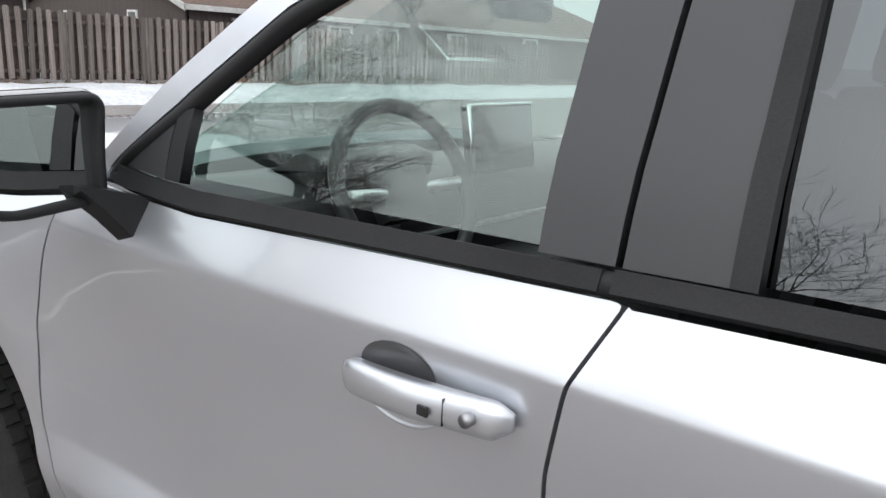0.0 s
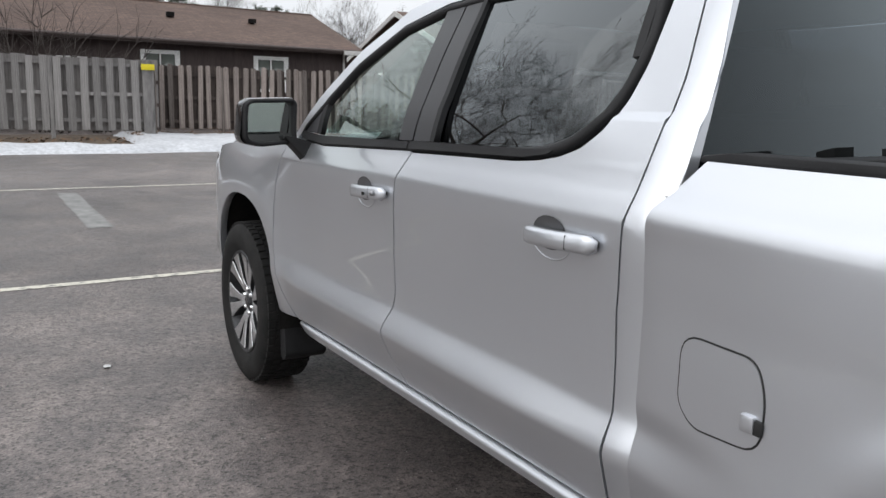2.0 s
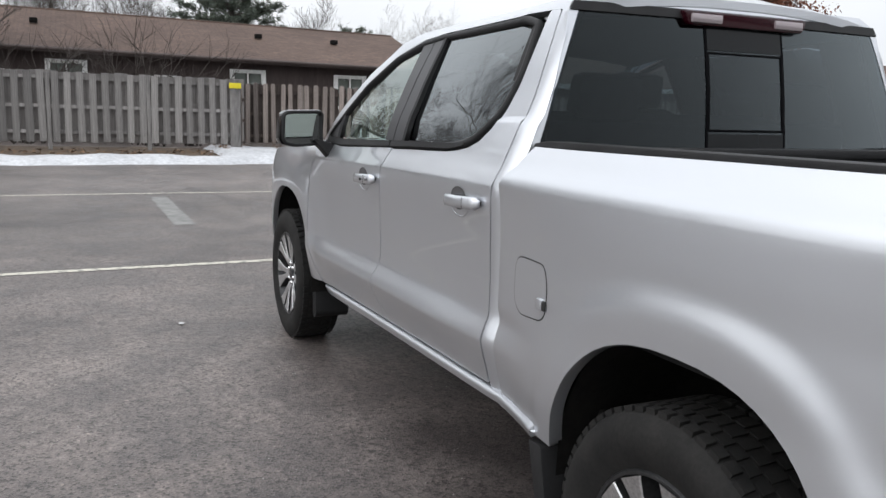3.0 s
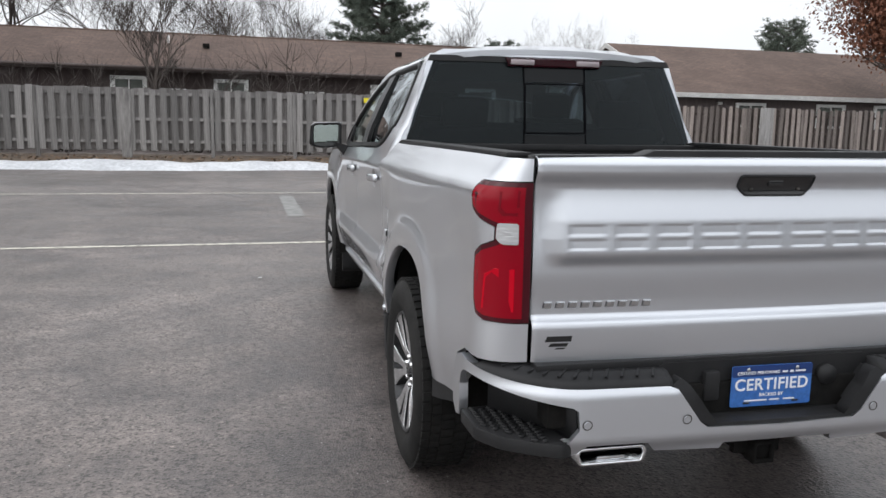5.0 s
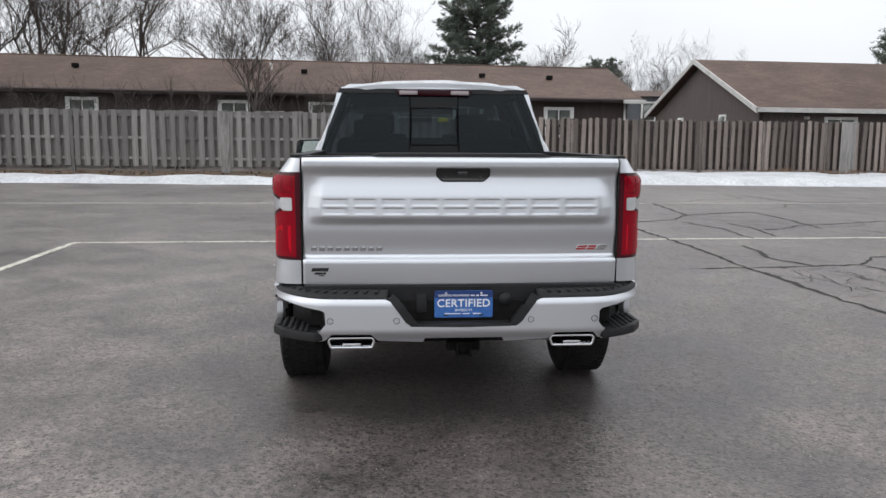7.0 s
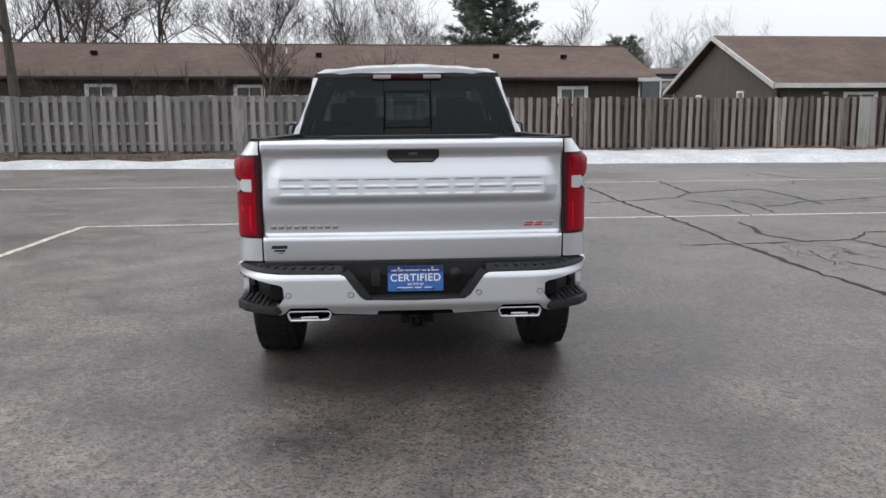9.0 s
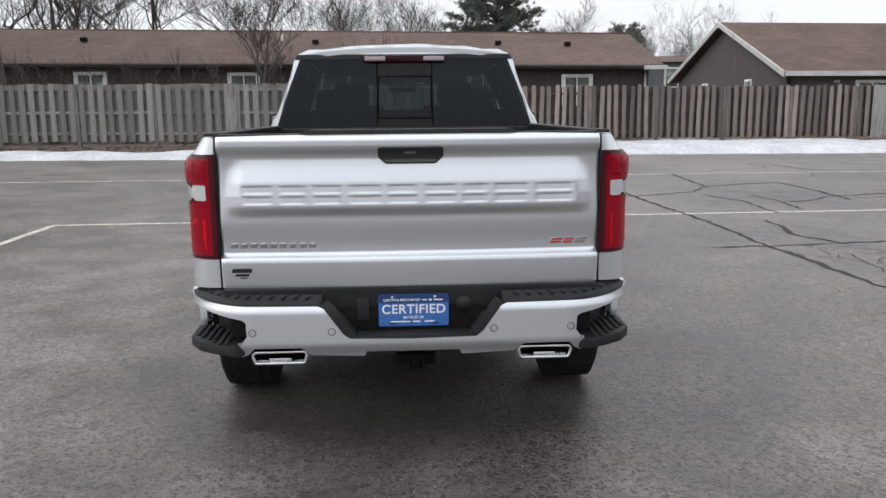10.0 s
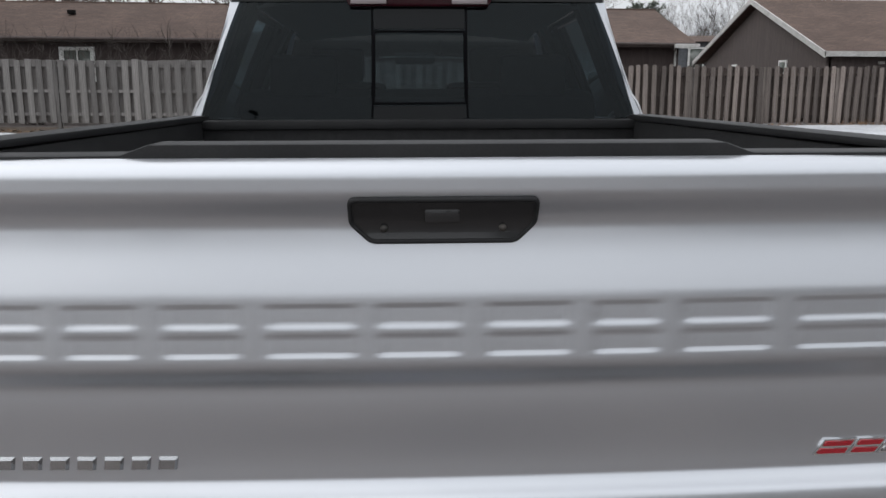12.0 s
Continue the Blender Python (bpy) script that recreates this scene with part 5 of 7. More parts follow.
# door handles: a silver grip over a flat disc painted with the scoop's shade
def handle(parent, s, x, z, lock):
    w = half_width(x, z)
    L = 0.275
    bm = bmesh.new()
    rows = []
    n = 14
    for k in range(n + 1):
        t = k / n
        xx = x - L / 2 + L * t
        bow = 0.030 + 0.014 * math.sin(math.pi * min(1, t * 1.12))
        end = smooth01(0, 0.10, t) * smooth01(0, 0.06, 1 - t)
        hz = 0.0105 + 0.0125 * end
        zc = z + 0.05 * (xx - x)
        hw = half_width(xx, zc)
        row = []
        for dy, dz in ((bow * 0.45, 1.0), (bow * 0.85, 0.92), (bow, 0.5), (bow, -0.45), (bow * 0.9, -0.9), (bow * 0.5, -1.05)):
            row.append(bm.verts.new((xx, s * (hw + dy * (0.5 + 0.5 * end)), zc + dz * hz)))
        rows.append(row)
    for a, b in zip(rows, rows[1:]):
        for j in range(6):
            bm.faces.new((a[j], a[(j + 1) % 6], b[(j + 1) % 6], b[j]))
    bm.faces.new(rows[0])
    bm.faces.new(rows[-1][::-1])
    h = part("handle", bm, PAINT, parent, "silver painted door handle")
    place = lambda u, v: (u, s * (half_width(u, v)), v)
    cup = [(x - 0.05 + 0.062 * math.cos(a) * (1.0 if math.sin(a) > 0 else 1.05), z + 0.008 + (0.038 if math.sin(a) > 0 else 0.042) * math.sin(a)) for a in [2 * math.pi * k / 28 for k in range(28)]]
    bm2 = bmesh.new()
    rings = []
    for f, d in ((1.06, 0.0015), (1.0, 0.001), (0.8, 0.0012), (0.4, 0.0012)):
        cx, cz = x - 0.05, z + 0.008
        rings.append([bm2.verts.new(Vector(place(cx + (u - cx) * f, cz + (v - cz) * f)) + Vector((0, s * d, 0))) for u, v in cup])
    for r0, r1 in zip(rings, rings[1:]):
        for j in range(28):
            bm2.faces.new((r0[j], r0[(j + 1) % 28], r1[(j + 1) % 28], r1[j]))
    bm2.faces.new(rings[-1])
    # added ridge, shaped to give the highlight along the scoop's lower edge
    lip = [Vector(place(x - 0.045 + 0.082 * math.cos(a), z - 0.004 + 0.056 * math.sin(a))) for a in [math.pi * (1.04 + 0.92 * k / 20) for k in range(21)]]
    part("cup_lip", tube(lip, [0.001 + 0.002 * math.sin(math.pi * k / 20) for k in range(21)], 6), PAINT, parent)
    part("handle_cup", bm2, SCOOP_SHADE, parent, "flat dark disc painted as the shade in the handle scoop")
    part("handle_gasket", box(0.012, 0.006, 0.02, (x + L / 2 - 0.012, s * (w + 0.003), z + 0.006), 0.004), SEAL, parent)
    part("end_split", box(0.0014, 0.012, 0.034, (x + L * 0.21, s * (w + 0.0330), z + 0.003), 0.0), SEAL, parent)
    if lock:
        part("lock_cylinder", merge(tube([(x + L * 0.34, s * (w + 0.03), z + 0.006), (x + L * 0.34, s * (w + 0.0435), z + 0.006)], 0.0085, 14)), LOCK, parent, "steel key lock")
        part("touch_pad", box(0.016, 0.004, 0.012, (x + L * 0.12, s * (w + 0.0445), z - 0.001), 0.001), SEAL, parent)


LOCK = material("lock_steel", (0.32, 0.32, 0.33), 0.3, 0.9)
SCOOP_SHADE = material("scooped_shadow_grey", (0.10, 0.10, 0.105), 0.35, 0.6, 0.6)
for s in (-1, 1):
    handle(doors[s][0], s, 1.60, 1.197, True)
    handle(doors[s][1], s, 2.70, 1.222, False)


# door mirrors
def door_mirror(s):
    m = part("door_mirror", bmesh_mirror_shell(s), GLOSS_BLACK, truck, "black door mirror on a short arm")
    face = rounded([(0.945, 1.326), (1.09, 1.318), (1.148, 1.332), (1.153, 1.475), (1.135, 1.487), (0.962, 1.492), (0.95, 1.48)], 0.02)
    ring = dense(face, 0.02)
    pl = lambda y, z: (0.852 + 0.18 * (y - 0.93), s * y, z)
    tilted = lambda y, z: (0.868 + 0.24 * (y - 1.05) - 0.05 * (z - 1.40), s * y, z)
    part("mirror_bezel", ring_trim(inset(ring, -0.012), inset(ring, 0.004), pl, (1, 0, 0), 0.006, 0.045, 0.001), BLACK_PLASTIC, m)
    part("mirror_glass", panel(face, tilted, (1, 0, 0), (0.05, 0.05), 0.006, -0.004), MIRROR, m, "mirror glass")
    arm = bmesh.new()
    rows = []
    for y, x0, x1, z0, z1 in ((0.88, 0.85, 0.915, 1.222, 1.32), (0.92, 0.83, 0.905, 1.24, 1.335), (0.955, 0.80, 0.89, 1.288, 1.345), (0.99, 0.78, 0.88, 1.325, 1.35)):
        rows.append([arm.verts.new((x, s * y, z)) for x, z in ((x0, z1), (x1, z1), (x1, z0 + 0.02), ((x0 + x1) / 2, z0), (x0, z0 + 0.015))])
    for a, b in zip(rows, rows[1:]):
        for j in range(5):
            arm.faces.new((a[j], a[(j + 1) % 5], b[(j + 1) % 5], b[j]))
    arm.faces.new(rows[0])
    arm.faces.new(rows[-1])
    bmesh.ops.recalc_face_normals(arm, faces=arm.faces[:])
    sharpen(arm, 30)
    part("mirror_arm", arm, BLACK_PLASTIC, m, "black plastic mirror arm")


def bmesh_mirror_shell(s):
    bm = bmesh.new()
    face = rounded([(0.93, 1.315), (1.09, 1.302), (1.162, 1.32), (1.174, 1.34), (1.17, 1.48), (1.145, 1.5), (0.962, 1.506), (0.938, 1.494)], 0.025, 5)
    cy, cz = 1.05, 1.41
    rings = []
    for x, f in ((0.86, 1.0), (0.84, 1.03), (0.79, 1.02), (0.74, 0.93), (0.71, 0.75), (0.70, 0.4)):
        rings.append([bm.verts.new((x - 0.024 + 0.18 * (y - 0.93), s * (cy + (y - cy) * f), cz + (z - cz) * f)) for y, z in face])
    n = len(face)
    for r0, r1 in zip(rings, rings[1:]):
        for j in range(n):
            bm.faces.new((r0[j], r0[(j + 1) % n], r1[(j + 1) % n], r1[j]))
    bm.faces.new(rings[-1])
    bmesh.ops.recalc_face_normals(bm, faces=bm.faces[:])
    sharpen(bm, 50)
    return bm


for s in (-1, 1):
    door_mirror(s)


# roof, windscreen, bonnet, nose
def roof_map(x, y):
    edge = half_width(min(max(x, 1.5), 2.9), 1.895)
    z = 1.93 - 0.045 * abs(y / edge) ** 2.5
    z -= 0.05 * smooth01(1.75, 1.3, x) + 0.02 * smooth01(2.7, 2.97, x)
    return (x, y, z)


part("roof", panel([(1.42, -0.655), (1.42, 0.655), (2.0, 0.665), (2.93, 0.655), (2.95, 0.5), (2.955, 0), (2.95, -0.5), (2.93, -0.655), (2.0, -0.665)], roof_map, (0, 0, 1), (0.12, 0.06), 0.03), PAINT, truck)
bm = sheet(spread(1.55, 2.93, 0.05), spread(-0.6, 0.6, 0.05), lambda x, y: roof_map(x, y)[2] - 0.012 + (0.03 + 0.014 * noise.noise((x * 5, y * 5, 0))) * smooth01(0.6, 0.52, abs(y)) * smooth01(1.55, 1.7, x) * smooth01(2.935, 2.9, x))
snow_roof = part("snow_cover", bm, SNOW)
tagged(snow_roof, "thin layer of old snow lying on the truck's roof", "snow")
screen = lambda u, y: (0.50 + u * 0.98 - 0.09 * (y / 0.8) ** 2 * (1 - u) + 0.12 * (y / 0.8) ** 2, y, 1.265 + u * 0.60 - 0.02 * (y / 0.8) ** 2)
part("windscreen", panel([(0.03, -0.78), (0.97, -0.64), (0.97, 0.64), (0.03, 0.78)], screen, (-0.5, 0, 1), (0.15, 0.12), 0.004), CLEAR_GLASS, truck, "clear windscreen").visible_shadow = False


def hood_map(x, y):
    w = half_width(max(-0.9, min(x, 0.55)), 1.2) - 0.01
    t = abs(y) / w
    z = 1.235 + 0.075 * (1 - t**3) + 0.03 * (1 - smooth01(0.35, 0.5, t)) * 0 + 0.05 * (x + 0.2) * 1.0
    z -= 0.16 * smooth01(-0.55, -0.98, x) ** 2
    return (x, y, z - 0.055 * smooth01(0.9, 1.0, t))


part("bonnet", panel([(-0.95, -0.74), (-0.95, 0.74), (-0.6, 0.84), (0.0, 0.885), (0.60, 0.87), (0.50, 0.5), (0.48, 0), (0.50, -0.5), (0.60, -0.87), (0.0, -0.885), (-0.6, -0.84)], hood_map, (0, 0, 1), (0.08, 0.06), 0.03), PAINT, truck)
part("cowl", box(0.22, 1.6, 0.05, (0.56, 0, 1.24), 0.01), BLACK_PLASTIC, truck)
part("front_fascia", box(0.26, 1.50, 0.52, (-0.84, 0, 0.82), 0.08), BLACK_PLASTIC, truck)
part("front_bumper", box(0.34, 1.62, 0.26, (-0.90, 0, 0.58), 0.06), CHROME, truck, "chrome front bumper")
for s in (-1, 1):
    part("headlamp", box(0.22, 0.12, 0.18, (-0.82, s * 0.735, 0.98), 0.03), WHITE_LENS, truck, "clear headlamp")

# cab back: painted frame, tinted window in three panes, high brake lamp
def back_map(y, z):
    return (3.035 - 0.10 * (z - 1.40) - 0.16 * max(0.0, z - 1.40) ** 2 - 0.035 * (y / 0.8) ** 2, y, z)


def back_half(z):
    return half_width(2.94, max(z, 1.36)) - 0.024


for s in (-1, 1):
    zs = [1.36, 1.45, 1.55, 1.65, 1.75, 1.83, 1.87, 1.89]
    outer = [(s * back_half(z), z) for z in zs]
    inner = [(s * 0.695, 1.852), (s * 0.715, 1.835), (s * 0.825, 1.40), (s * 0.83, 1.36)]
    part("cab_back", panel(outer + [(s * 0.62, 1.90)] + inner if s > 0 else (outer + [(s * 0.62, 1.90)] + inner), back_map, (1, 0, 0), (0.03, 0.05), 0.03), PAINT, truck)
part("cab_back", panel([(-0.62, 1.90), (-0.69, 1.868), (0.69, 1.868), (0.62, 1.90)], back_map, (1, 0, 0), (0.1, 0.02), 0.03, 0.001), PAINT, truck)
part("window_header", panel([(-0.71, 1.835), (0.71, 1.835), (0.695, 1.866), (-0.695, 1.866)], back_map, (1, 0, 0), (0.1, 0.02), 0.02, 0.006), BLACK_PLASTIC, truck, "black strip above the rear window")
rear_glass = part("rear_window", panel([(-0.823, 1.395), (0.823, 1.395), (0.712, 1.836), (-0.712, 1.836)], back_map, (1, 0, 0), (0.1, 0.1), 0.005, -0.002), REAR_TINT, truck, "dark tinted rear window")
rear_glass.visible_shadow = False
for y in (-0.178, 0.178):
    part("window_seam", panel([(y - 0.004, 1.40), (y + 0.004, 1.40), (y + 0.004, 1.834), (y - 0.004, 1.834)], back_map, (1, 0, 0), (0.01, 0.1), 0.004, 0.001), GROOVE, rear_glass)
part("slider_frame", ring_trim(dense([(-0.174, 1.478), (0.174, 1.478), (0.174, 1.728), (-0.174, 1.728)], 0.05), inset(dense([(-0.174, 1.478), (0.174, 1.478), (0.174, 1.728), (-0.174, 1.728)], 0.05), 0.007), back_map, (1, 0, 0), 0.001, 0.004, 0.001), GROOVE, rear_glass, "black frame of the sliding pane")
for z0, z1 in ((1.405, 1.472), (1.734, 1.83)):
    part("slider_panel", panel([(-0.172, z0), (0.172, z0), (0.172, z1), (-0.172, z1)], back_map, (1, 0, 0), (0.1, 0.1), 0.004, 0.0005), REAR_BLIND, rear_glass)
part("cab_back_lower", panel([(-0.80, 0.6), (0.80, 0.6), (0.80, 1.40), (-0.80, 1.40)], lambda y, z: (2.985, y, z), (1, 0, 0), (0.2, 0.2), 0.02), UNDERBODY, truck)
brake = part("high_brake_lamp", prism(rounded([(-0.285, 1.862), (-0.262, 1.815), (0.262, 1.815), (0.285, 1.862)], 0.012), 2.94, 2.985, "x", 0.006), BRAKE_RED, truck, "dark red high brake lamp with clear ends")
for y in (-0.19, 0.19):
    part("cargo_light", box(0.012, 0.135, 0.03, (2.987, y, 1.838), 0.004), CARGO_LENS, brake, "clear cargo light")

# load bed
part("bed_floor", box(1.90, 1.62, 0.04, (4.0, 0, 0.93), 0.005), BEDLINER, truck)
part("bed_front", box(0.05, 1.70, 0.50, (3.085, 0, 1.165), 0.012), BEDLINER, truck)
part("bed_front_rib", box(0.02, 1.50, 0.05, (3.12, 0, 1.33), 0.008), BEDLINER, truck)
part("bed_front_cap", box(0.075, 1.66, 0.03, (3.085, 0, 1.418), 0.008), BLACK_PLASTIC, truck)
for s in (-1, 1):
    part("bed_inner_wall", box(1.90, 0.04, 0.52, (4.01, s * 0.80, 1.17), 0.01), BEDLINER, truck)
    part("wheel_house", box(0.95, 0.24, 0.26, (AXLE_R, s * 0.70, 1.06), 0.05), BEDLINER, truck)
    part("bed_rail_cap", prism([(3.03, 1.428), (4.885, 1.433), (4.885, 1.447), (3.10, 1.448), (3.03, 1.44)], s * 0.775, s * 0.855, "y", 0.005), BLACK_PLASTIC, truck, "black plastic bed rail cap")

# tailgate: a pressed sheet with a raised panel across it
gate_z = curve_through([(0.795, 4.967), (0.905, 4.974), (0.921, 4.971), (0.936, 4.953), (0.948, 4.945), (0.965, 4.945), (1.085, 4.957), (1.30, 4.946), (1.345, 4.949), (1.357, 4.952), (1.388, 4.970), (1.397, 4.973), (1.416, 4.973), (1.431, 4.964), (1.442, 4.938)])
gate_step = curve_through([(0.79, 0.0), (1.09, 0.0), (1.10, 0.001), (1.106, 0.004), (1.136, 0.034), (1.142, 0.038), (1.15, 0.040), (1.240, 0.040), (1.248, 0.0390), (1.256, 0.0365), (1.335, 0.003), (1.343, 0.0005), (1.35, 0.0), (1.45, 0.0)])


# nine pressed blocks in two rows across the raised panel, standing for the maker's name
PRESSED = [(-0.683, 0.118), (-0.532, 0.10), (-0.398, 0.112), (-0.250, 0.128), (-0.095, 0.122), (0.062, 0.122), (0.215, 0.10), (0.345, 0.135), (0.520, 0.15)]


def pressed_in(y, z):
    """How far into a pressed block the point lies, 0 outside to 1 on its floor."""
    row = max(smooth01(a, a + 0.004, z) * smooth01(b, b - 0.004, z) for a, b in ((1.156, 1.190), (1.200, 1.234)))
    if row <= 0:
        return 0.0
    return row * max(smooth01(a, a + 0.008, y) * smooth01(a + w, a + w - 0.008, y) for a, w in PRESSED)


def gate_map(y, z):
    side = 0.85 * ramp01(0.76, 0.70, abs(y) + 0.12 * abs(z - 1.19)) + 0.15 * smooth01(0.775, 0.685, abs(y) + 0.12 * abs(z - 1.19))
    return (gate_z(z) + 0.58 * gate_step(z) * side + 0.042 - 0.022 * (y / 0.79) ** 2 - 0.006 * smooth01(0.778, 0.789, abs(y)) - 0.0024 * pressed_in(y, z), y, z)


gate = part("tailgate", panel([(-0.787, 0.80), (0.787, 0.80), (0.787, 1.44), (-0.787, 1.44)], gate_map, (1, 0, 0), (0.010, 0.0035), 0.03), PAINT, truck, "silver pressed-steel tailgate")
part("gate_inner", box(0.05, 1.56, 0.60, (4.925, 0, 1.125), 0.01), BEDLINER, gate)
part("gate_cap", prism([(-0.785, 1.43), (0.785, 1.43), (0.785, 1.443), (0.45, 1.444), (0.41, 1.458), (-0.41, 1.458), (-0.45, 1.444), (-0.785, 1.443)], 4.90, 4.975, "x", 0.004), BLACK_PLASTIC, gate, "black plastic tailgate cap")
for s in (-1, 1):
    part("gate_gap", box(0.05, 0.008, 0.64, (4.935, s * 0.792, 1.12)), SEAL, gate)
# the pull handle in its dark bowl
ho = rounded([(-0.128, 1.386), (0.132, 1.386), (0.132, 1.35), (0.104, 1.323), (-0.10, 1.323), (-0.128, 1.35)], 0.008)
part("gate_handle", panel(ho, gate_map, (1, 0, 0), (0.03, 0.01), 0.004, 0.003), GLOSS_BLACK, gate, "gloss black tailgate handle")
hd = dense(ho, 0.015)
part("handle_rim", ring_trim(inset(hd, -0.004), inset(hd, 0.003), gate_map, (1, 0, 0), 0.0035, 0.004, 0.003), BLACK_PLASTIC, gate)
part("camera_lens", box(0.008, 0.05, 0.022, (5.001, 0.0, 1.362), 0.003), GLOSS_BLACK, gate)
for y in (-0.082, 0.086):
    part("handle_screw", tube([(4.990, y, 1.342), (4.999, y, 1.342)], 0.0055, 10), STEEL, gate)
# badges as plain shapes
for k in range(9):
    y0 = -0.752 + k * 0.0405
    part("badge_bar", emboss([(y0, 0.966), (y0 + 0.031, 0.966), (y0 + 0.035, 0.990), (y0 + 0.004, 0.990)], gate_map, (1, 0, 0), 0.006, 0.004), BADGE, gate, "small chrome badge bar", smooth=False)
for y0, w, mat in ((0.577, 0.052, RED_PAINT), (0.633, 0.045, RED_PAINT), (0.682, 0.05, BADGE)):
    part("badge_rim", panel([(y0, 0.966), (y0 + w, 0.966), (y0 + w + 0.018, 0.993), (y0 + 0.016, 0.993)], gate_map, (1, 0, 0), (0.05, 0.05), 0.004, 0.003), CHROME, gate, "chrome rim of the trim badge")
    for z0, z1 in ((0.969, 0.977), (0.982, 0.990)):
        d0, d1 = (z0 - 0.966) * 0.62, (z1 - 0.966) * 0.62
        part("badge_bar", panel([(y0 + 0.004 + d0, z0), (y0 + w - 0.004 + d0, z0), (y0 + w - 0.004 + d1, z1), (y0 + 0.004 + d1, z1)], gate_map, (1, 0, 0), (0.05, 0.05), 0.003, 0.005), mat, gate, "slanted trim badge bar")
for y0, y1, z0, z1 in ((-0.748, -0.66, 0.866, 0.884), (-0.735, -0.672, 0.850, 0.861), (-0.715, -0.68, 0.841, 0.846)):
    part("dealer_decal", panel([(y0, z0), (y1 - 0.004, z0), (y1, z1), (y0 + 0.008, z1)], gate_map, (1, 0, 0), (0.05, 0.05), 0.001, 0.001), BLACK_INK, gate, "small black dealer decal")

# rear bumper
def bump_map(u, z):
    s = 1 if u >= 0 else -1
    a = abs(u)
    f = 5.138 - 0.05 * (z - 0.62) - 0.012 * smooth01(0.722, 0.75, z) - 0.03 * smooth01(0.585, 0.525, z)
    if a < 0.62:
        return (f - 0.012 * (a / 0.62) ** 2, s * a, z)
    if a < 1.13:
        p = (a - 0.62) / 0.51 * math.pi / 2
        return (4.80 + (f - 0.012 - 4.80) * math.cos(p), s * (0.62 + 0.33 * math.sin(p)), z)
    return (4.80 - (a - 1.13), s * (0.95 - 0.03 * (a - 1.13)), z)


def bump_out(u, z):
    return (1, 0, 0) if abs(u) < 0.84 else (0.2, math.copysign(1, u), 0)


bumper = part("rear_bumper", box(0.10, 1.5, 0.12, (5.00, 0, 0.66), 0.01), UNDERBODY, truck, "silver rear bumper with black step pads")
band_top = curve_through([(0.36, 0.742), (0.70, 0.745), (0.85, 0.752), (1.0, 0.762), (1.11, 0.770), (1.18, 0.770), (1.2, 0.765)])
half = [(0.0, 0.602), (0.258, 0.607), (0.285, 0.627), (0.36, 0.733), (0.385, 0.743), (0.70, 0.745), (0.78, 0.748), (0.85, 0.752), (1.0, 0.762), (1.11, 0.770), (1.18, 0.770), (1.235, 0.752), (1.275, 0.70), (1.29, 0.63), (1.28, 0.565), (1.235, 0.538), (1.19, 0.548), (1.185, 0.60), (1.19, 0.66), (1.17, 0.705), (1.13, 0.728), (1.085, 0.733), (1.02, 0.732), (0.93, 0.724), (0.80, 0.706), (0.6935, 0.690), (0.6765, 0.679), (0.6725, 0.620), (0.70, 0.585), (0.747, 0.548), (0.742, 0.532), (0.70, 0.526), (0.675, 0.535), (0.645, 0.568), (0.455, 0.568), (0.42, 0.532), (0.20, 0.524), (0.19, 0.545), (0.0, 0.545)]
part("bumper_face", panel(half + [(-u, z) for u, z in half[-2:0:-1]], bump_map, bump_out, (0.022, 0.012), 0.03), PAINT, bumper, "silver bumper face")
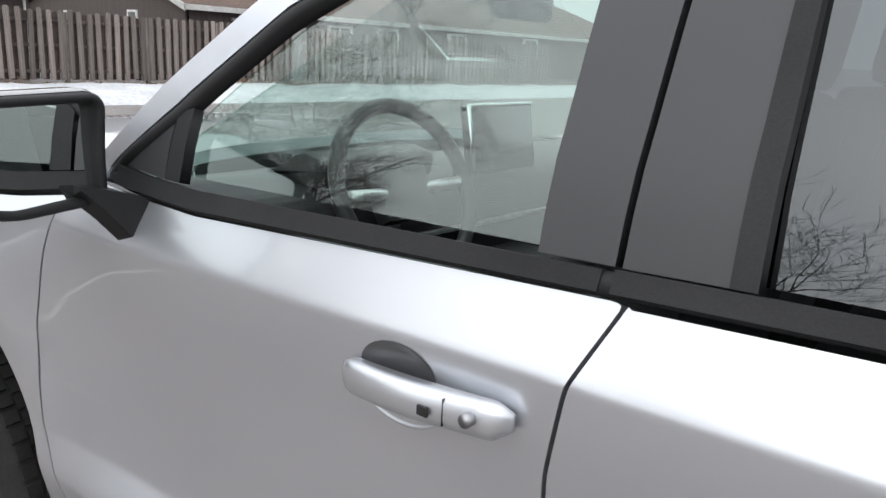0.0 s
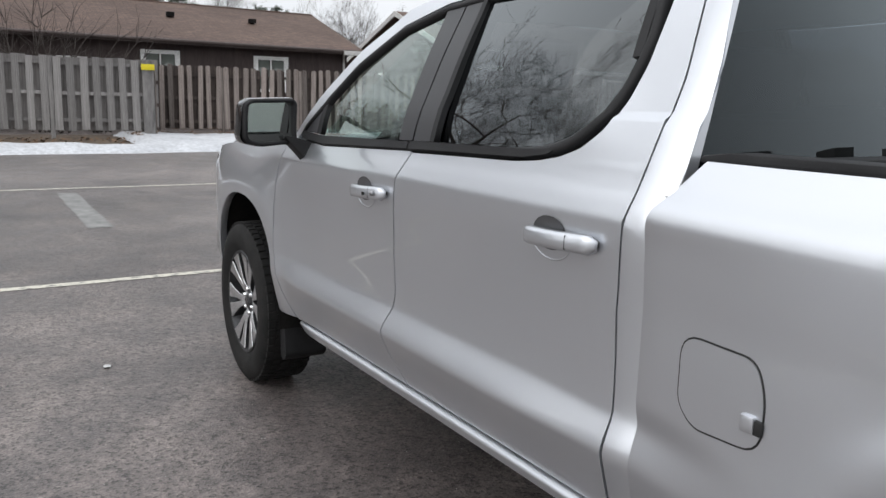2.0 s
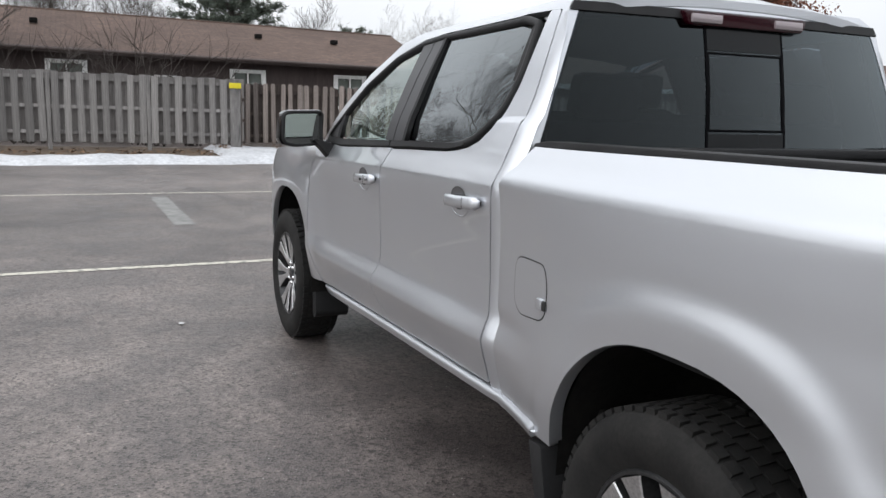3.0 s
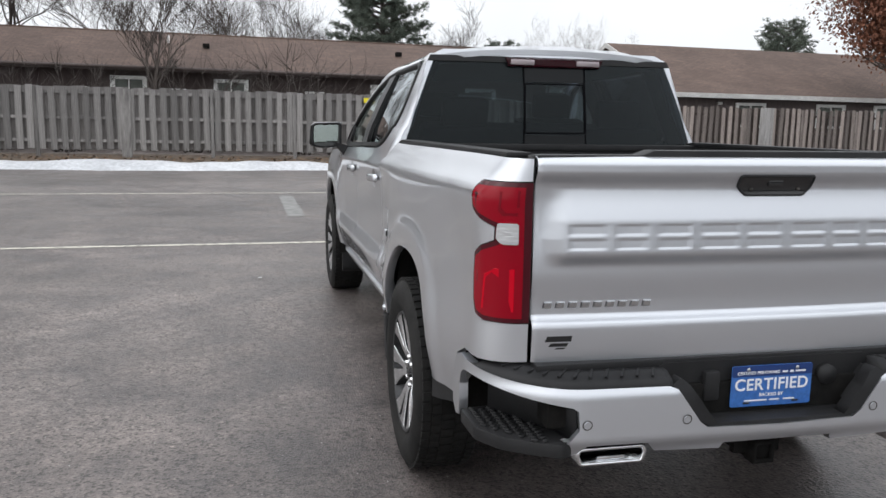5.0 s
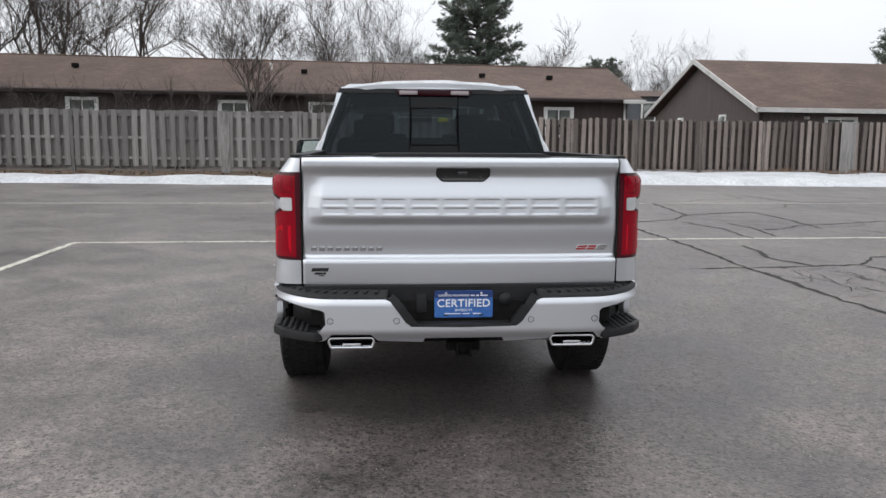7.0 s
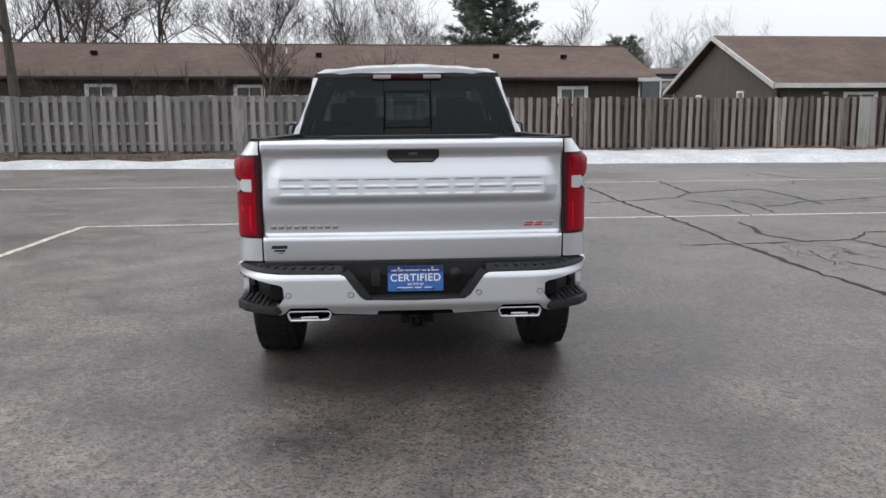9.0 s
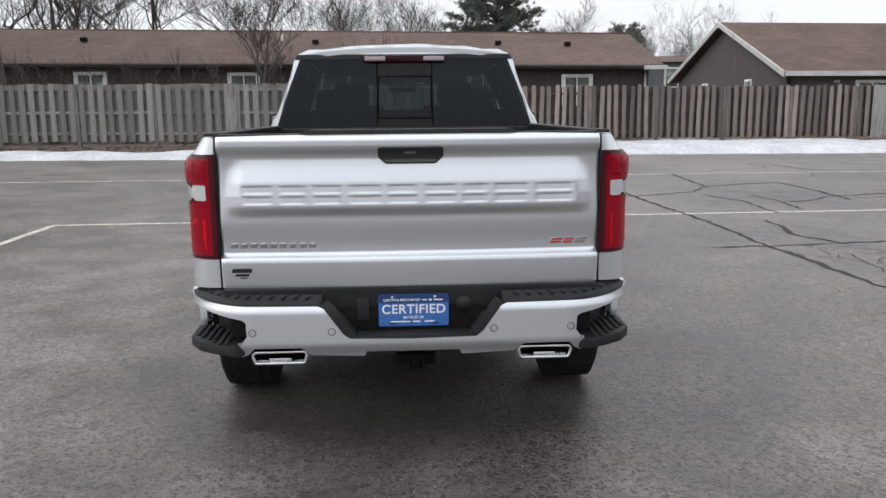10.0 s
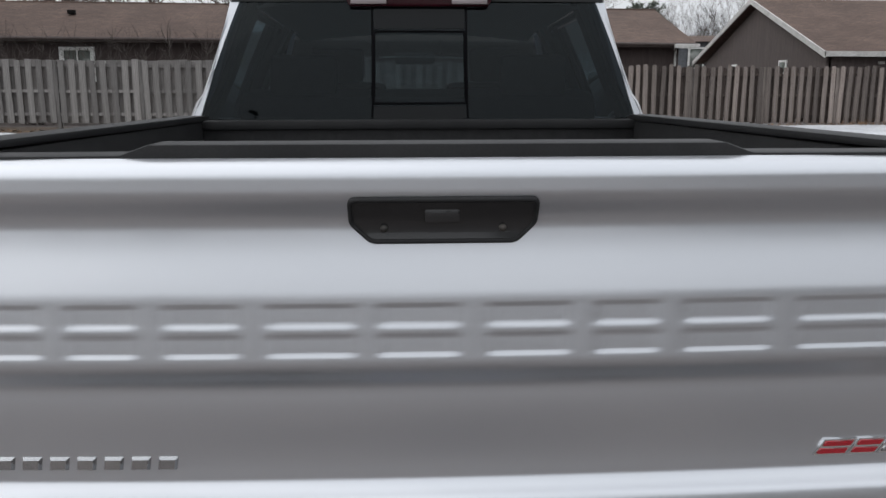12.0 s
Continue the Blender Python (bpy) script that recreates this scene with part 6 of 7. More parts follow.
for s in (-1, 1):
    out = (1, s * 0.6, 0)
    # corner step: a tread plate in a dark pocket
    foot = rounded([(5.125, s * 0.72), (5.085, s * 0.80), (5.02, s * 0.89), (4.93, s * 0.945), (4.76, s * 0.95), (4.74, s * 0.80), (4.95, s * 0.69), (5.11, s * 0.69)], 0.014)
    part("corner_step", prism(foot, 0.532, 0.578, "z", 0.009), BLACK_PLASTIC, bumper, "black corner step with a grip pattern")
    part("step_pocket", prism([(4.985, s * 0.66), (4.985, s * 0.735), (4.78, s * 0.86), (4.74, s * 0.66)], 0.57, 0.735, "z"), BLACK_PLASTIC, bumper)
    part("pocket_roof", prism([(5.08, s * 0.67), (5.05, s * 0.78), (4.95, s * 0.88), (4.72, s * 0.92), (4.72, s * 0.67)], 0.722, 0.735, "z"), BLACK_PLASTIC, bumper)
    part("step_wall", prism([(5.095, s * 0.672), (5.095, s * 0.68), (4.96, s * 0.715), (4.96, s * 0.672)], 0.575, 0.725, "z"), BLACK_PLASTIC, bumper)
    for i in range(13):
        for j in range(6):
            x, y = 5.085 - 0.024 * i - 0.012 * (j % 2), 0.765 + 0.03 * j
            if y > 0.932 - max(0, x - 4.93) * 0.85 or y < 0.745 + max(0, 4.98 - x) * 0.5:
                continue
            me = bpy.data.meshes.get("tread_nub")
            if me is None:
                nub = part("tread_nub", box(0.013, 0.022, 0.009, (0, 0, 0.003), 0.002, segs=1), BLACK_PLASTIC, bumper)
                me = nub.data
                me.name = "tread_nub"
            else:
                nub = child("tread_nub", me, bumper, Matrix())
            nub.matrix_basis = pose(x, s * y, 0.578, 0, 0, s * (35 if j % 2 else -35))
    # top pad with its slanting ribs, carried round the corner behind the silver band
    part("step_pad", prism([(4.96, 0.70), (5.045, 0.70), (5.045, 0.774), (4.96, 0.782)], s * 0.37, s * 0.70, "y", 0.004), BLACK_PLASTIC, bumper, "black ribbed step pad")
    bm = bmesh.new()
    rows = []
    for k in range(37):
        u = 0.372 + 0.733 * k / 36
        zt = band_top(u)
        p = Vector(bump_map(s * u, zt))
        n = normal_of(bump_map, s * u, zt, bump_out)
        n.z = 0
        n.normalize()
        up = 0.014 * smooth01(1.10, 1.0, u)
        sink = 0.05 * smooth01(1.03, 1.105, u)
        lip = 0.022 - (0.02 * smooth01(1.0, 1.10, u) + sink)
        rows.append([bm.verts.new(p - d * n + Vector((0, 0, h))) for d, h in ((0.004, -0.02 - sink), (0.003, 0.001), (0.010, lip * 0.7), (0.022, lip), (0.034, lip + up * 0.3), (0.05, lip + up), (0.075, lip + up), (0.11, lip + up * 0.8), (0.11, -0.03))])
    for p, q in zip(rows, rows[1:]):
        for j in range(8):
            bm.faces.new((p[j], p[j + 1], q[j + 1], q[j]))
    bm.faces.new(rows[0])
    bm.faces.new(rows[-1])
    part("corner_pad", bm, BLACK_PLASTIC, bumper, "black pad wrapping the bumper corner")
    for k in range(12):
        u = 0.42 + 0.05 * k
        p, n = Vector(bump_map(s * u, band_top(u))), normal_of(bump_map, s * u, band_top(u), bump_out)
        rib = box(0.06, 0.009, 0.008, (0, 0, 0), 0.002)
        turned = Matrix.Translation((p.x - 0.055 * n.x, p.y - 0.055 * n.y, p.z + 0.034)) @ Euler((0, radians(8), math.atan2(n.y, n.x) + s * radians(28))).to_matrix().to_4x4()
        bmesh.ops.transform(rib, matrix=turned, verts=rib.verts)
        part("pad_rib", rib, BLACK_PLASTIC, bumper)
    for yy, zz in ((0.33, 0.638), (0.65, 0.637)):
        p = bump_map(s * yy, zz)
        sensor = part("parking_sensor", tube([(p[0] - 0.01, p[1], p[2]), (p[0] + 0.003, p[1], p[2])], 0.0105, 16), PAINT, bumper, "round parking sensor", smooth=False)
        part("sensor_ring", tube_ring((p[0] + 0.001, p[1], p[2]), 0.0145, 0.0016), STEEL, bumper)
    # exhaust tip, slightly skewed chrome box
    tip = [(-0.105, 0.032), (0.105, 0.032), (0.118, 0.012), (0.105, -0.03), (-0.105, -0.03), (-0.118, 0.012)]
    o = dense(rounded(tip, 0.012), 0.02)
    pl = lambda y, z, s=s: (5.085 + 0.02 * z, s * 0.55 + y, 0.515 + z)
    tip_o = part("exhaust_tip", ring_trim(o, inset(o, 0.012), pl, (1, 0, 0), 0.004, 0.16, 0.0), CHROME, bumper, "chrome exhaust tip")
    part("exhaust_bore", box(0.03, 0.20, 0.045, (4.97, s * 0.55, 0.522), 0.005), UNDERBODY, bumper)
    part("exhaust_baffle", box(0.06, 0.09, 0.012, (5.05, s * 0.55, 0.506), 0.004), CHROME, bumper)
# licence recess and plate
part("plate_recess", panel(rounded([(-0.30, 0.59), (0.30, 0.59), (0.385, 0.755), (0.37, 0.79), (-0.37, 0.79), (-0.385, 0.765)], 0.02), lambda y, z: (5.035, y, z), (1, 0, 0), (0.2, 0.1), 0.03), BLACK_PLASTIC, bumper, "black plate recess")
part("recess_ledge", prism([(5.03, -0.262), (5.03, 0.262), (5.131, 0.256), (5.131, -0.256)], 0.592, 0.617, "z", 0.004), BLACK_PLASTIC, bumper)
for s in (-1, 1):
    part("recess_cheek", prism([(5.03, 0.62), (5.108, 0.63), (5.108, 0.74), (5.03, 0.76)], 0, 0.018, "y", 0.003), BLACK_PLASTIC, bumper).matrix_basis = Matrix.Translation((0, s * 0.325 - 0.015, 0)) @ Matrix.Translation((0, 0.015, 0.69)) @ Euler((radians(-s * 36), 0, 0)).to_matrix().to_4x4() @ Matrix.Translation((0, -0.015, -0.69))
for s in (-1, 1):
    part("recess_trim", panel([(s * u, z) for u, z in ((0.262, 0.615), (0.287, 0.630), (0.360, 0.735), (0.380, 0.745), (0.345, 0.765), (0.318, 0.745), (0.255, 0.655), (0.225, 0.617))], bump_map, (1, 0, 0), (0.03, 0.03), 0.05, -0.003), BLACK_PLASTIC, bumper)
part("socket_cover", box(0.03, 0.055, 0.10, (5.045, -0.205, 0.71), 0.012), BLACK_PLASTIC, bumper, "black trailer socket cover")
part("lock_cover", tube([(5.03, 0.215, 0.725), (5.056, 0.215, 0.725)], 0.034, 20), BLACK_PLASTIC, bumper, "round black spare wheel lock cover")
part("gate_sill", box(0.10, 1.56, 0.03, (4.975, 0, 0.785), 0.006), BLACK_PLASTIC, bumper)

plate = thing("licence_plate_insert", "blue advertising plate reading CERTIFIED in the bumper recess", "sign")
PX, PYC, PZ0, PZ1 = 5.062, 0.004, 0.637, 0.772
part("plate_sheet", prism(rounded([(PYC - 0.145, PZ0), (PYC + 0.145, PZ0), (PYC + 0.145, PZ1), (PYC - 0.145, PZ1)], 0.008), PX - 0.003, PX, "x"), BLUE_PLATE, plate, smooth=False)
part("plate_band", prism(rounded([(PYC - 0.1445, PZ1 - 0.036), (PYC + 0.1445, PZ1 - 0.036), (PYC + 0.1445, PZ1 - 0.0005), (PYC - 0.1445, PZ1 - 0.0005)], 0.006), PX - 0.002, PX + 0.0012, "x"), NAVY_PLATE, plate, "navy band", smooth=False)


def words(text, size, at, parent, mat):
    c = bpy.data.curves.new("text", "FONT")
    c.body, c.size, c.align_x, c.align_y, c.extrude = text, size, "CENTER", "CENTER", 0.0006
    c.space_character, c.offset = 1.06, 0.016 * size
    ob = bpy.data.objects.new("text", c)
    scene.collection.objects.link(ob)
    dg = bpy.context.evaluated_depsgraph_get()
    me = bpy.data.meshes.new_from_object(ob.evaluated_get(dg))
    bpy.data.objects.remove(ob)
    me.materials.clear()
    me.materials.append(mat)
    t = new("lettering", me)
    t.parent = parent
    t.matrix_basis = Matrix.Translation(at) @ Matrix(((0, 0, 1, 0), (1, 0, 0, 0), (0, 1, 0, 0), (0, 0, 0, 1)))
    return t


words("CERTIFIED", 0.0545, (PX + 0.001, PYC, 0.7075), plate, WHITE_INK)["label"] = "white word CERTIFIED"
words("BACKED BY", 0.0155, (PX + 0.001, PYC, 0.674), plate, WHITE_INK)
words("CERTIFIED PRE-OWNED", 0.0135, (PX + 0.002, PYC - 0.05, 0.748), plate, WHITE_INK)
for y0, y1, z0, z1 in ((-0.095, -0.015, 0.654, 0.659), (-0.005, 0.03, 0.654, 0.659), (0.045, 0.085, 0.654, 0.659), (0.035, 0.055, 0.745, 0.751), (0.063, 0.075, 0.744, 0.752), (0.083, 0.12, 0.745, 0.751)):
    part("print_bar", box(0.001, y1 - y0, z1 - z0, (PX + 0.0012, PYC + (y0 + y1) / 2, (z0 + z1) / 2)), WHITE_INK, plate, smooth=False)
for y in (-0.088, 0.088):
    part("plate_screw", tube([(PX, PYC + y, PZ1 - 0.012), (PX + 0.004, PYC + y, PZ1 - 0.012)], 0.006, 10), ALLOY, plate)
    part("plate_slot", box(0.002, 0.022, 0.006, (PX + 0.0008, PYC + y, PZ0 + 0.012)), BLACK_INK, plate)

# fuel flap on the left bed side
flap = rounded([(3.108, 0.957), (3.103, 1.102), (3.29, 1.102), (3.319, 1.04), (3.322, 0.935), (3.155, 0.92)], 0.05, 5)
flap_d = dense(flap, 0.02)
# dark ring and block put in for the shade of the flap's gap and notch
part("fuel_flap_seal", ring_trim(inset(flap_d, -0.002), inset(flap_d, 0.0025), bed_map(-1), (0, -1, 0), 0.0008, 0.004, 0.0002), SEAL, truck)
part("fuel_flap", panel(inset(flap_d, 0.0022), bed_map(-1), (0, -1, 0), (0.04, 0.03), 0.004, 0.0018), PAINT, truck, "silver fuel flap")
part("flap_notch", box(0.022, 0.012, 0.03, (3.312, -half_width(3.312, 0.99) - 0.001, 0.982), 0.005), SEAL, truck)
part("flap_lip", box(0.03, 0.02, 0.034, (3.292, -half_width(3.295, 0.99) - 0.002, 0.985), 0.006), PAINT, truck)

# underbody, frame, axles, hitch, mud flaps
part("chassis", merge(box(5.2, 0.12, 0.16, (2.1, -0.45, 0.58), 0.01), box(5.2, 0.12, 0.16, (2.1, 0.45, 0.58), 0.01), box(4.4, 1.62, 0.06, (1.4, 0, 0.64), 0.01)), UNDERBODY, truck)
part("rear_axle", merge(tube([(AXLE_R, -0.75, HUB_Z), (AXLE_R, 0.75, HUB_Z)], 0.05, 10), tube([(AXLE_R - 0.17, 0.0, HUB_Z), (AXLE_R + 0.17, 0.0, HUB_Z)], 0.15, 14)), UNDERBODY, truck)
part("front_axle", tube([(AXLE_F, -0.75, HUB_Z), (AXLE_F, 0.75, HUB_Z)], 0.045, 10), UNDERBODY, truck)
# unseen tank, gearbox, springs and pipes, added to block light below the truck
part("fuel_tank", box(1.30, 0.48, 0.26, (2.35, -0.42, 0.50), 0.05), UNDERBODY, truck, "unseen black fuel tank added under the cab to block light")
part("muffler", box(0.75, 0.34, 0.20, (2.75, 0.30, 0.49), 0.07), STEEL, truck, "unseen dull steel muffler added to block light")
part("gearbox", box(1.50, 0.42, 0.26, (0.95, 0.0, 0.50), 0.06), UNDERBODY, truck, "unseen gearbox and transfer case added to block light")
part("propshaft", tube([(1.7, 0.02, 0.47), (3.75, 0.0, 0.43)], 0.045, 10), UNDERBODY, truck)
for e in (-0.5, 0.5):
    part("leaf_spring", tube([(3.15, e, 0.56), (3.5, e, 0.42), (3.88, e, 0.37), (4.3, e, 0.43), (4.66, e, 0.58)], 0.035, 6), UNDERBODY, truck)
    part("tail_pipe", tube([(3.1, e * 0.6, 0.52), (4.0, e * 0.75, 0.62), (4.6, e * 1.05, 0.56), (4.95, e * 1.1, 0.53)], 0.04, 10), STEEL, truck)
part("spare_wheel", lathe([(-0.1, 0.2), (-0.11, 0.36), (0.0, 0.39), (0.11, 0.36), (0.1, 0.2)], 32), RUBBER, truck).matrix_basis = pose(4.48, 0, 0.62, 90, 0, 0)
hitch = part("tow_hitch", merge(box(0.45, 0.072, 0.072, (4.79, 0.01, 0.462), 0.006), box(0.10, 0.95, 0.07, (4.84, 0, 0.50), 0.01), box(0.03, 0.17, 0.05, (4.99, 0.01, 0.47), 0.006)), UNDERBODY, truck, "black tow hitch receiver")
part("receiver_mouth", tube_ring_sq((5.045, 0.01, 0.462), 0.038, 0.027), UNDERBODY, hitch)
part("receiver_hole", box(0.01, 0.05, 0.05, (5.03, 0.01, 0.462)), UNDERBODY, hitch)
for s in (-1, 1):
    part("mud_flap", prism(rounded([(0.50, 0.47), (0.56, 0.46), (0.58, 0.27), (0.54, 0.235), (0.50, 0.25)], 0.02), s * 0.70, s * 0.90, "y", 0.006), BLACK_PLASTIC, truck, "black moulded mud flap")
    part("mud_flap", prism(rounded([(3.28, 0.56), (3.35, 0.56), (3.40, 0.34), (3.35, 0.32)], 0.015), s * 0.74, s * 0.968, "y", 0.006), BLACK_PLASTIC, truck, "black front spat of the rear arch")
    for xc in (AXLE_F, AXLE_R):
        bm = bmesh.new()
        rows = []
        for x, z in arch(xc, 18, ARCH_A + 0.012, ARCH_B + 0.012, 0.0):
            rows.append([bm.verts.new((x, s * w, z)) for w in (0.925, 0.6, 0.45)])
        for a, b in zip(rows, rows[1:]):
            for j in range(2):
                bm.faces.new((a[j], b[j], b[j + 1], a[j + 1]))
        bm.faces.new([r[2] for r in rows])
        part("wheel_liner", bm, UNDERBODY, truck)


# wheels: six twin spokes, machined faces over dark pockets
def wheel(xc, s):
    w = part("wheel", lathe([(-0.11, 0.255), (-0.10, 0.24), (0.06, 0.232), (0.10, 0.246), (0.118, 0.254), (0.121, 0.262), (0.112, 0.268)], 60), GUNMETAL, truck, "two-tone machined alloy wheel")
    w.matrix_basis = pose(xc, s * (0.835 if xc < 1 else 0.86), HUB_Z + 0.003, 0, 11.0, 0 if s > 0 else 180)
    part("tyre", lathe([(-0.115, 0.262), (-0.135, 0.30), (-0.138, 0.345), (-0.128, 0.385), (-0.108, 0.402), (-0.06, 0.407), (0.06, 0.407), (0.108, 0.402), (0.128, 0.385), (0.138, 0.345), (0.135, 0.30), (0.115, 0.262)], 72), RUBBER, w, "black all-terrain tyre")
    bm = bmesh.new()
    for k in range(60):
        a = 2 * math.pi * k / 60
        for y, wd, ph in ((-0.098, 0.032, 0.0), (-0.045, 0.05, 0.05), (0.01, 0.05, 0.0), (0.058, 0.035, 0.05), (0.098, 0.032, 0.02)):
            c = a + ph
            t, r0, r1 = 0.0155, 0.398, 0.4125 if abs(y) < 0.1 else 0.406
            vs = [bm.verts.new((r * math.cos(c + q * t / 0.41), y + e * wd / 2, r * math.sin(c + q * t / 0.41))) for r in (r0, r1) for q, e in ((-1, -1), (1, -1), (1.2, 1), (-0.8, 1))]
            for f in ((4, 5, 6, 7), (0, 1, 5, 4), (1, 2, 6, 5), (2, 3, 7, 6), (3, 0, 4, 7)):
                bm.faces.new([vs[i] for i in f])
    bmesh.ops.recalc_face_normals(bm, faces=bm.faces[:])
    part("tread", bm, RUBBER, w, smooth=False)
    part("rim_lip", lathe([(0.114, 0.2495), (0.1205, 0.252), (0.1225, 0.260), (0.116, 0.2655)], 60), GUNMETAL, w)
    part("brake_disc", lathe([(0.0, 0.04), (0.0, 0.17), (-0.02, 0.17)], 36), STEEL, w)
    part("rim_back", lathe([(-0.03, 0.001), (-0.03, 0.24)], 36), UNDERBODY, w)
    for k in range(6):
        a0 = 2 * math.pi * k / 6
        for e in (-1, 1):
            def at(r, a, y):
                return (r * math.cos(a0 + e * a), y, r * math.sin(a0 + e * a))
            # dark body of the spoke and its bright face
            for mat, y1, sh in ((GUNMETAL, 0.104, 0.0), (ALLOY, 0.1075, 0.0)):
                bm = bmesh.new()
                prof = ((0.058, 0.0, 0.42, 0.078), (0.09, 0.0, 0.33, 0.092), (0.112, 0.012, 0.285, y1 - 0.01), (0.13, 0.05, 0.30, y1 - 0.007), (0.165, 0.075, 0.315, y1 - 0.003), (0.205, 0.085, 0.335, y1 + 0.002), (0.249, 0.075, 0.375, y1 + 0.009))
                rows = []
                for r, lo, hi, y in prof:
                    if mat is ALLOY:
                        lo, hi, y = (lo + 0.01 * 0.12 / r if lo else 0.0), hi - 0.012 * 0.12 / r, y + 0.004
                    rows.append([bm.verts.new(at(r, lo, y)), bm.verts.new(at(r, hi, y)), bm.verts.new(at(r, hi + 0.02, y - (0.05 if mat is GUNMETAL else 0.003))), bm.verts.new(at(r, lo - 0.02, y - (0.05 if mat is GUNMETAL else 0.003)))])
                for p, q in zip(rows, rows[1:]):
                    for j in range(4):
                        bm.faces.new((p[j], p[(j + 1) % 4], q[(j + 1) % 4], q[j]))
                bm.faces.new(rows[0])
                bm.faces.new(rows[-1])
                bmesh.ops.recalc_face_normals(bm, faces=bm.faces[:])
                sharpen(bm, 30)
                part("spoke" if mat is GUNMETAL else "spoke_face", bm, mat, w)
    for k in range(6):
        bm = bmesh.new()
        for (r0, h0, d0), (r1, h1, d1) in zip(((0.10, 0.03, 0.092), (0.125, 0.06, 0.074), (0.20, 0.09, 0.07)), ((0.125, 0.06, 0.074), (0.20, 0.09, 0.07), (0.249, 0.08, 0.085))):
            a = 2 * math.pi * k / 6
            bm.faces.new([bm.verts.new((r * math.cos(a + h), d, r * math.sin(a + h))) for r, h, d in ((r0, -h0, d0), (r0, h0, d0), (r1, h1, d1), (r1, -h1, d1))])
        part("spoke_pocket", bm, GUNMETAL, w, "dark painted pocket between the spoke halves")
    part("hub", lathe([(0.03, 0.085), (0.075, 0.078), (0.085, 0.055), (0.085, 0.001)], 36), GUNMETAL, w)
    part("centre_cap", lathe([(0.085, 0.036), (0.098, 0.034), (0.102, 0.026), (0.102, 0.001)], 28), GLOSS_BLACK, w)
    for k in range(6):
        a = 2 * math.pi * (k + 0.5) / 6
        part("lug_nut", tube([(0.062 * math.cos(a), 0.07, 0.062 * math.sin(a)), (0.062 * math.cos(a), 0.1, 0.062 * math.sin(a))], 0.011, 6), CHROME, w)
    return w


for xc in (AXLE_F, AXLE_R):
    for s in (-1, 1):
        wheel(xc, s)

# cabin: seats, dash, steering wheel
part("cabin_floor", box(2.5, 1.7, 0.04, (1.75, 0, 0.68)), DASH, truck)


def seat(x, y, name="seat"):
    st = part(name, box(0.50, 0.50, 0.16, (x, y, 0.92), 0.05), CLOTH, truck, "dark cloth front seat")
    part("backrest", box(0.14, 0.50, 0.62, (x + 0.30, y, 1.26), 0.05, (0, 12, 0)), CLOTH, st)
    part("headrest", box(0.10, 0.27, 0.18, (x + 0.385, y, 1.655), 0.04, (0, 8, 0)), CLOTH, st)
    for e in (-0.06, 0.06):
        part("headrest_post", tube([(x + 0.36, y + e, 1.54), (x + 0.375, y + e, 1.62)], 0.007, 6), STEEL, st)


seat(1.42, -0.40)
seat(1.42, 0.40)
bench = part("rear_bench", box(0.50, 1.42, 0.16, (2.38, 0, 0.95), 0.05), CLOTH, truck, "dark cloth rear bench")
part("backrest", box(0.14, 1.42, 0.58, (2.72, 0, 1.24), 0.05, (0, 14, 0)), CLOTH, bench)
for y in (-0.46, 0.46):
    part("headrest", box(0.09, 0.27, 0.15, (2.80, y, 1.575), 0.035, (0, 10, 0)), CLOTH, bench)
part("centre_console", box(0.75, 0.30, 0.36, (1.30, 0, 0.92), 0.04), DASH, truck)
dash = part("dashboard", prism(rounded([(0.52, 1.23), (0.62, 1.30), (0.82, 1.33), (0.96, 1.30), (0.99, 1.19), (0.92, 0.95), (0.62, 0.85)], 0.04), -0.80, 0.80, "y", 0.02), DASH, truck, "dark moulded dashboard")
part("dash_trim", box(0.02, 1.3, 0.012, (0.985, 0.1, 1.18), 0.004), ALLOY, dash)
part("instrument_hood", prism(rounded([(0.78, 1.32), (0.90, 1.385), (0.98, 1.37), (0.97, 1.31)], 0.02), -0.56, -0.24, "y", 0.01), DASH, dash)
part("touch_screen", box(0.03, 0.26, 0.17, (0.955, 0.03, 1.385), 0.008, (0, -10, 0)), GLOSS_BLACK, dash, "black touch screen with a chrome edge")
part("screen_edge", tube([(0.985, -0.10, 1.30), (0.955, -0.10, 1.47), (0.955, 0.16, 1.47)], 0.006, 8), CHROME, dash)
sw = part("steering_wheel", ring_torus((1.05, -0.40, 1.31), 0.185, 0.017, 24), DASH, truck, "dark leather steering wheel")
part("wheel_boss", box(0.05, 0.15, 0.13, (1.03, -0.40, 1.30), 0.02, (0, -24, 0)), DASH, sw)
for a in ((-0.16, 0.0), (0.16, 0.0), (0.0, -0.15)):
    part("wheel_spoke", tube([(1.035, -0.40, 1.30), (1.05 + 0.4 * a[1], -0.40 + a[0], 1.31 + a[1])], 0.014, 8), ALLOY, sw)
part("inner_mirror", box(0.03, 0.24, 0.075, (1.02, 0.0, 1.715), 0.02), GLOSS_BLACK, truck, "black inside mirror")
part("headliner", panel([(1.45, -0.62), (1.45, 0.62), (2.9, 0.62), (2.9, -0.62)], lambda x, y: (x, y, roof_map(x, y)[2] - 0.06), (0, 0, -1), (0.2, 0.2), 0.01), material("headliner_cloth", (0.25, 0.25, 0.24), 0.9), truck)


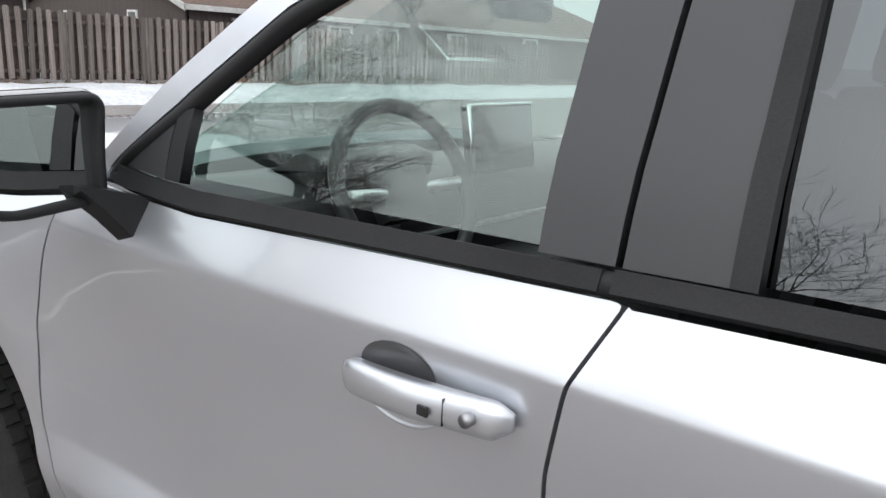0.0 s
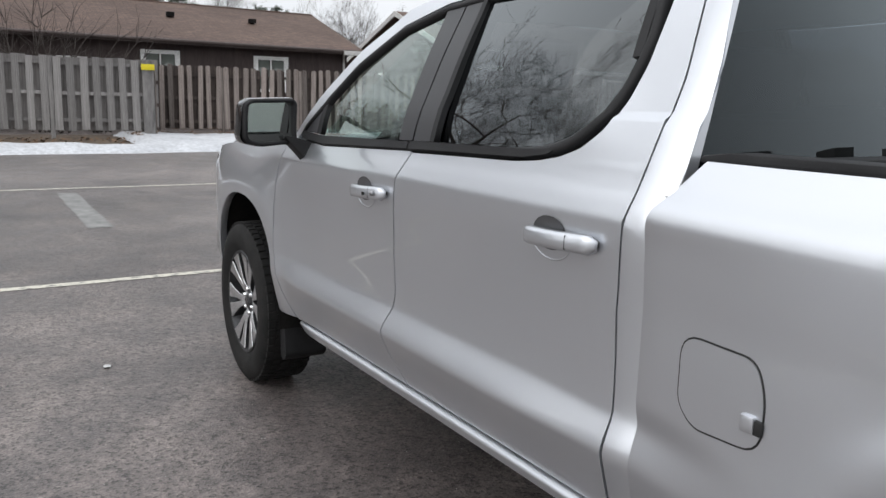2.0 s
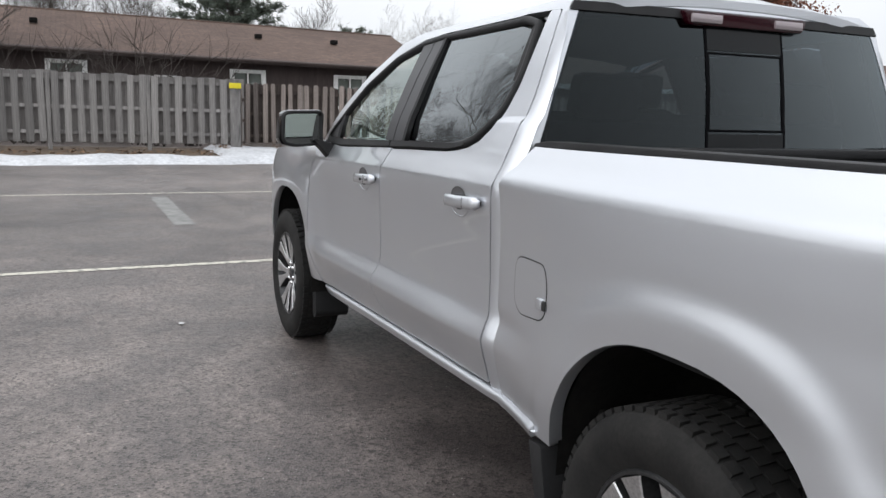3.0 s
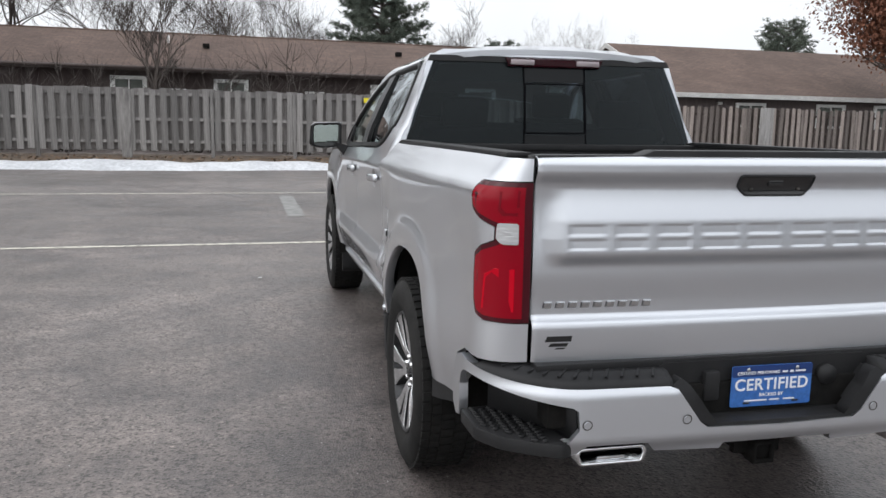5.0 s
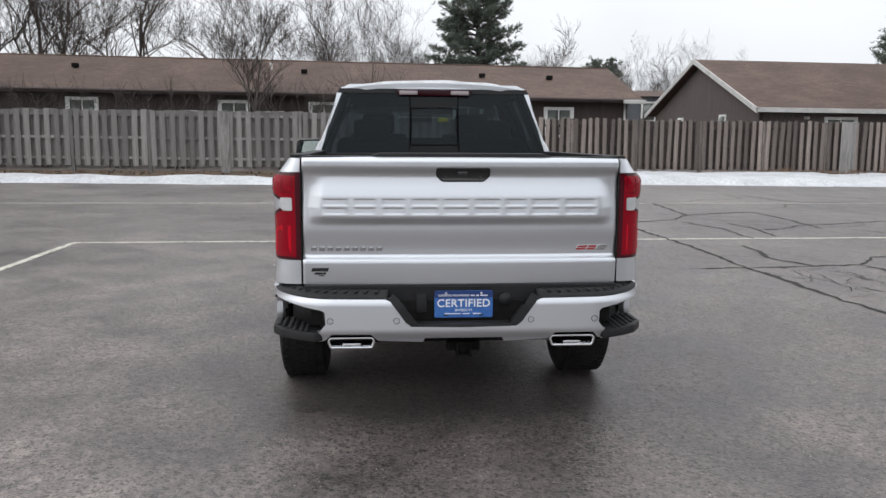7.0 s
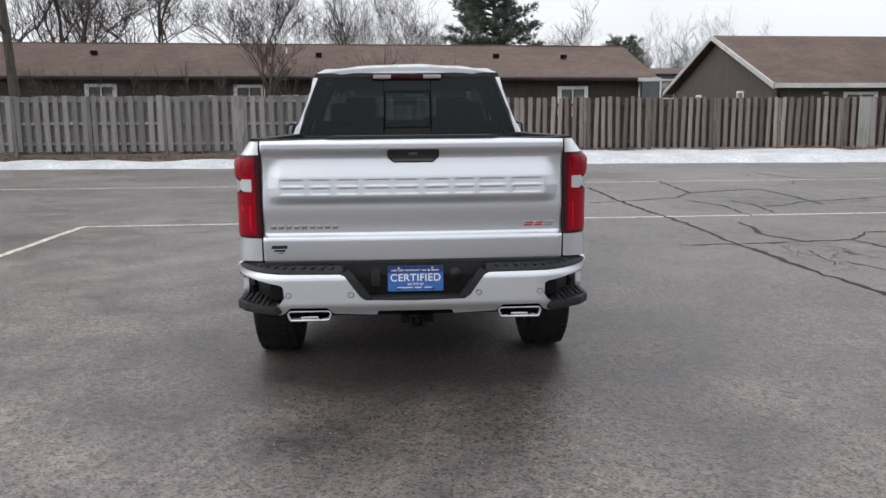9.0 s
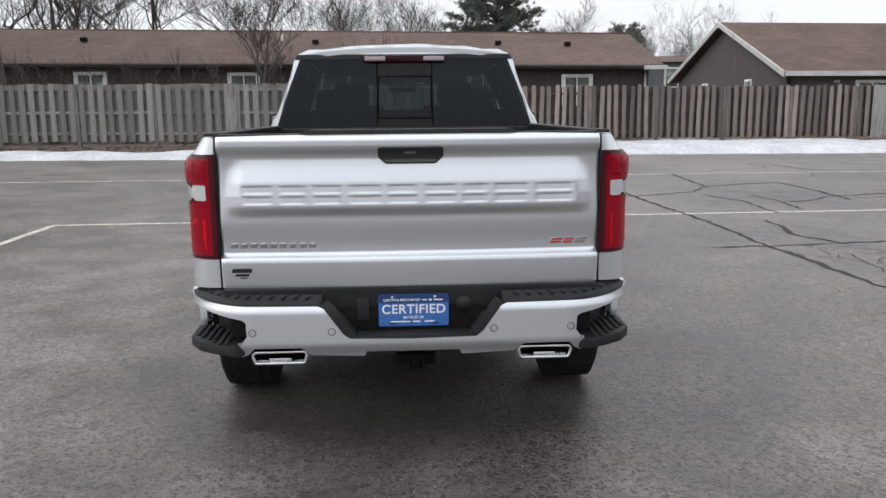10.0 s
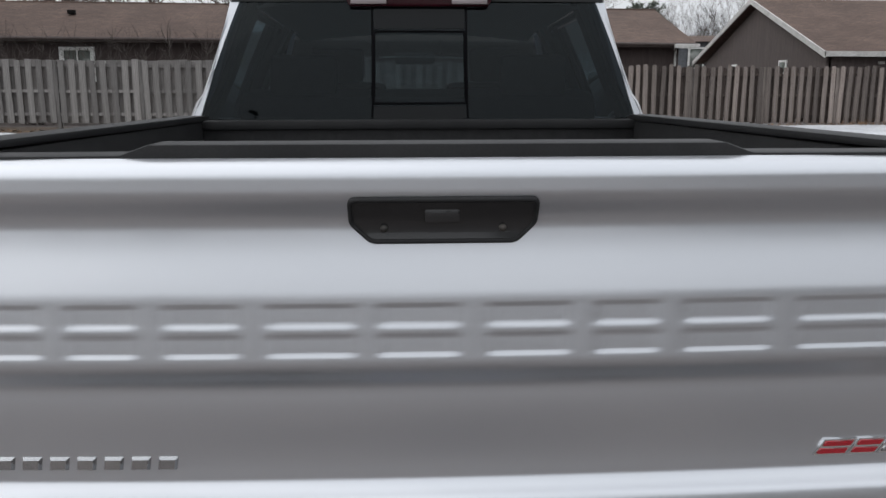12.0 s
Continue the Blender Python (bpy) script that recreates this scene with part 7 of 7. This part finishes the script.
# ---- warp the truck to fit the camera's view ----
# The truck was laid out a little too long and tall for the camera's path; these curves stretch each zone until it fits.
view_x = curve_through([(-1.2, -1.18), (0.0, 0.0), (0.87, 0.858), (1.75, 1.702), (2.80, 2.705), (3.04, 2.938), (4.0, 3.89), (4.98, 4.862), (5.2, 5.082)])
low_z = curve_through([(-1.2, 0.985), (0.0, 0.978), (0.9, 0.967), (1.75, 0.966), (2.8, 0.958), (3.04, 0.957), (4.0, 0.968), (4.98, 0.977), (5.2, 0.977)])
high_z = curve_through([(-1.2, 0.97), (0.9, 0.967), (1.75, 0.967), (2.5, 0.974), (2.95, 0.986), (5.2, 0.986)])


def warped_to_view(v):
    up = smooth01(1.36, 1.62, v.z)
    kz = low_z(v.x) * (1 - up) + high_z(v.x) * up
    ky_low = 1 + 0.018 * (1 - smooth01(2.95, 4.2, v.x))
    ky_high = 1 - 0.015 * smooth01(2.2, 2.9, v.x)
    return Vector((view_x(v.x), v.y * (ky_low * (1 - up) + ky_high * up), v.z * kz))


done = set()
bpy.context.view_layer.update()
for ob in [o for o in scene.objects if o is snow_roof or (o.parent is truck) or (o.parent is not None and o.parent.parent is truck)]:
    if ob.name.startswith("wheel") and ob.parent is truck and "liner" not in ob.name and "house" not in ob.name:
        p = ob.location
        ob.location = (view_x(p.x), p.y * (1.018 if p.x < 1 else 1.004), p.z)
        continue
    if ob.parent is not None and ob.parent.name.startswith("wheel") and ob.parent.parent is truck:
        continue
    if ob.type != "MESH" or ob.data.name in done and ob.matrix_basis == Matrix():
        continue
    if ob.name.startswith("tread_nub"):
        ob.location = warped_to_view(ob.location)
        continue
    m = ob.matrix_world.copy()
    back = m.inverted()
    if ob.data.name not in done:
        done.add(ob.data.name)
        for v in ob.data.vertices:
            v.co = back @ warped_to_view(m @ v.co)
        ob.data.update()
plate.location = warped_to_view(Vector((PX, 0, 0.70))) - Vector((PX, 0, 0.70))

# the surroundings are scaled down and moved together, to fit the camera's view
VIEW_FIT = Matrix.Translation((0.083, 0, 0)) @ Matrix.Scale(0.977, 4)
for ob in [o for o in scene.objects if o.parent is None and o.type in ("MESH", "EMPTY")]:
    if ob not in (truck, plate, snow_roof):
        ob.matrix_basis = VIEW_FIT @ ob.matrix_basis
